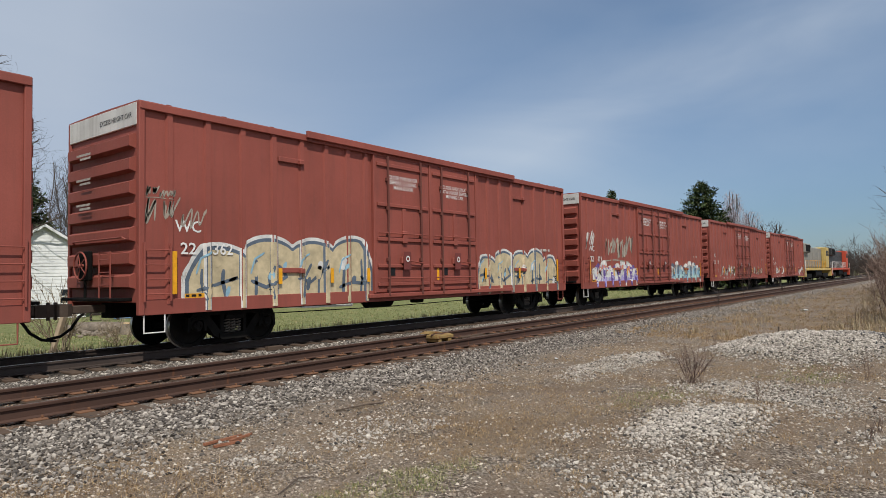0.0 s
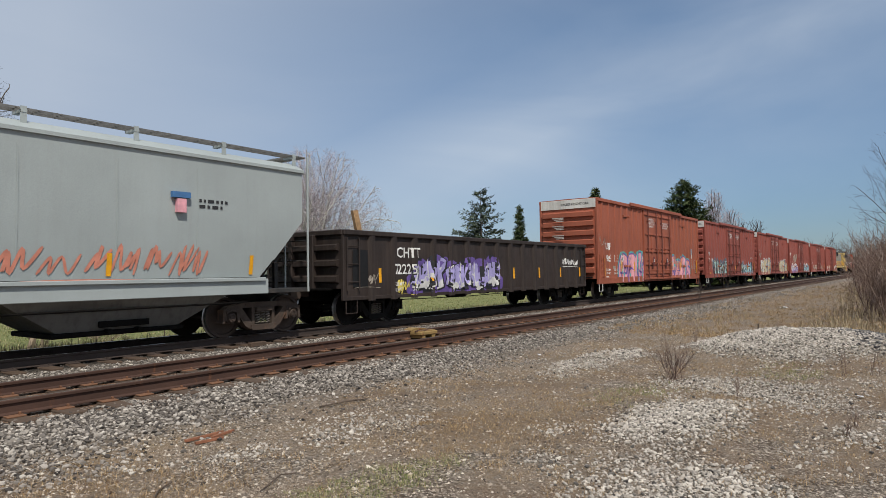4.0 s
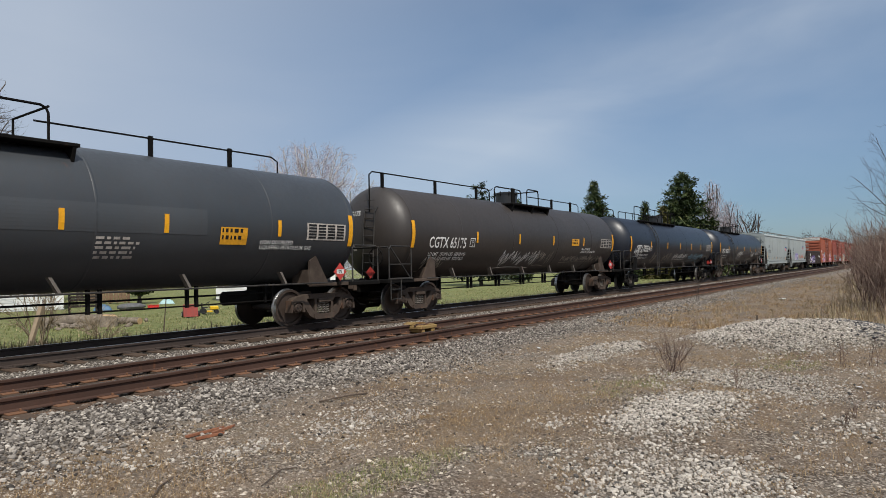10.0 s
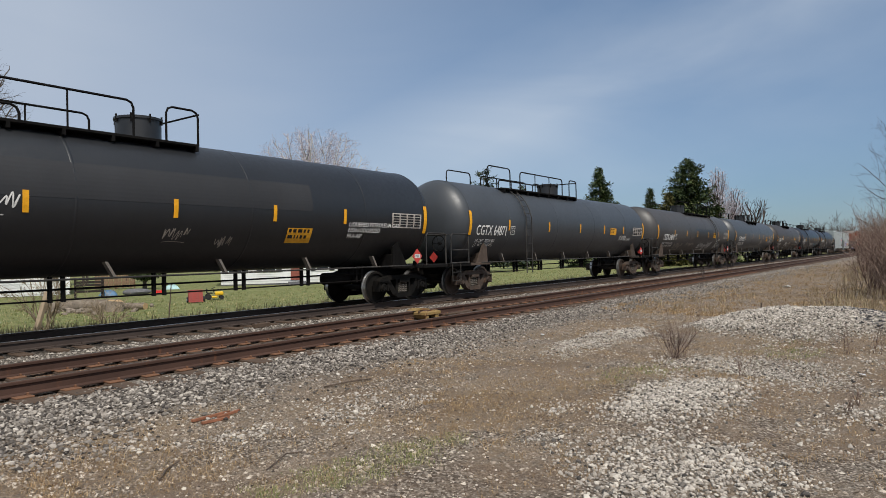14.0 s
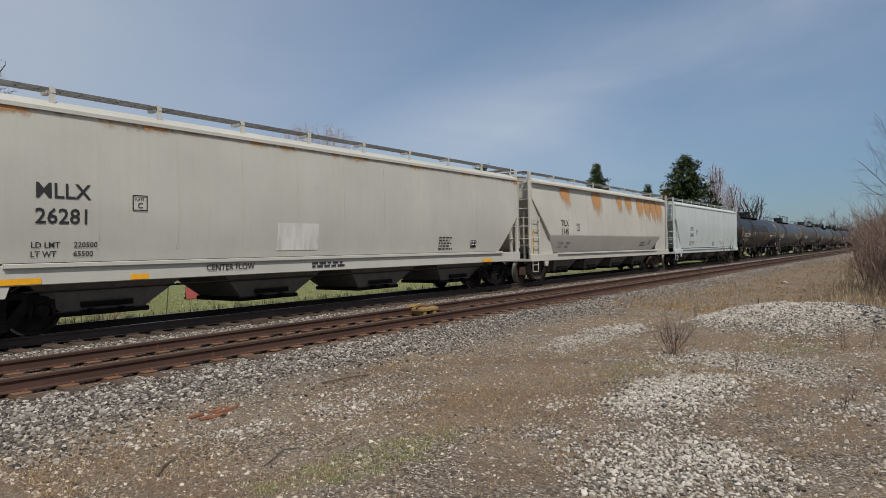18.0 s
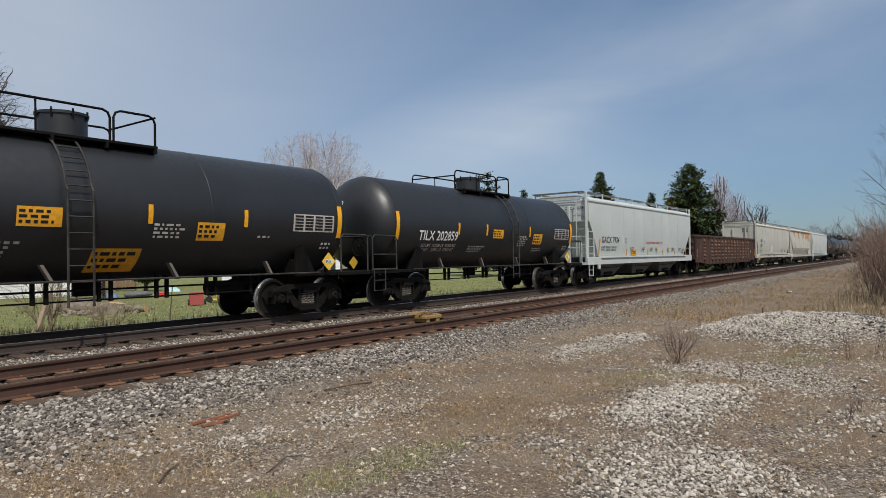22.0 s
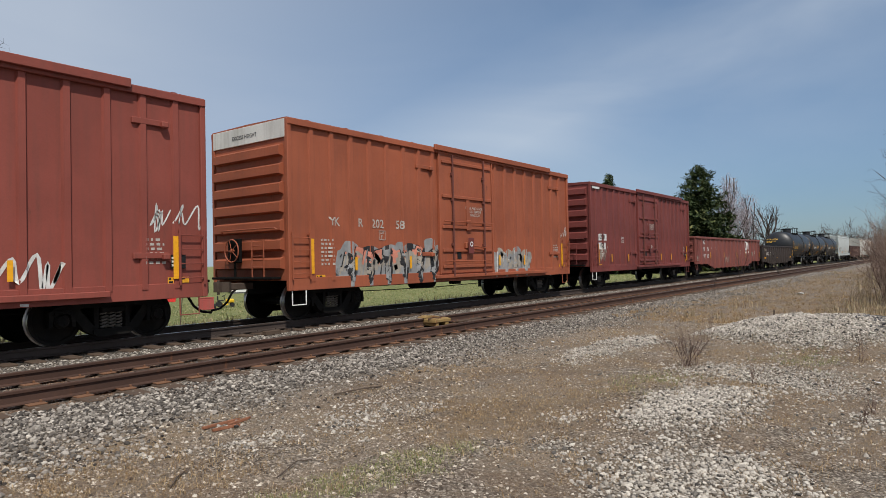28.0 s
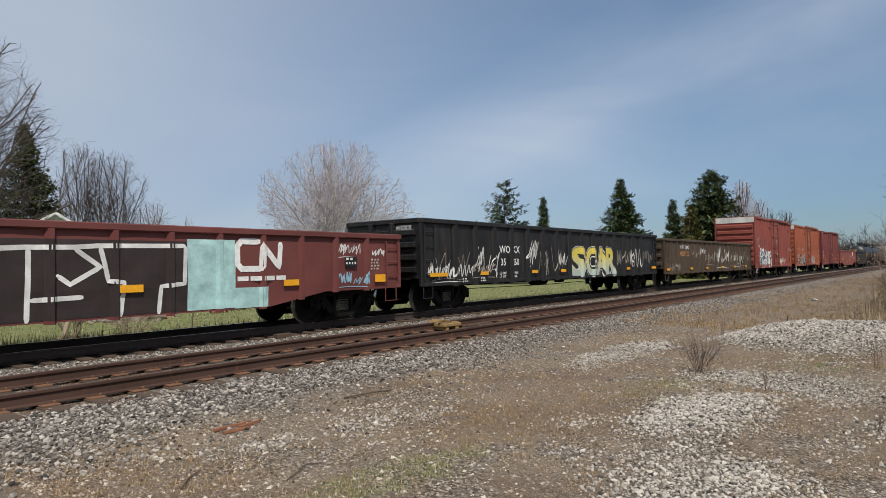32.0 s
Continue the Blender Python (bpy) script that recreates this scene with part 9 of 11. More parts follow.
panel(c16, "repaint_patch", -4.2, 3.7, 2.50, 3.16, M_TANK_PATCH, f16, 0.006, "darker repainted patch", rows=8)
notice(c16, 2.95, 1.72, 0.78, 0.36, f16, rows=2, seed=46)
scrawl(c16, -3.7, -3.0, 2.2, 2.6, "white", 251, f16, 0.05)
scrawl(c16, -0.2, 0.35, 1.75, 2.05, "dust", 253, f16, 0.025)
scrawl(c16, 1.0, 1.4, 1.6, 1.9, "dust", 254, f16, 0.025)
scrawl(c16, -8.1, -7.2, 1.5, 1.9, "dust", 252, f16, 0.03)
head_words(c16, 8.95, "GATX 231818", zc=2.52)


def molten_car(start, num, words, amber, prefix, strips, dx, lad, ink=None):
    car, face = tank_car(start, 6.45, M_TANK_BLACK, "short black tank car with amber notices", "short", R=1.43, zc=2.43, bogie_tone="black", placard="yellow", gap=0.72, bogie_x=4.95, strips=strips, top_dx=dx, lad=lad)
    lettering(car, prefix + " " + num, -5.02 if prefix == "UTLX" else -4.72, 1.93, 0.30, ink or M_LETTER, face, 0.92, dy=0.012)
    lettering(car, "LD LMT  212200 LB  96300 KG\nLT WT    73900 LB  33500 KG", -4.5, 1.72, 0.10, ink or M_LETTER_DIM, face, dy=0.016)
    for k, (x, z, w, h) in enumerate(amber):
        notice(car, x, z, w, h, face, rows=3, seed=60 + k)
    for k, (x, z, w, n) in enumerate(words):
        bars(car, x, z, w, n, 0.08, M_LETTER_DIM, face, 70 + k)
    bars(car, 5.2, 1.75, 0.4, 2, 0.1, M_LETTER, face, 80)
    head_words(car, 6.45, prefix + " " + num, 1.43, 2.43, ink)
    return car, face


molten_car(-319.9, "202859", ((-1.9, 1.72, 1.0, 3), (1.3, 2.1, 0.7, 5), (2.6, 1.66, 0.9, 2)), ((-0.54, 2.04, 0.70, 0.31), (2.42, 1.85, 0.72, 0.40)), "TILX", [-2.65, -0.95, 2.12], 0.0, 0.8)
molten_car(-333.7, "202890", ((-2.6, 1.72, 1.0, 4), (0.7, 2.1, 0.7, 4), (3.2, 1.9, 0.5, 1)), ((-1.73, 2.02, 0.72, 0.34), (1.65, 1.82, 0.66, 0.38), (-0.40, 1.20, 0.95, 0.45)), "TILX", [-2.14, 0.61, 2.84], -0.4, -0.76)
molten_car(-347.7, "676766", ((0.4, 2.75, 0.9, 3), (2.6, 1.75, 0.6, 2)), ((1.43, 1.60, 0.65, 0.28),), "UTLX", [-2.56, -1.05, 2.24], -0.85, 0.02, M_LETTER_YELLOW)

# ---- the two locomotives at the head ----
def locomotive(start, L, hood, cab, stripe_mat, label, cab_front=True):
    car = thing("locomotive", pose(start, Y_MAIN, 0), label, "locomotive", "locomotives of the freight train")
    MOVERS.append((car, start))
    h = L / 2
    part("frame", Shape().box(-h, h, -1.45, 1.45, 1.35, 1.62, 0.03).box(-h, -h + 0.3, -1.45, 1.45, 0.6, 1.5, 0.03).box(h - 0.3, h, -1.45, 1.45, 0.5, 1.5, 0.03), stripe_mat, car)
    part("fuel_tank", Shape().prism([(-1.3, 1.3), (1.3, 1.3), (1.35, 0.7), (1.0, 0.42), (-1.0, 0.42), (-1.35, 0.7)], "x", -2.6, 2.6), M_UNDER, car)
    b = part("long_hood", Shape().box(-h + 1.2, h - 5.2, -0.92, 0.92, 1.62, 4.25, 0.08).box(-h + 1.2, -h + 5.2, -1.3, 1.3, 3.45, 4.55, 0.10), hood, car)
    for k in range(9):
        x = -h + 5.6 + k * 1.15
        if x < h - 6:
            part("hood_door", Shape().box(x, x + 1.0, -0.95, -0.90, 1.8, 3.6, 0.015), hood, b)
    part("radiator_grille", Shape().box(-h + 1.6, -h + 4.8, -1.33, -1.29, 3.6, 4.4, 0.01), M_UNDER, b)
    part("exhaust", Shape().box(0.5, 1.4, -0.35, 0.35, 4.25, 4.5, 0.03), M_UNDER, b)
    c = part("cab", Shape().box(h - 5.2, h - 2.4, -1.48, 1.48, 1.62, 4.45, 0.10), cab, car)
    part("nose", Shape().prism([(h - 2.4, 1.62), (h - 1.2, 1.62), (h - 1.3, 3.0), (h - 2.4, 3.25)], "y", -1.0, 1.0), cab, car)
    for x0, x1 in ((h - 5.0, h - 4.1), (h - 3.8, h - 2.8)):
        part("window", Shape().box(x0, x1, -1.50, -1.47, 3.3, 4.0, 0.01), M_SIGN_BLACK, c, "dark cab window")
    part("rear_window", Shape().box(h - 5.23, h - 5.19, -1.35, -1.0, 3.4, 4.0), M_SIGN_BLACK, c)
    part("cab_stripe", Shape().box(h - 5.3, h - 5.2, -1.48, -0.95, 1.7, 4.4), stripe_mat, c)
    for sg in (-1, 1):
        s = Shape()
        n = 12
        s.tube([(-h + 0.4, sg * 1.42, 2.55), (h - 5.4, sg * 1.42, 2.55)], 0.025, 6)
        for k in range(n):
            x = -h + 0.4 + (L - 5.8) * k / (n - 1)
            s.tube([(x, sg * 1.42, 1.62), (x, sg * 1.42, 2.55)], 0.022, 5)
        part("handrail", s, M_YELLOW_SIGN if stripe_mat is M_LOCO_YELLOW else M_LETTER, car)
    for x in (-h, h):
        s = Shape()
        for y in (-1.42, 1.42):
            s.tube([(x, y, 0.7), (x, y, 2.5)], 0.025, 6)
        part("handrail", s, M_LETTER, car)
    part("plough", Shape().prism([(h, 0.2), (h + 0.35, 0.2), (h + 0.1, 0.95), (h, 0.95)], "y", -1.4, 1.4), M_UNDER, car)
    for x in (-h + 3.7, h - 3.7):
        bg = add_bogie(car, x, start, "black", (-1.95, 0.0, 1.95))
        part("truck_frame", Shape().prism([(-2.5, 0.55), (-2.2, 0.95), (2.2, 0.95), (2.5, 0.55), (1.2, 0.45), (-1.2, 0.45)], "y", -1.18, -0.98), M_BOGIE_BLACK, bg)
    ends_gear(car, h, 0.5)
    return car


M_LOCO_GREY = paint("weathered_grey_paint", (0.24, 0.23, 0.20), 0.6, 0.5, fade=0.3)
M_LOCO_YELLOW = paint("dull_yellow_paint", (0.55, 0.40, 0.13), 0.6, 0.5, fade=0.3)
M_LOCO_BLACK = paint("loco_black_paint", (0.03, 0.03, 0.032), 0.5, 0.4)
M_LOCO_RED = paint("loco_red_paint", (0.52, 0.075, 0.035), 0.5, 0.3)
locomotive(95.4, 22.2, M_LOCO_GREY, M_LOCO_YELLOW, M_LOCO_YELLOW, "grey and dull yellow diesel locomotive")
locomotive(119.0, 22.2, M_LOCO_BLACK, M_LOCO_RED, M_LOCO_RED, "black and red diesel locomotive at the head of the train")


def motions():
    """The train rolls by at one speed; its wheels turn while they pass near."""
    for car, x in MOVERS:
        walk(car, [(0, pose(x, Y_MAIN, 0)), (SECONDS, pose(x + SPEED * SECONDS, Y_MAIN, 0))])
    turn = math.degrees(SPEED / WHEEL_R)
    for wheel, a, x in WHEELS:
        t0, t1 = max(0.0, (-6.0 - x - a) / SPEED), min(SECONDS, (52.0 - x - a) / SPEED)
        if t1 <= 0:
            t0, t1 = 0.0, 1.0
        k0, k1 = int(t0 * FPS), max(int(t0 * FPS) + 1, int(t1 * FPS))
        rows = [(0, pose(a, 0, WHEEL_R))] if k0 > 0 else []
        rows += [(k / FPS, pose(a, 0, WHEEL_R, 0, (k - k0) * turn / FPS, 0)) for k in range(k0, k1 + 1)]
        if k1 < SECONDS * FPS:
            rows.append((SECONDS, pose(a, 0, WHEEL_R, 0, (k1 - k0) * turn / FPS, 0)))
        walk(wheel, rows)


# ---- trees, houses and yard things ----
def polar(az, d):
    """A spot at a bearing from the track's direction and a distance from the camera."""
    return d * math.cos(radians(az)), d * math.sin(radians(az))


def rods(name, segs, mat, sides=4):
    """Tapered rods in one mesh: rows of start, end, two radii."""
    A = np.array([s[0] for s in segs], float)
    B = np.array([s[1] for s in segs], float)
    ra, rb = np.array([s[2] for s in segs]), np.array([s[3] for s in segs])
    D = B - A
    D /= np.linalg.norm(D, axis=1, keepdims=True) + 1e-9
    ref = np.where(np.abs(D[:, 2:3]) > 0.9, [[1.0, 0, 0]], [[0, 0, 1.0]])
    U = np.cross(D, ref)
    U /= np.linalg.norm(U, axis=1, keepdims=True)
    W = np.cross(D, U)
    n = len(segs)
    V = np.zeros((n, 2 * sides, 3))
    for k in range(sides):
        a = 2 * math.pi * k / sides
        o = U * math.cos(a) + W * math.sin(a)
        V[:, k] = A + o * ra[:, None]
        V[:, sides + k] = B + o * rb[:, None]
    q = np.array([[k, (k + 1) % sides, sides + (k + 1) % sides, sides + k] for k in range(sides)])
    F = (q[None] + (np.arange(n) * 2 * sides)[:, None, None]).reshape(-1, 4)
    return arrays_mesh(name, V.reshape(-1, 3), F, mat, smooth=True)


def grow(rnd, out, p, d, length, r, depth, spread, up, kids, wig, thin, shrink=0.62):
    """A limb and the limbs that fork off it; out[depth] collects their rods."""
    n = 4 if depth > 1 else 3 if depth == 1 else 2
    made = 0
    for i in range(n):
        d = (d + Vector((rnd.gauss(0, wig), rnd.gauss(0, wig), rnd.gauss(0, wig) + up))).normalized()
        q = p + d * (length / n)
        r2 = max(thin * 0.6, r * (1 - 0.5 / n))
        out[depth].append((p[:], q[:], r, r2))
        p, r = q, r2
        if depth:
            want = round(kids * (i + 1) / n)
            while made < want:
                made += 1
                side = d.orthogonal().normalized()
                side.rotate(Matrix.Rotation(rnd.uniform(0, 6.28), 3, d))
                a = spread * rnd.uniform(0.6, 1.35)
                e = (d * math.cos(a) + side * math.sin(a)).normalized()
                grow(rnd, out, p, e, length * shrink * rnd.uniform(0.7, 1.2), max(thin, r * 0.62), depth - 1, spread, up, kids, wig, thin, shrink)


BARK = plain("grey_brown_bark", (0.105, 0.088, 0.076), 0.9, 0, 0.35, 9, 0.15, 0.6)
TWIG = plain("dark_twig_bark", (0.085, 0.068, 0.060), 0.9, 0, 0.3, 4, 0.15, 0.3)
TWIG_RED = random_stuff("reddish_twigs", [(0.0, (0.10, 0.062, 0.048)), (0.6, (0.20, 0.135, 0.105)), (1.0, (0.34, 0.26, 0.215))], grain=5)
TWIG_PALE = random_stuff("pale_twigs", [(0.0, (0.17, 0.125, 0.085)), (0.6, (0.29, 0.225, 0.155)), (1.0, (0.42, 0.345, 0.25))], grain=5)
BIRCH_BARK = plain("white_birch_bark", (0.52, 0.49, 0.45), 0.8, 0, 0.3, 5, 0.2, 0.3)
BIRCH_TWIG = random_stuff("birch_twigs", [(0.0, (0.20, 0.135, 0.145)), (0.5, (0.39, 0.335, 0.36)), (1.0, (0.70, 0.66, 0.69))], grain=4)
NEEDLES = random_stuff("dark_fir_needles", [(0.0, (0.022, 0.036, 0.016)), (0.6, (0.055, 0.080, 0.030)), (0.9, (0.10, 0.125, 0.045)), (1.0, (0.17, 0.17, 0.065))], grain=6)
NEEDLES_BLUE = random_stuff("grey_green_spruce_needles", [(0.0, (0.028, 0.042, 0.030)), (0.6, (0.060, 0.080, 0.055)), (1.0, (0.11, 0.13, 0.085))], grain=6)
NEEDLES_OLD = random_stuff("yellowed_needles", [(0.0, (0.05, 0.055, 0.018)), (0.6, (0.10, 0.095, 0.032)), (1.0, (0.17, 0.145, 0.055))], grain=6)


def bare_tree(name, az, d, height, radius, label, seed, mats=None, limbs=26, base=0.12, shape="dome", thin=0.011, trunk=0.16, stems=1, angle=38, lift=0.05, gap=0.55, twig=0.7, wig=0.06, low=0.1):
    """A leafless tree: long arching limbs that reach the edge of its crown, side branches along them, twigs along those. low: how level the lowest limbs lie, 0 to 1."""
    rnd = random.Random(seed)
    x, y = polar(az, d)
    t = thing(name, pose(x, y, float(ground_z(x, y)) - 0.05), label, "tree")
    zb = height * base
    heavy, light = [], []

    def inside(p):
        u = (p.z - zb * 0.5) / (height - zb * 0.5)
        if u > 1 or u < -0.2:
            return False
        wide = {"dome": math.sqrt(max(0.0, 1 - max(0.0, (u - 0.30) / 0.70) ** 2.3)), "vase": (0.25 + 0.75 * max(0.0, u)) * math.sqrt(max(0.0, 1 - max(0.0, (u - 0.6) / 0.4) ** 2)), "column": 0.6 + 0.4 * math.sin(math.pi * max(0.0, u))}[shape]
        a = math.atan2(p.y, p.x)
        return math.hypot(p.x, p.y) < radius * wide * (0.93 + 0.09 * math.sin(3 * a + seed + 4 * u) + 0.06 * math.sin(8 * a - 9 * u))

    def sprout(p, d, L, r, level):
        step = 0.42 if level == 0 else 0.30 if level == 1 else 0.24
        n = max(2, int(L / step))
        since = rnd.uniform(0, gap)
        for i in range(n):
            d = (d + Vector((rnd.gauss(0, wig), rnd.gauss(0, wig), rnd.gauss(0, wig) + lift))).normalized()
            q = p + d * (L / n)
            if not inside(q) and i > 0:
                return
            r2 = max(thin * 0.45, r * (1 - 0.75 / n))
            (heavy if r2 > thin * 1.15 else light).append((p[:], q[:], r, r2))
            p, r = q, r2
            since += L / n
            v = (i + 1) / n
            want = gap if level == 0 else 0.5 * gap if level == 1 else 9.0
            if level < 2 and (level > 0 or v > 0.12):
                while since > want:
                    since -= want
                    side = d.orthogonal().normalized()
                    side.rotate(Matrix.Rotation(rnd.uniform(0, 6.28), 3, d))
                    a = radians(angle) * rnd.uniform(0.6, 1.3)
                    e = (d * math.cos(a) + side * math.sin(a)).normalized()
                    far = (0.32 * L * (1.15 - v) + 0.5) if level == 0 else twig * rnd.uniform(0.6, 1.3)
                    sprout(p, e, far * rnd.uniform(0.7, 1.2), max(thin * 0.7, r * 0.55) if level == 0 else thin * 0.7, level + 1)
            elif level == 2 and rnd.random() < 0.6:
                side = d.orthogonal().normalized()
                side.rotate(Matrix.Rotation(rnd.uniform(0, 6.28), 3, d))
                e = (d + side * 0.7).normalized()
                light.append((p[:], (p + e * twig * rnd.uniform(0.2, 0.5))[:], thin * 0.55, thin * 0.35))
    feet = []
    for k in range(stems):
        b = 2 * math.pi * (k + rnd.random() * 0.6) / stems
        out = Vector((math.cos(b), math.sin(b), 0))
        lean = out * radius * (0.22 if stems > 1 else 0.03)
        pts = [out * (0.12 if stems > 1 else 0.0) + lean * (v / 6) ** 1.4 + Vector((rnd.gauss(0, 0.03), rnd.gauss(0, 0.03), (zb + 0.42 * (height - zb)) * v / 6)) for v in range(7)]
        fat = trunk if stems == 1 else trunk * 0.55
        heavy += [(pts[i][:], pts[i + 1][:], fat * (1 - 0.09 * i), fat * (1 - 0.09 * (i + 1))) for i in range(6)]
        feet.append(pts)
    for i in range(limbs):
        u = (i + 0.5) / limbs
        a = i * 2.39996 + rnd.uniform(-0.25, 0.25)
        steep = u if low > 0.5 else u ** 0.8
        el = radians(12 + 14 * (1 - low) + (76 - 14 * (1 - low)) * steep)
        d = Vector((math.cos(a) * math.cos(el), math.sin(a) * math.cos(el), math.sin(el)))
        pts = max(feet, key=lambda f: f[-1].x * d.x + f[-1].y * d.y) if el < 1.2 else feet[i % stems]
        h = min(5.99, 6 * (zb / (zb + 0.42 * (height - zb)) * 0.8 + (0.9 - 0.5 * zb / height) * u * rnd.uniform(0.6, 1.0)))
        p = pts[int(h)].lerp(pts[int(h) + 1], h % 1)
        sprout(p, d, max(height - p.z, radius * 1.1) * 1.05, trunk * (0.42 if stems == 1 else 0.30) * rnd.uniform(0.7, 1.1), 0)
    m1, m2 = mats or (BARK, TWIG)
    part("trunk", rods("trunk", heavy, m1, 5), None, t)
    part("crown", rods("crown", light, m2, 3), None, t, "leafless crown of fine twigs")
    return t


def conifer(name, az, d, height, radius, label, seed, mat=NEEDLES, whorls=26, arms=9, dense=7, droop=0.35, bare=0.06, ragged=0.3, taper=0.98, fluff=0.75):
    """Trunk, then drooping arms with sprays of needles."""
    rnd, rng = random.Random(seed), np.random.default_rng(seed)
    x, y = polar(az, d)
    t = thing(name, pose(x, y, float(ground_z(x, y)) - 0.05), label, "tree")
    part("trunk", Shape().cyl((0, 0, 0), (0, 0, height * 0.98), height * 0.018, 8, 0.015), BARK, t)
    segs, pts, dirs, wid = [], [], [], []
    for i in range(whorls):
        u = bare + (1 - bare) * (i + rnd.uniform(-0.4, 0.4)) / whorls
        z0 = height * max(0.02, min(0.99, u))
        reach = radius * (1 - u) ** taper * 1.05 + 0.10
        for k in range(max(5, round(arms * (1.05 - 0.5 * u)))):
            a = rnd.uniform(0, 6.28)
            z0 = height * max(0.02, min(0.985, u + rnd.uniform(-0.8, 0.8) / whorls))
            L = reach * rnd.uniform(1 - ragged, 1 + ragged * 0.6)
            drop = droop * L * (1 - u) * rnd.uniform(0.5, 1.4) - 0.25 * L * u
            p = Vector((0, 0, z0))
            prev, m = p, 4
            for j in range(1, m + 1):
                v = j / m
                q = Vector((math.cos(a) * L * v, math.sin(a) * L * v, z0 - drop * v * v + 0.10 * L * max(0, v - 0.7)))
                segs.append((prev[:], q[:], 0.03 * (1.2 - v), 0.03 * (1.1 - v)))
                prev = q
            for j in range(max(8, int(dense * (0.3 + L / radius) * 13))):
                v = rnd.uniform(0.12, 1.0)
                pts.append((math.cos(a) * L * v + rnd.gauss(0, 0.12), math.sin(a) * L * v + rnd.gauss(0, 0.12), z0 - drop * v * v + rnd.gauss(0, 0.20) * fluff))
                w = a + rnd.choice((-1, 1)) * rnd.uniform(0.2, 1.2)
                dirs.append((math.cos(w), math.sin(w), rnd.uniform(-0.9, 0.8)))
                wid.append(rnd.uniform(0.6, 1.2) * (0.26 + 0.075 * L))
    part("branch_frame", rods("branch_frame", segs, BARK, 3), None, t)
    P, D, L = np.array(pts), np.array(dirs), np.array(wid)[:, None]
    S = np.cross(D, [[0, 0, 1.0]])
    S += rng.normal(0, 0.35, S.shape)
    S /= np.linalg.norm(S, axis=1, keepdims=True)
    V = np.stack([P, P + D * L * 0.5 + S * L * 0.22, P + D * L + rng.normal(0, 0.03, P.shape), P + D * L * 0.5 - S * L * 0.22 - [[0, 0, 0.05]]], 1).reshape(-1, 3)
    F = np.arange(len(P) * 4).reshape(-1, 4)
    part("foliage", arrays_mesh("foliage", V, F, mat), None, t, "drooping sprays of needles")
    return t


def rise(elev, d):
    return d * math.tan(radians(elev)) + 2.03


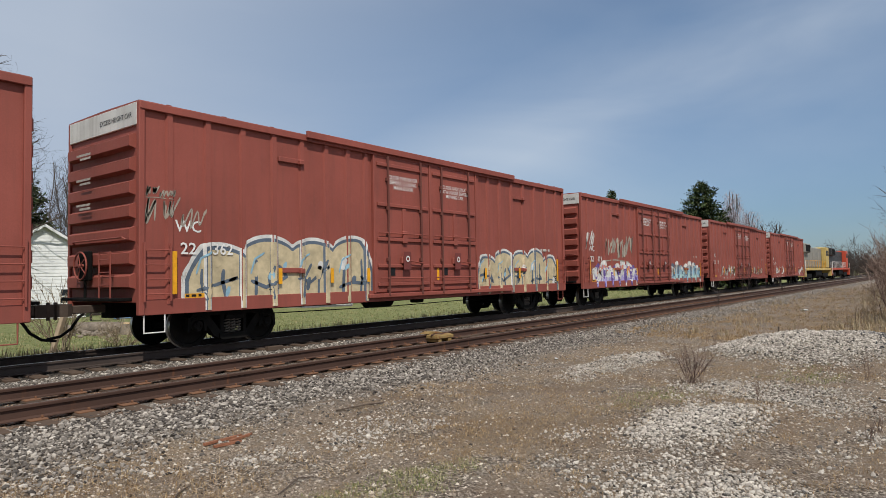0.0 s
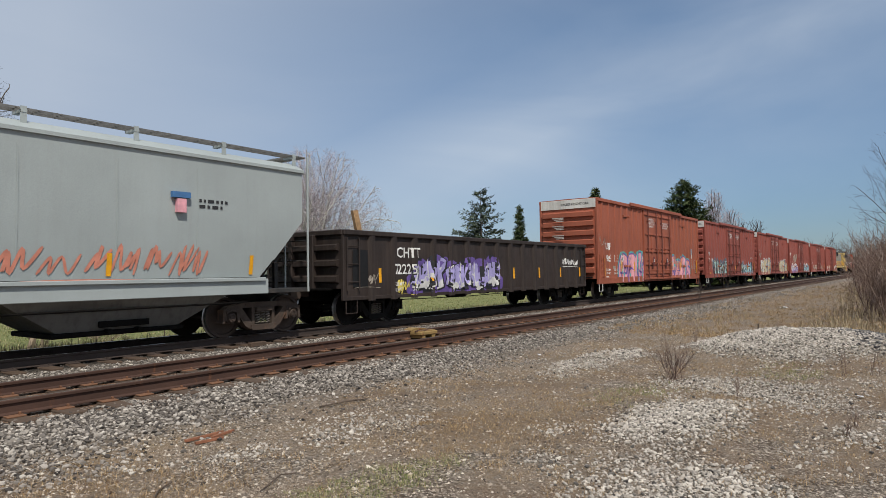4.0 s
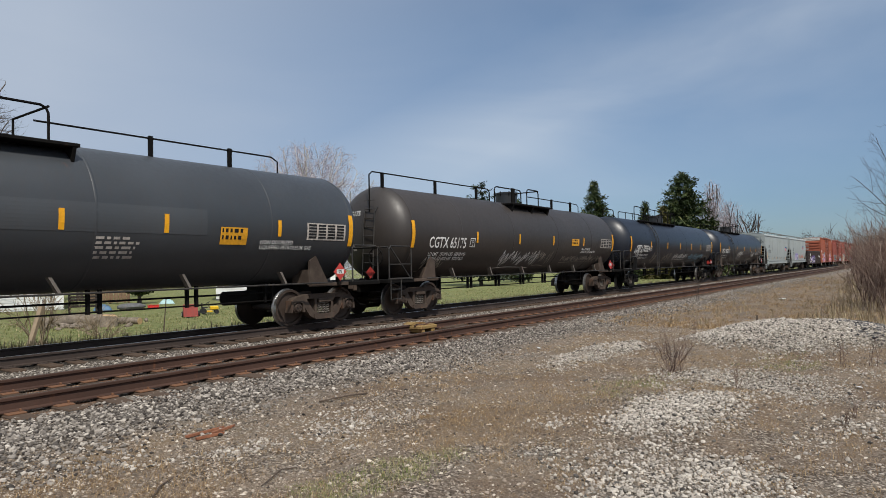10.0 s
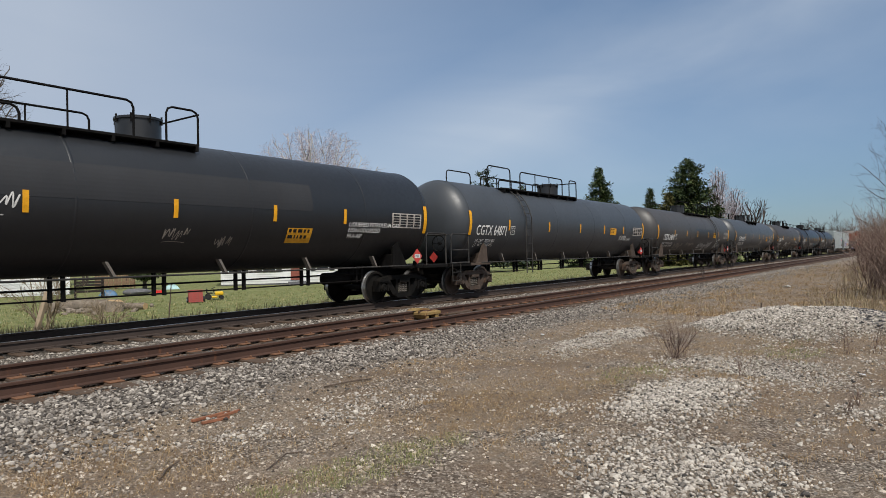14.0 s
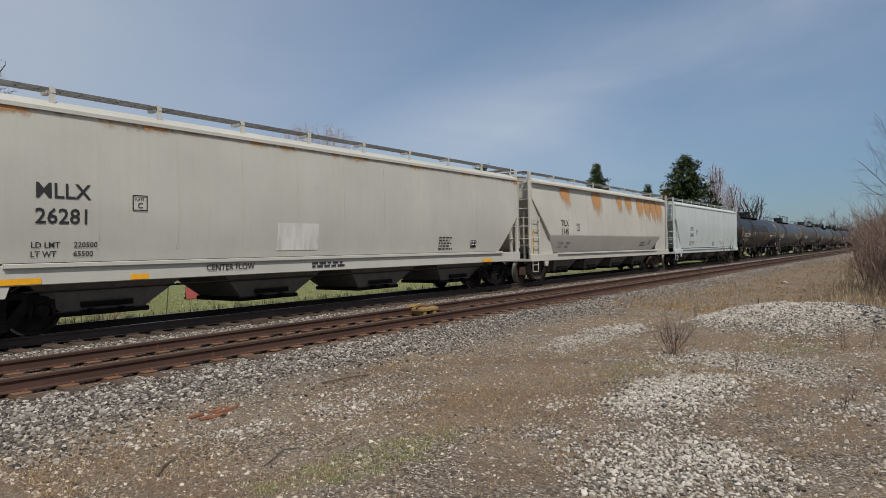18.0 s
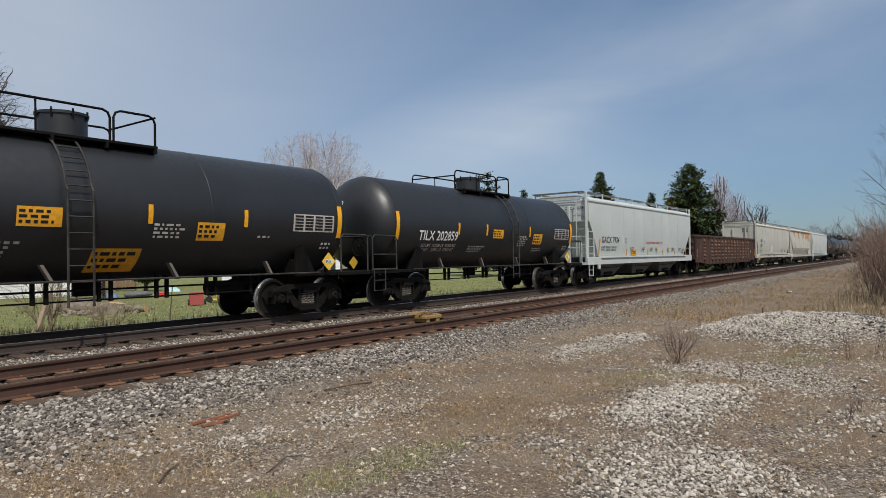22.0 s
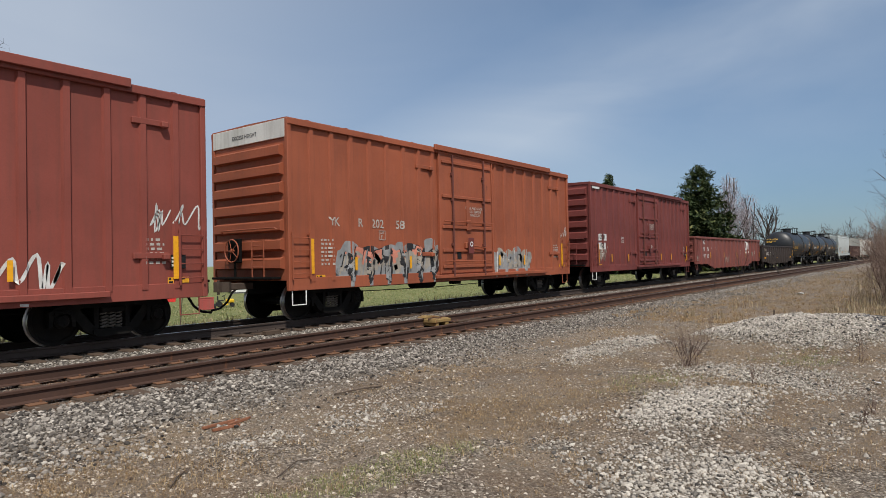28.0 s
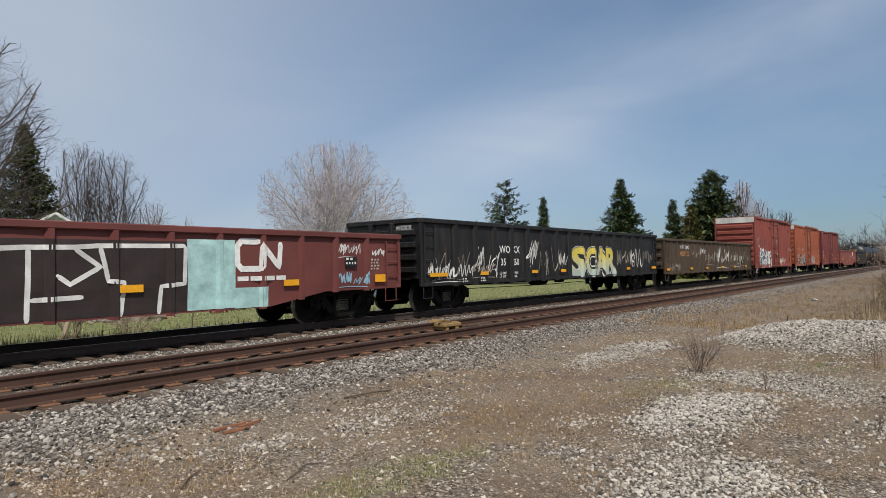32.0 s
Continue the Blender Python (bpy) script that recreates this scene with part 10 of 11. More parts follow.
def build_trees():
    bare_tree("birch_tree", 47.4, 60, rise(11.0, 60), 7.6, "white-barked multi-stemmed birch with dense pinkish-grey bare twigs", 3, (BIRCH_BARK, BIRCH_TWIG), limbs=58, base=0.10, thin=0.0125, trunk=0.20, stems=7, gap=0.46, twig=0.8, low=0.8, lift=0.006, wig=0.085, angle=46)
    conifer("spruce_tree", 32.6, 70, rise(7.4, 70), 4.6, "sparse grey-green spruce with level bare-tipped branches", 5, NEEDLES_BLUE, 24, 7, 4, 0.05, 0.10, 0.45, 0.75, 0.35)
    conifer("spruce_tree", 29.2, 80, rise(5.8, 80), 1.5, "slim young dark conifer beyond the lawn", 6, NEEDLES, 24, 8, 6, 0.2)
    conifer("fir_tree", 22.6, 85, rise(7.1, 85), 4.9, "dark green broad fir tree", 7, NEEDLES, 34, 12, 7, 0.25, 0.04, 0.35)
    conifer("fir_tree", 18.5, 85, rise(5.2, 85), 2.0, "small dark green fir tree", 8, NEEDLES, 24, 9, 6, 0.25)
    conifer("fir_tree", 17.1, 84, rise(4.8, 84), 2.4, "small yellowed fir tree", 9, NEEDLES_OLD, 24, 9, 6, 0.25)
    conifer("fir_tree", 15.4, 95, rise(7.5, 95), 6.0, "large dark green fir tree with ragged outline", 10, NEEDLES, 36, 13, 8, 0.20, 0.03, 0.4, 0.72)
    bare_tree("bare_tree", 13.3, 108, rise(6.5, 108), 3.4, "tall leafless tree with pale grey twigs", 11, (BARK, BIRCH_TWIG), limbs=22, thin=0.024, trunk=0.22, gap=0.8, twig=1.0)
    bare_tree("bare_tree", 11.9, 112, rise(4.9, 112), 3.0, "leafless tree with upright grey twigs", 12, (BARK, BIRCH_TWIG), limbs=20, thin=0.024, trunk=0.2, gap=0.8, twig=1.0)
    bare_tree("bare_tree", 10.4, 110, rise(4.2, 110), 3.8, "low spreading leafless tree with dark gnarled boughs", 13, limbs=16, thin=0.026, trunk=0.3, gap=1.0, twig=0.9, wig=0.16, low=1.0, lift=0.02)
    conifer("fir_tree", 71.0, 57, rise(10.9, 57), 4.2, "dark green fir tree with drooping ragged branches", 14, NEEDLES, 36, 12, 6, 0.45, 0.03, 0.35)
    bare_tree("bare_tree", 76.2, 47, rise(18.6, 47), 7.4, "large leafless maple with spreading dark boughs", 15, limbs=62, base=0.18, thin=0.009, trunk=0.15, gap=0.62, twig=0.9, wig=0.08, low=1.0, angle=46, lift=0.008)
    bare_tree("bare_tree", 67.4, 60, rise(9.8, 60), 3.3, "leafless tree with many upright grey stems", 16, limbs=22, base=0.06, shape="vase", thin=0.011, trunk=0.17, stems=5, gap=0.55, twig=0.8, angle=36, low=0.0, lift=0.07)
    bare_tree("bare_tree", 65.2, 61, rise(9.2, 61), 4.0, "leafless tree with fanned grey stems", 17, limbs=24, base=0.08, shape="vase", thin=0.011, trunk=0.18, stems=4, gap=0.5, twig=0.8, angle=42, low=0.4)
    bare_tree("bare_tree", 62.4, 62, rise(5.6, 62), 2.7, "small rounded leafless tree with fine reddish twigs", 18, (BARK, TWIG_RED), limbs=22, thin=0.012, trunk=0.14, stems=2, gap=0.45, twig=0.55, low=0.6)
    bare_tree("poplar_tree", 59.5, 85, rise(4.9, 85), 0.75, "thin leafless poplar beyond the house", 19, (BARK, TWIG_RED), limbs=14, shape="column", thin=0.016, trunk=0.12, gap=0.5, twig=0.4, low=0.0)
    bare_tree("bare_tree", 41.8, 90, rise(4.4, 90), 3.0, "low leafless tree with upright shoots", 20, limbs=14, thin=0.018, trunk=0.16, stems=3, gap=0.8, twig=0.8)
    bare_tree("bare_tree", 0.2, 47, rise(10.4, 47), 3.0, "leafless tree with arching dark boughs above the thicket", 21, limbs=18, base=0.2, thin=0.008, trunk=0.10, stems=2, gap=0.7, twig=0.7, low=0.8, lift=0.01)


def brush(name, spots, mat, label, seed, category="shrub", kind="", per=7, lean=0.35, depth=2, kids=4, thin=0.004, up=0.03, girth=0.013, spread=0.45):
    """Twiggy shrubs of many thin stems; spots: rows of x, y, height."""
    rnd = random.Random(seed)
    out = [[] for _ in range(depth + 1)]
    x0, y0 = spots[0][:2] if len(spots) == 1 else (0.0, 0.0)
    z0 = float(ground_z(x0, y0)) if len(spots) == 1 else 0.0
    for x, y, h in spots:
        g = float(ground_z(x, y)) - 0.03 - z0
        for i in range(per):
            a, tip = rnd.uniform(0, 6.28), lean * rnd.uniform(0.1, 1.6)
            v = Vector((math.cos(a) * tip, math.sin(a) * tip, 1)).normalized()
            grow(rnd, out, Vector((x - x0 + rnd.gauss(0, 0.07) * h, y - y0 + rnd.gauss(0, 0.07) * h, g)), v, h * 0.72 * rnd.uniform(0.6, 1.15), max(thin * 1.6, h * girth), depth, spread, up, kids, 0.11, thin, 0.5)
    me = rods(name, sum(out, []), mat, 3)
    return thing(name, pose(x0, y0, z0), label, category, kind=kind, mesh=me)


def build_brush():
    rnd = random.Random(4)
    spots = []
    for i in range(150):
        x = 24 + 44 * rnd.random() ** 1.3
        edge = x * math.tan(radians(3.4)) - 0.6 + 0.5 * math.sin(x * 0.8)
        y = edge - 7.0 * rnd.random() ** 1.6
        spots.append((x, y, (1.1 + 0.036 * x) * rnd.uniform(0.75, 1.3)))
    brush("thicket", spots, TWIG_RED, "dense thicket of leafless reddish-brown brush", 5, "thicket", "stuff", per=6, thin=0.007, girth=0.009, kids=5, spread=0.5)
    rnd = random.Random(6)
    low = [(rnd.uniform(19, 46), rnd.uniform(-3.5, 2.2), rnd.uniform(0.4, 0.95)) for _ in range(70)]
    brush("weeds", low, TWIG_PALE, "dry brown weed stalks in front of the thicket", 7, "weeds", "stuff", per=6, thin=0.004, girth=0.008, kids=3, lean=0.25)
    far = []
    for i in range(240):
        x, y = polar(rnd.uniform(-4, 13) if i % 3 else rnd.uniform(3.5, 8), rnd.uniform(190, 260))
        far.append((x, y, rnd.uniform(3.5, 6.5) * (1.35 if 4.2 < math.degrees(math.atan2(y, x)) < 7.2 else 1.0)))
    brush("far_woods", far, TWIG, "distant strip of leafless grey-brown woods", 8, "woods", "stuff", per=3, thin=0.045, girth=0.012, kids=4, spread=0.55, lean=0.45)
    for x, y, h, s in ((50, 8.5, 1.9, 9), (44, 9.7, 1.7, 10), (27.5, 7.2, 1.0, 33)):
        brush("sapling", [(x, y, h)], TWIG, "small leafless sapling beside the siding", s, "sapling", per=2, thin=0.006, kids=5, lean=0.2, girth=0.012)
    brush("twig_bush", [(10.2, 3.05, 0.74)], TWIG_RED, "small bush of upright reddish-brown dead stems on the gravel", 11, per=24, thin=0.0035, kids=2, lean=0.6, girth=0.006, spread=0.3)
    brush("dead_brush", [(8.5, 20.9, 2.1)], TWIG_PALE, "tall pale leafless brush on the far verge", 12, per=12, thin=0.007, kids=5, lean=0.55, girth=0.011)
    brush("dead_brush", [(10.2, 20.6, 1.1)], TWIG_PALE, "low tangled dry brush on the far verge", 13, per=12, thin=0.006, kids=4, lean=1.1, girth=0.010)
    brush("dead_brush", [(10.9, 22.5, 1.0)], TWIG_PALE, "low heap of dry branches on the grass", 14, per=14, thin=0.006, kids=4, lean=1.3, girth=0.010)
    brush("weed_tuft", [(16.1, 17.1, 0.55)], TWIG_PALE, "tuft of standing weeds beside the track", 15, per=20, thin=0.004, kids=2, lean=0.3, girth=0.006)
    for x, y, h, s in ((9.0, 1.9, 0.34, 34), (7.6, 0.62, 0.28, 35), (8.1, 0.55, 0.22, 36), (12.1, 0.55, 0.6, 37), (14.6, 3.9, 0.45, 38), (11.9, 0.9, 0.5, 39)):
        brush("weed_stalk", [(x, y, h)], TWIG_RED, "dry brown weed stalks standing on the dirt", s, "weed", "stuff", per=5, thin=0.0026, kids=2, lean=0.3, girth=0.008)


# houses beyond the lawn
M_SIDING = plain("white_siding", (0.70, 0.71, 0.70), 0.55, 0, 0.06, 3, 0.3, 0.05)
M_ROOF = plain("grey_shingles", (0.13, 0.13, 0.135), 0.9, 0, 0.3, 5, 0.2, 0.5)
M_DARK_WOOD = plain("dark_stained_wood", (0.035, 0.028, 0.024), 0.8, 0, 0.3, 8, 0.2, 0.3)
M_BROWN_WOOD = plain("brown_fence_wood", (0.22, 0.145, 0.095), 0.85, 0, 0.3, 5, 0.2, 0.3)
M_SHUTTER = plain("black_shutter_paint", (0.02, 0.022, 0.026), 0.6)
M_DOOR_RED = plain("reddish_door_paint", (0.23, 0.07, 0.05), 0.55)
M_CART_RED = paint("faded_red_cart_paint", (0.32, 0.055, 0.045), 0.6, 0.4, rust=0.25)
M_BIN_RED = plain("bright_red_plastic", (0.62, 0.035, 0.03), 0.45)
M_MOWER = plain("yellow_mower_paint", (0.72, 0.44, 0.02), 0.4)
M_TARP = plain("blue_tarp", (0.09, 0.17, 0.27), 0.6, 0, 0.2, 4, 0.3, 0.6)
M_TARP_PALE = plain("pale_teal_tarp", (0.34, 0.50, 0.50), 0.6, 0, 0.25, 4, 0.3, 0.6)
M_RUBBER = plain("black_rubber", (0.018, 0.018, 0.018), 0.8)
M_LOG = plain("sawn_log_bark", (0.20, 0.165, 0.13), 0.9, 0, 0.4, 6, 0.2, 0.8)
M_CUT = plain("fresh_cut_wood", (0.46, 0.31, 0.16), 0.8, 0, 0.2, 14)
M_PANE = plain("dark_window_glass", (0.02, 0.025, 0.03), 0.08, 0, 0.1, 3, 0.6, 0.0)
M_PINE_BOARD = plain("red_brown_board", (0.27, 0.115, 0.065), 0.8, 0, 0.3, 12, 0.2, 0.4)
M_LITTER = plain("white_litter", (0.75, 0.75, 0.74), 0.6, 0, 0.08, 5)
M_STICK = plain("dry_stick_bark", (0.10, 0.075, 0.058), 0.9, 0, 0.3, 20, 0.2, 0.6)


def clad(s, x0, x1, z0, z1, y, step, top=None):
    """Lapped boards across a wall that faces -y; top(z) gives the half width of a gable."""
    z = z0
    while z < z1 - 0.01:
        a, b = x0, x1
        if top:
            m, w = (x0 + x1) / 2, top(z + step)
            a, b = m - w, m + w
        if b - a > 0.1:
            part("siding_board", Shape().prism([(y - 0.028, z), (y, z), (y, min(z1, z + step)), (y - 0.006, min(z1, z + step))], "x", a, b), M_SIDING, s)
        z += step


def wall_window(parent, x, z, w, h, shutters=True):
    win = part("window", Shape().box(x - w / 2 - 0.07, x + w / 2 + 0.07, -0.07, -0.01, z - 0.07, z, 0.008).box(x - w / 2 - 0.07, x + w / 2 + 0.07, -0.07, -0.01, z + h, z + h + 0.07, 0.008).box(x - w / 2 - 0.07, x - w / 2, -0.068, -0.01, z, z + h).box(x + w / 2, x + w / 2 + 0.07, -0.068, -0.01, z, z + h).box(x - w / 2, x + w / 2, -0.06, -0.02, z + h / 2 - 0.025, z + h / 2 + 0.025), M_SIDING, parent)
    part("pane", Shape().box(x - w / 2 + 0.002, x + w / 2 - 0.002, -0.045, -0.035, z + 0.002, z + h - 0.002), M_PANE, win)
    if shutters:
        for sg in (-1, 1):
            c = x + sg * (w / 2 + 0.28)
            part("shutter", Shape().box(c - 0.19, c + 0.19, -0.075, -0.03, z - 0.05, z + h + 0.05, 0.01), M_SHUTTER, win, "black shutter")


def build_houses():
    g = thing("garage", pose(16.2, 42.2, -0.62, 0, 0, -22), "white garage with lapped siding and a grey shingled gable roof", "garage")
    s = part("wall", Shape().prism([(-2.15, 0), (2.15, 0), (2.15, 4.0), (0, 5.45), (-2.15, 4.0)], "y", 0.0, 6.5), M_SIDING, g)
    clad(s, -2.15, 2.15, 0.1, 4.0, 0, 0.2)
    clad(s, -2.15, 2.15, 4.0, 5.4, 0, 0.2, lambda z: max(0.0, 2.15 * (5.45 - z) / 1.45))
    r = Shape()
    for sg in (-1, 1):
        r.prism([(0, 5.47), (sg * 2.45, 3.82), (sg * 2.45, 3.94), (0, 5.62)], "y", -0.25, 6.7)
    part("roof", r, M_ROOF, g)
    t = Shape()
    for sg in (-1, 1):
        t.prism([(0, 5.44), (sg * 2.46, 3.79), (sg * 2.46, 3.96), (0, 5.64)], "y", -0.29, -0.255)
    part("barge_board", t, M_SIDING, g)
    wall_window(g, 1.2, 0.9, 0.7, 0.8, False)
    h = thing("house", pose(31.7, 38.2, -0.60, 0, 0, -38), "white single-storey house with black shutters and a grey roof", "house")
    s = part("wall", Shape().box(-4.3, 4.3, 0, 7, 0.05, 2.6), M_SIDING, h)
    clad(s, -4.3, 4.3, 0.25, 2.6, 0, 0.16)
    part("foundation", Shape().box(-4.26, 4.26, 0.03, 6.9, -0.2, 0.25), M_ROOF, h, "grey block foundation")
    part("roof", Shape().prism([(-0.5, 2.52), (7.5, 2.52), (7.5, 2.64), (3.5, 3.95), (-0.5, 2.64)], "x", -4.7, 4.7), M_ROOF, h)
    for x in (-3.3, -0.9, 3.0):
        wall_window(h, x, 0.95, 0.85, 1.15)
    d = part("door", Shape().box(0.65, 1.55, -0.06, -0.01, 0.25, 2.25, 0.01), M_DOOR_RED, h, "reddish panelled front door")
    part("door_handle", Shape().cyl((0.75, -0.06, 1.2), (0.75, -0.11, 1.2), 0.03, 8), M_TREAD, d)
    for k in range(2):
        part("step", Shape().box(0.45, 1.75, -0.75 + 0.35 * k, -0.05, -0.2, -0.02 + 0.17 * k, 0.01), M_ROOF, h)
    f = thing("board_fence", pose(23.2, 45.8, -0.62, 0, 0, -28), "weathered brown board fence at the back of the yard", "fence")
    plank = Shape().box(-0.07, 0.07, -0.012, 0.012, 0.05, 1.55, 0.004).mesh("board", M_BROWN_WOOD)
    for k in range(15):
        part("board", plank, None, f, at=pose(-1.2 + k * 0.165, 0, 0.03 * math.sin(k * 2.3)))
    for z in (0.4, 1.2):
        part("rail", Shape().box(-1.3, 1.25, 0.014, 0.06, z, z + 0.09), M_BROWN_WOOD, f)
    for x in (-1.25, 0, 1.2):
        part("post", Shape().box(x - 0.05, x + 0.05, 0.062, 0.16, -0.1, 1.5), M_BROWN_WOOD, f)


def build_yard():
    b = thing("wood_rack", pose(17.1, 36.6, -0.63, 0, 0, -20), "dark wooden rack with slatted sides on the grass", "rack")
    for z in (0.28, 0.45, 0.62, 0.79, 0.96):
        part("slat", Shape().box(-0.72, 0.72, -0.03, 0.03, z, z + 0.12, 0.008), M_DARK_WOOD, b)
    part("shelf", Shape().box(-0.72, 0.72, 0.032, 0.62, 0.28, 0.36), M_DARK_WOOD, b)
    for x in (-0.66, 0.66):
        for y in (0.06, 0.58):
            part("leg", Shape().box(x - 0.04, x + 0.04, y - 0.025, y + 0.025, 0, 1.1), M_DARK_WOOD, b)
    # clipped shrub
    rng = np.random.default_rng(3)
    sh = thing("clipped_shrub", pose(24.0, 43.4, -0.62), "dark green clipped shrub with a flat mushroom crown", "shrub")
    part("stem", Shape().cyl((0, 0, 0), (0, 0, 0.7), 0.16, 8, 0.10), BARK, sh)
    n = 2600
    a, u, zz = rng.uniform(0, 6.28, n), rng.random(n) ** 0.4, rng.uniform(-1, 1, n)
    r = 1.05 * u * np.sqrt(1 - 0.8 * zz ** 2)
    P = np.stack([r * np.cos(a), r * np.sin(a), 0.98 + 0.40 * zz * (1.1 - 0.5 * u)], 1)
    D1, D2 = rng.normal(0, 0.075, (n, 3)), rng.normal(0, 0.06, (n, 3))
    V = np.stack([P - D1, P + D2, P + D1, P - D2], 1).reshape(-1, 3)
    part("crown", arrays_mesh("crown", V, np.arange(n * 4).reshape(-1, 4), NEEDLES), None, sh)
    c = thing("tipping_cart", pose(17.25, 26.8, -0.64, 0, 0, -24), "faded red tipping trailer with its bed tilted up", "cart")
    bed = part("bed", Shape().box(-0.50, 0.50, -0.02, 0.02, 0, 0.95, 0.006).box(-0.50, -0.47, 0.022, 0.30, 0, 0.95).box(0.47, 0.50, 0.022, 0.30, 0, 0.95), M_CART_RED, c, at=pose(0, 0, 0.03, -14))
    for z in (0.0, 0.86):
        part("rim", Shape().box(-0.52, 0.52, -0.055, -0.022, z, z + 0.07, 0.006), M_CART_RED, bed)
    for x in (-0.5, 0.44):
        part("stake", Shape().box(x, x + 0.06, -0.05, -0.022, 0.071, 0.86, 0.006), M_CART_RED, bed)
    for k in range(5):
        part("slat", Shape().box(-0.41, 0.41, -0.034, -0.022, 0.15 + 0.14 * k, 0.22 + 0.14 * k), M_CART_RED, bed)
    part("drawbar", Shape().cyl((0.4, 0.4, 0.3), (1.15, 0.75, 0.22), 0.035, 8), M_RUBBER, c)
    part("axle", Shape().cyl((-0.5, 0.45, 0.22), (0.62, 0.45, 0.22), 0.03, 8), M_RUBBER, c)
    for x in (-0.5, 0.62):
        wh = part("wheel", Shape().cyl((x - 0.07, 0.45, 0.22), (x + 0.07, 0.45, 0.22), 0.22, 18), M_RUBBER, c)
        part("rim", Shape().cyl((x - 0.075, 0.45, 0.22), (x + 0.075, 0.45, 0.22), 0.11, 12), M_LITTER, wh)
    c.scale = (0.62, 0.62, 0.62)
    m = thing("lawn_mower", pose(19.1, 28.1, -0.64, 0, 0, -30), "small yellow and black ride-on lawn mower on the grass", "mower")
    part("body", Shape().box(0.02, 0.62, -0.24, 0.24, 0.28, 0.56, 0.07), M_MOWER, m)
    part("deck", Shape().box(-0.5, 0.2, -0.36, 0.36, 0.12, 0.24, 0.04), M_MOWER, m)
    part("seat", Shape().box(-0.5, -0.12, -0.2, 0.2, 0.42, 0.50, 0.03).box(-0.56, -0.48, -0.2, 0.2, 0.46, 0.80, 0.03), M_RUBBER, m)
    part("steering_column", Shape().cyl((0.0, 0, 0.4), (-0.1, 0, 0.82), 0.025, 8).cyl((-0.09, 0, 0.80), (-0.105, 0, 0.83), 0.16, 14), M_RUBBER, m)
    for x, y, r in ((-0.42, 0.40, 0.21), (-0.42, -0.40, 0.21), (0.48, 0.36, 0.15), (0.48, -0.36, 0.15)):
        part("wheel", Shape().cyl((x, y - 0.07, r), (x, y + 0.07, r), r, 16), M_RUBBER, m)
    m.scale = (0.68, 0.68, 0.68)
    r = thing("toy_bin", pose(20.4, 35.4, -0.63, 0, 0, -30), "bright red plastic bin lying on the lawn", "bin")
    part("tub", Shape().prism([(-0.55, 0), (0.55, 0), (0.62, 0.42), (-0.35, 0.5), (-0.6, 0.3)], "y", -0.3, 0.3), M_BIN_RED, r)
    part("rim", Shape().box(-0.62, 0.66, -0.34, 0.34, 0.425, 0.47, 0.02), M_BIN_RED, r)
    r.scale = (0.5, 0.5, 0.5)
    thing("grey_sack", pose(19.2, 35.6, -0.63, 0, 0, -20), "grey crumpled sack on the lawn", "sack", mesh=loft(Shape(), [[(x, 0.3 * w * math.cos(k * 0.7854), 0.2 + 0.2 * w * math.sin(k * 0.7854)) for k in range(8)] for x, w in ((-0.7, 0.4), (-0.45, 0.95), (0.1, 1.0), (0.5, 0.8), (0.75, 0.3))]).mesh("grey_sack", M_ROOF, 60))
    for x, y, mt, lb, q in ((24.3, 40.5, M_TARP_PALE, "pale teal tarpaulin draped over a small heap", 0.55), (18.6, 37.6, M_TARP, "blue tarpaulin draped over a low stack", 0.6)):
        s = Shape()
        N = 9
        rr = random.Random(int(x))
        for i in range(N):
            for j in range(N):
                u, v = i / (N - 1) * 2 - 1, j / (N - 1) * 2 - 1
                s.v.append((u * 0.48, v * 0.35, 0.55 * q * max(0.0, 1 - max(abs(u), abs(v)) ** 3) * (0.85 + 0.25 * rr.random()) - 0.01))
        for i in range(N - 1):
            for j in range(N - 1):
                s.f.append((i * N + j, (i + 1) * N + j, (i + 1) * N + j + 1, i * N + j + 1))
                s.m.append(0)
        thing("tarpaulin", pose(x, y, -0.62, 0, 0, -30), lb, "tarpaulin", mesh=s.mesh("tarpaulin", mt, 60))
    rnd = random.Random(8)
    for x, y, L, rad, rz in ((12.6, 27.0, 2.6, 0.26, -62), (12.0, 27.9, 1.6, 0.20, -50), (13.9, 25.9, 1.0, 0.15, -70)):
        lg = thing("log", pose(x, y, -0.64 + rad * 0.85, 0, 0, rz), "grey weathered felled log on the grass", "log", "felled logs")
        part("bark", loft(Shape(), [[(a, rad * (1 + rnd.uniform(-0.07, 0.07)) * math.cos(k * 0.6283), rad * (1 + rnd.uniform(-0.07, 0.07)) * math.sin(k * 0.6283)) for k in range(10)] for a in np.linspace(-L / 2, L / 2, 6)]), M_LOG, lg, smooth=60)
        for e in (-1, 1):
            part("cut_face", Shape().cyl((e * (L / 2 - 0.01), 0, 0), (e * (L / 2 + 0.012), 0, 0), rad * 0.94, 12), M_CUT, lg, "pale sawn end")
    st = thing("stump", pose(12.9, 25.6, -0.66), "sawn tree stump with a pale orange cut", "stump")
    part("bark", Shape().cyl((0, 0, 0), (0.05, 0, 0.42), 0.36, 12, 0.30), M_LOG, st, smooth=60)
    part("cut_face", Shape().cyl((0.05, 0, 0.415), (0.052, -0.004, 0.44), 0.285, 12), M_CUT, st, "pale sawn top")
    x, y = np.array([rnd.gauss(12.6, 0.9) for _ in range(46)]), np.array([rnd.gauss(26.8, 0.7) for _ in range(46)])
    rocks("rubble", x, y, ground_z(x, y) + 0.05, np.array([rnd.uniform(0.07, 0.2) for _ in x]), M_LOG, 4, "heap of grey rubble and wood scraps beside the stump", "rubble")
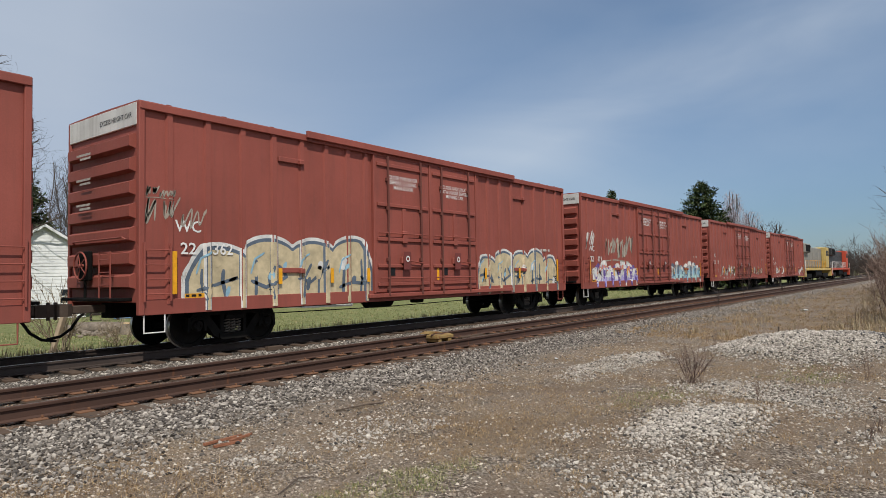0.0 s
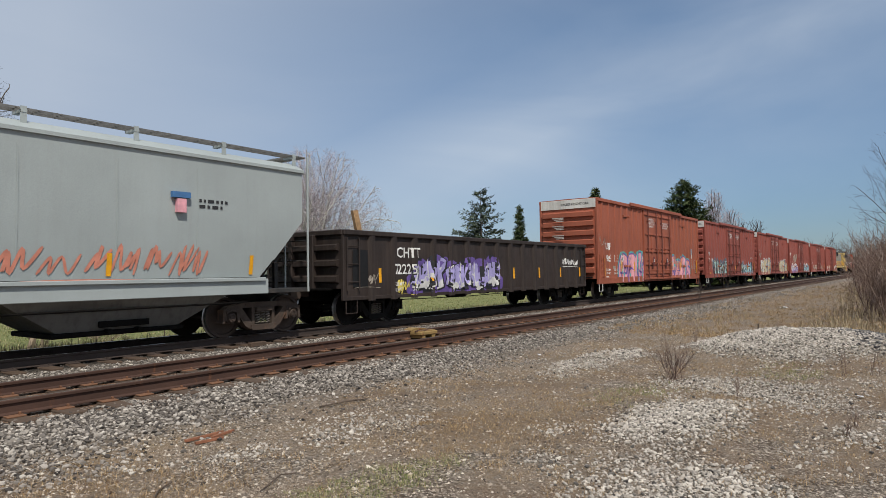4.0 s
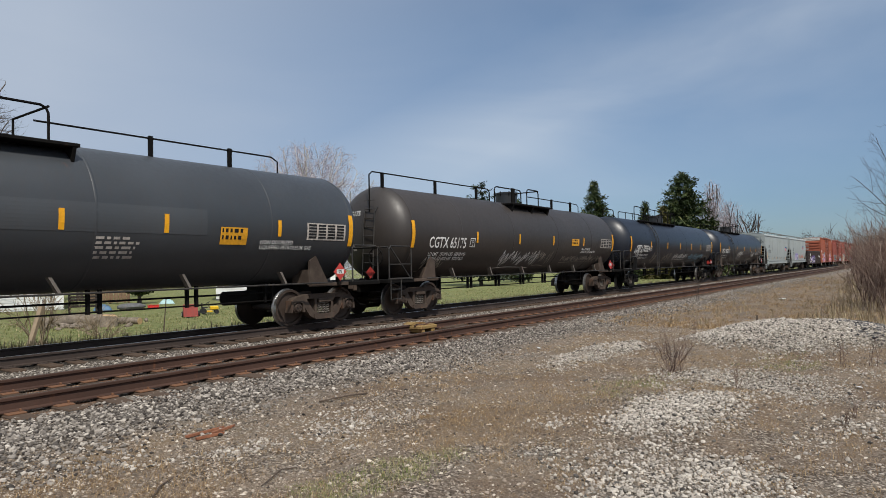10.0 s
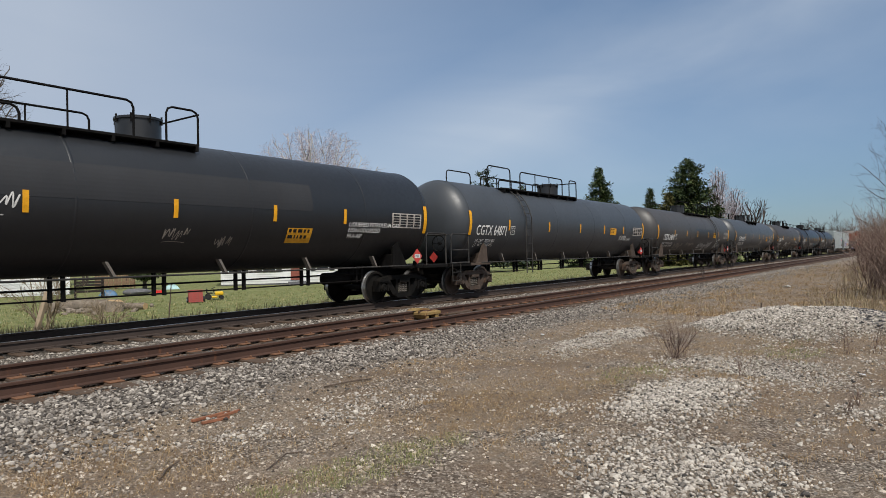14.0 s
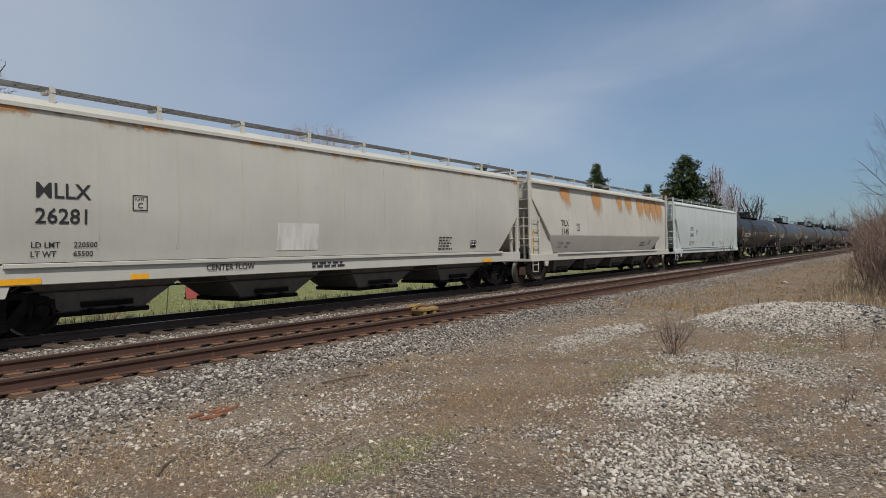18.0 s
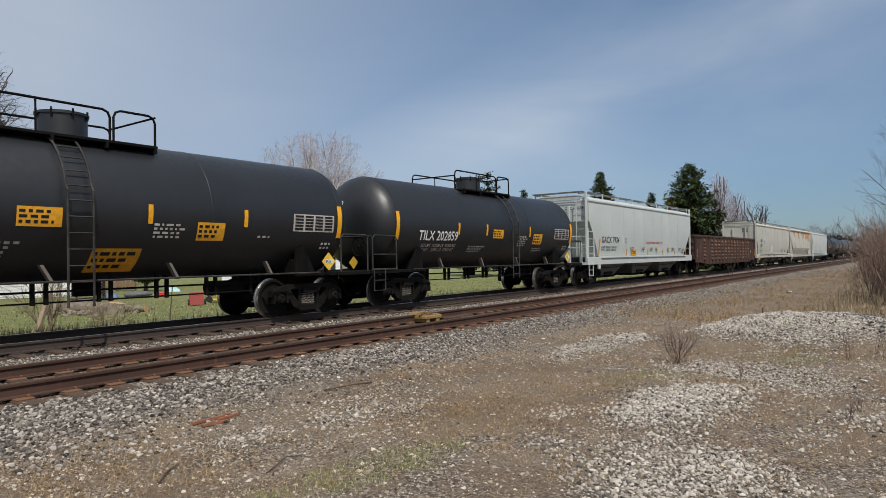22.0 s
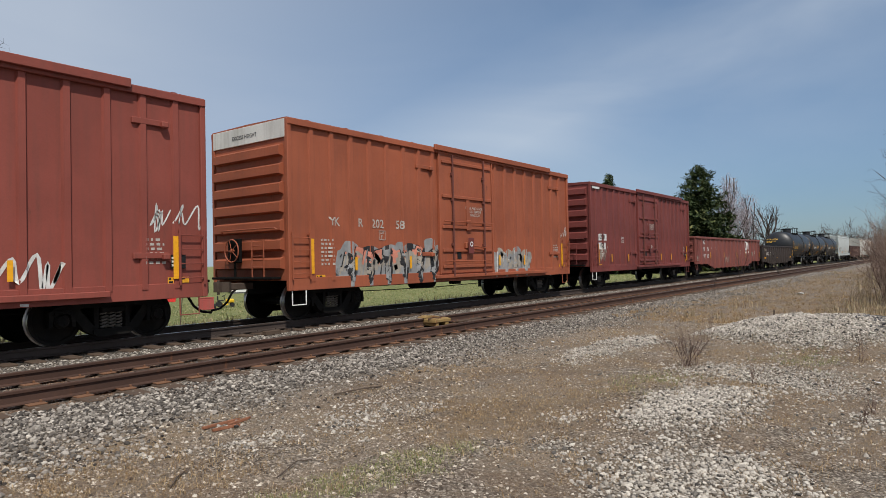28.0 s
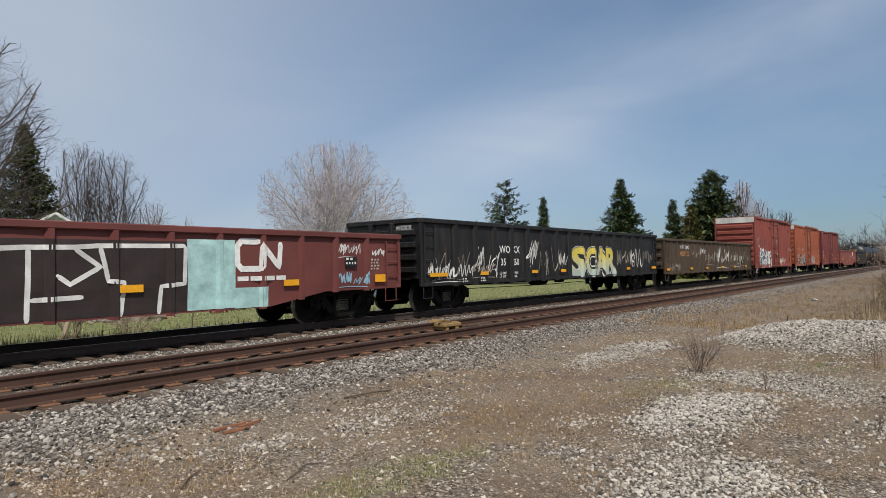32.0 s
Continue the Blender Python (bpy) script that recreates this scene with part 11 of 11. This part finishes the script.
    thing("leaning_post", pose(7.55, 19.3, -0.66, 0, 24, 30), "pale weathered leaning wooden post", "post", mesh=Shape().box(-0.06, 0.06, -0.06, 0.06, -0.1, 1.35, 0.012).mesh("leaning_post", TWIG_PALE))
    for x, y, hh in ((12.4, 20.9, 1.25), (16.55, 3.0, 0.42)):
        thing("stake", pose(x, y, float(ground_z(x, y)) - 0.05, 2, 3), "thin dark wooden stake in the grass", "stake", mesh=Shape().cyl((0, 0, 0), (0.02, 0, hh), 0.022, 7, 0.016).mesh("stake", M_STICK))
    # litter in the yard
    for pts, rr in (((( 5.75, 6.15), (6.1, 6.02), (6.45, 5.98)), 0.012), (((2.70, 4.72), (2.84, 4.86), (2.92, 4.95), (3.02, 4.98)), 0.008), (((3.3, 4.2), (3.6, 4.32), (3.75, 4.30)), 0.006)):
        thing("stick", pose(0, 0, 0), "dark dry stick lying on the dirt", "stick", mesh=Shape().tube([(a, c, float(ground_z(a, c)) + rr + 0.006 + 0.02 * (k % 2)) for k, (a, c) in enumerate(pts)], rr, 6).mesh("stick", M_STICK))
    for x, y, L, rz in ((4.05, 6.08, 0.42, 2), (4.22, 6.0, 0.30, 14), (4.0, 5.93, 0.26, -8)):
        thing("board_scrap", pose(x, y, float(ground_z(x, y)) + 0.012, 0, 0, rz), "splintered red-brown wooden board scrap on the gravel", "board", "board scraps", mesh=Shape().prism([(-L / 2, -0.018), (L / 2, -0.012), (L / 2 + 0.05, 0.004), (L / 2, 0.016), (-L / 2, 0.02)], "z", -0.006, 0.018).mesh("board_scrap", M_PINE_BOARD))
    for x, y, L in ((11.8, 6.2, 0.10), (30.5, 4.5, 0.28), (9.95, 0.62, 0.07)):
        thing("paper_litter", pose(x, y, float(ground_z(x, y)) + 0.012, 6, 4, 30), "crumpled white litter on the dirt", "litter", mesh=loft(Shape(), [[(a, 0.4 * L * w * math.cos(k * 1.047), 0.02 + 0.14 * L * w * math.sin(k * 1.047)) for k in range(6)] for a, w in ((-L, 0.5), (-0.3 * L, 1.0), (0.4 * L, 0.7), (L, 0.4))]).mesh("paper_litter", M_LITTER))


build_trees()
build_brush()
build_houses()
build_yard()
build_stones()
build_grass()
motions()
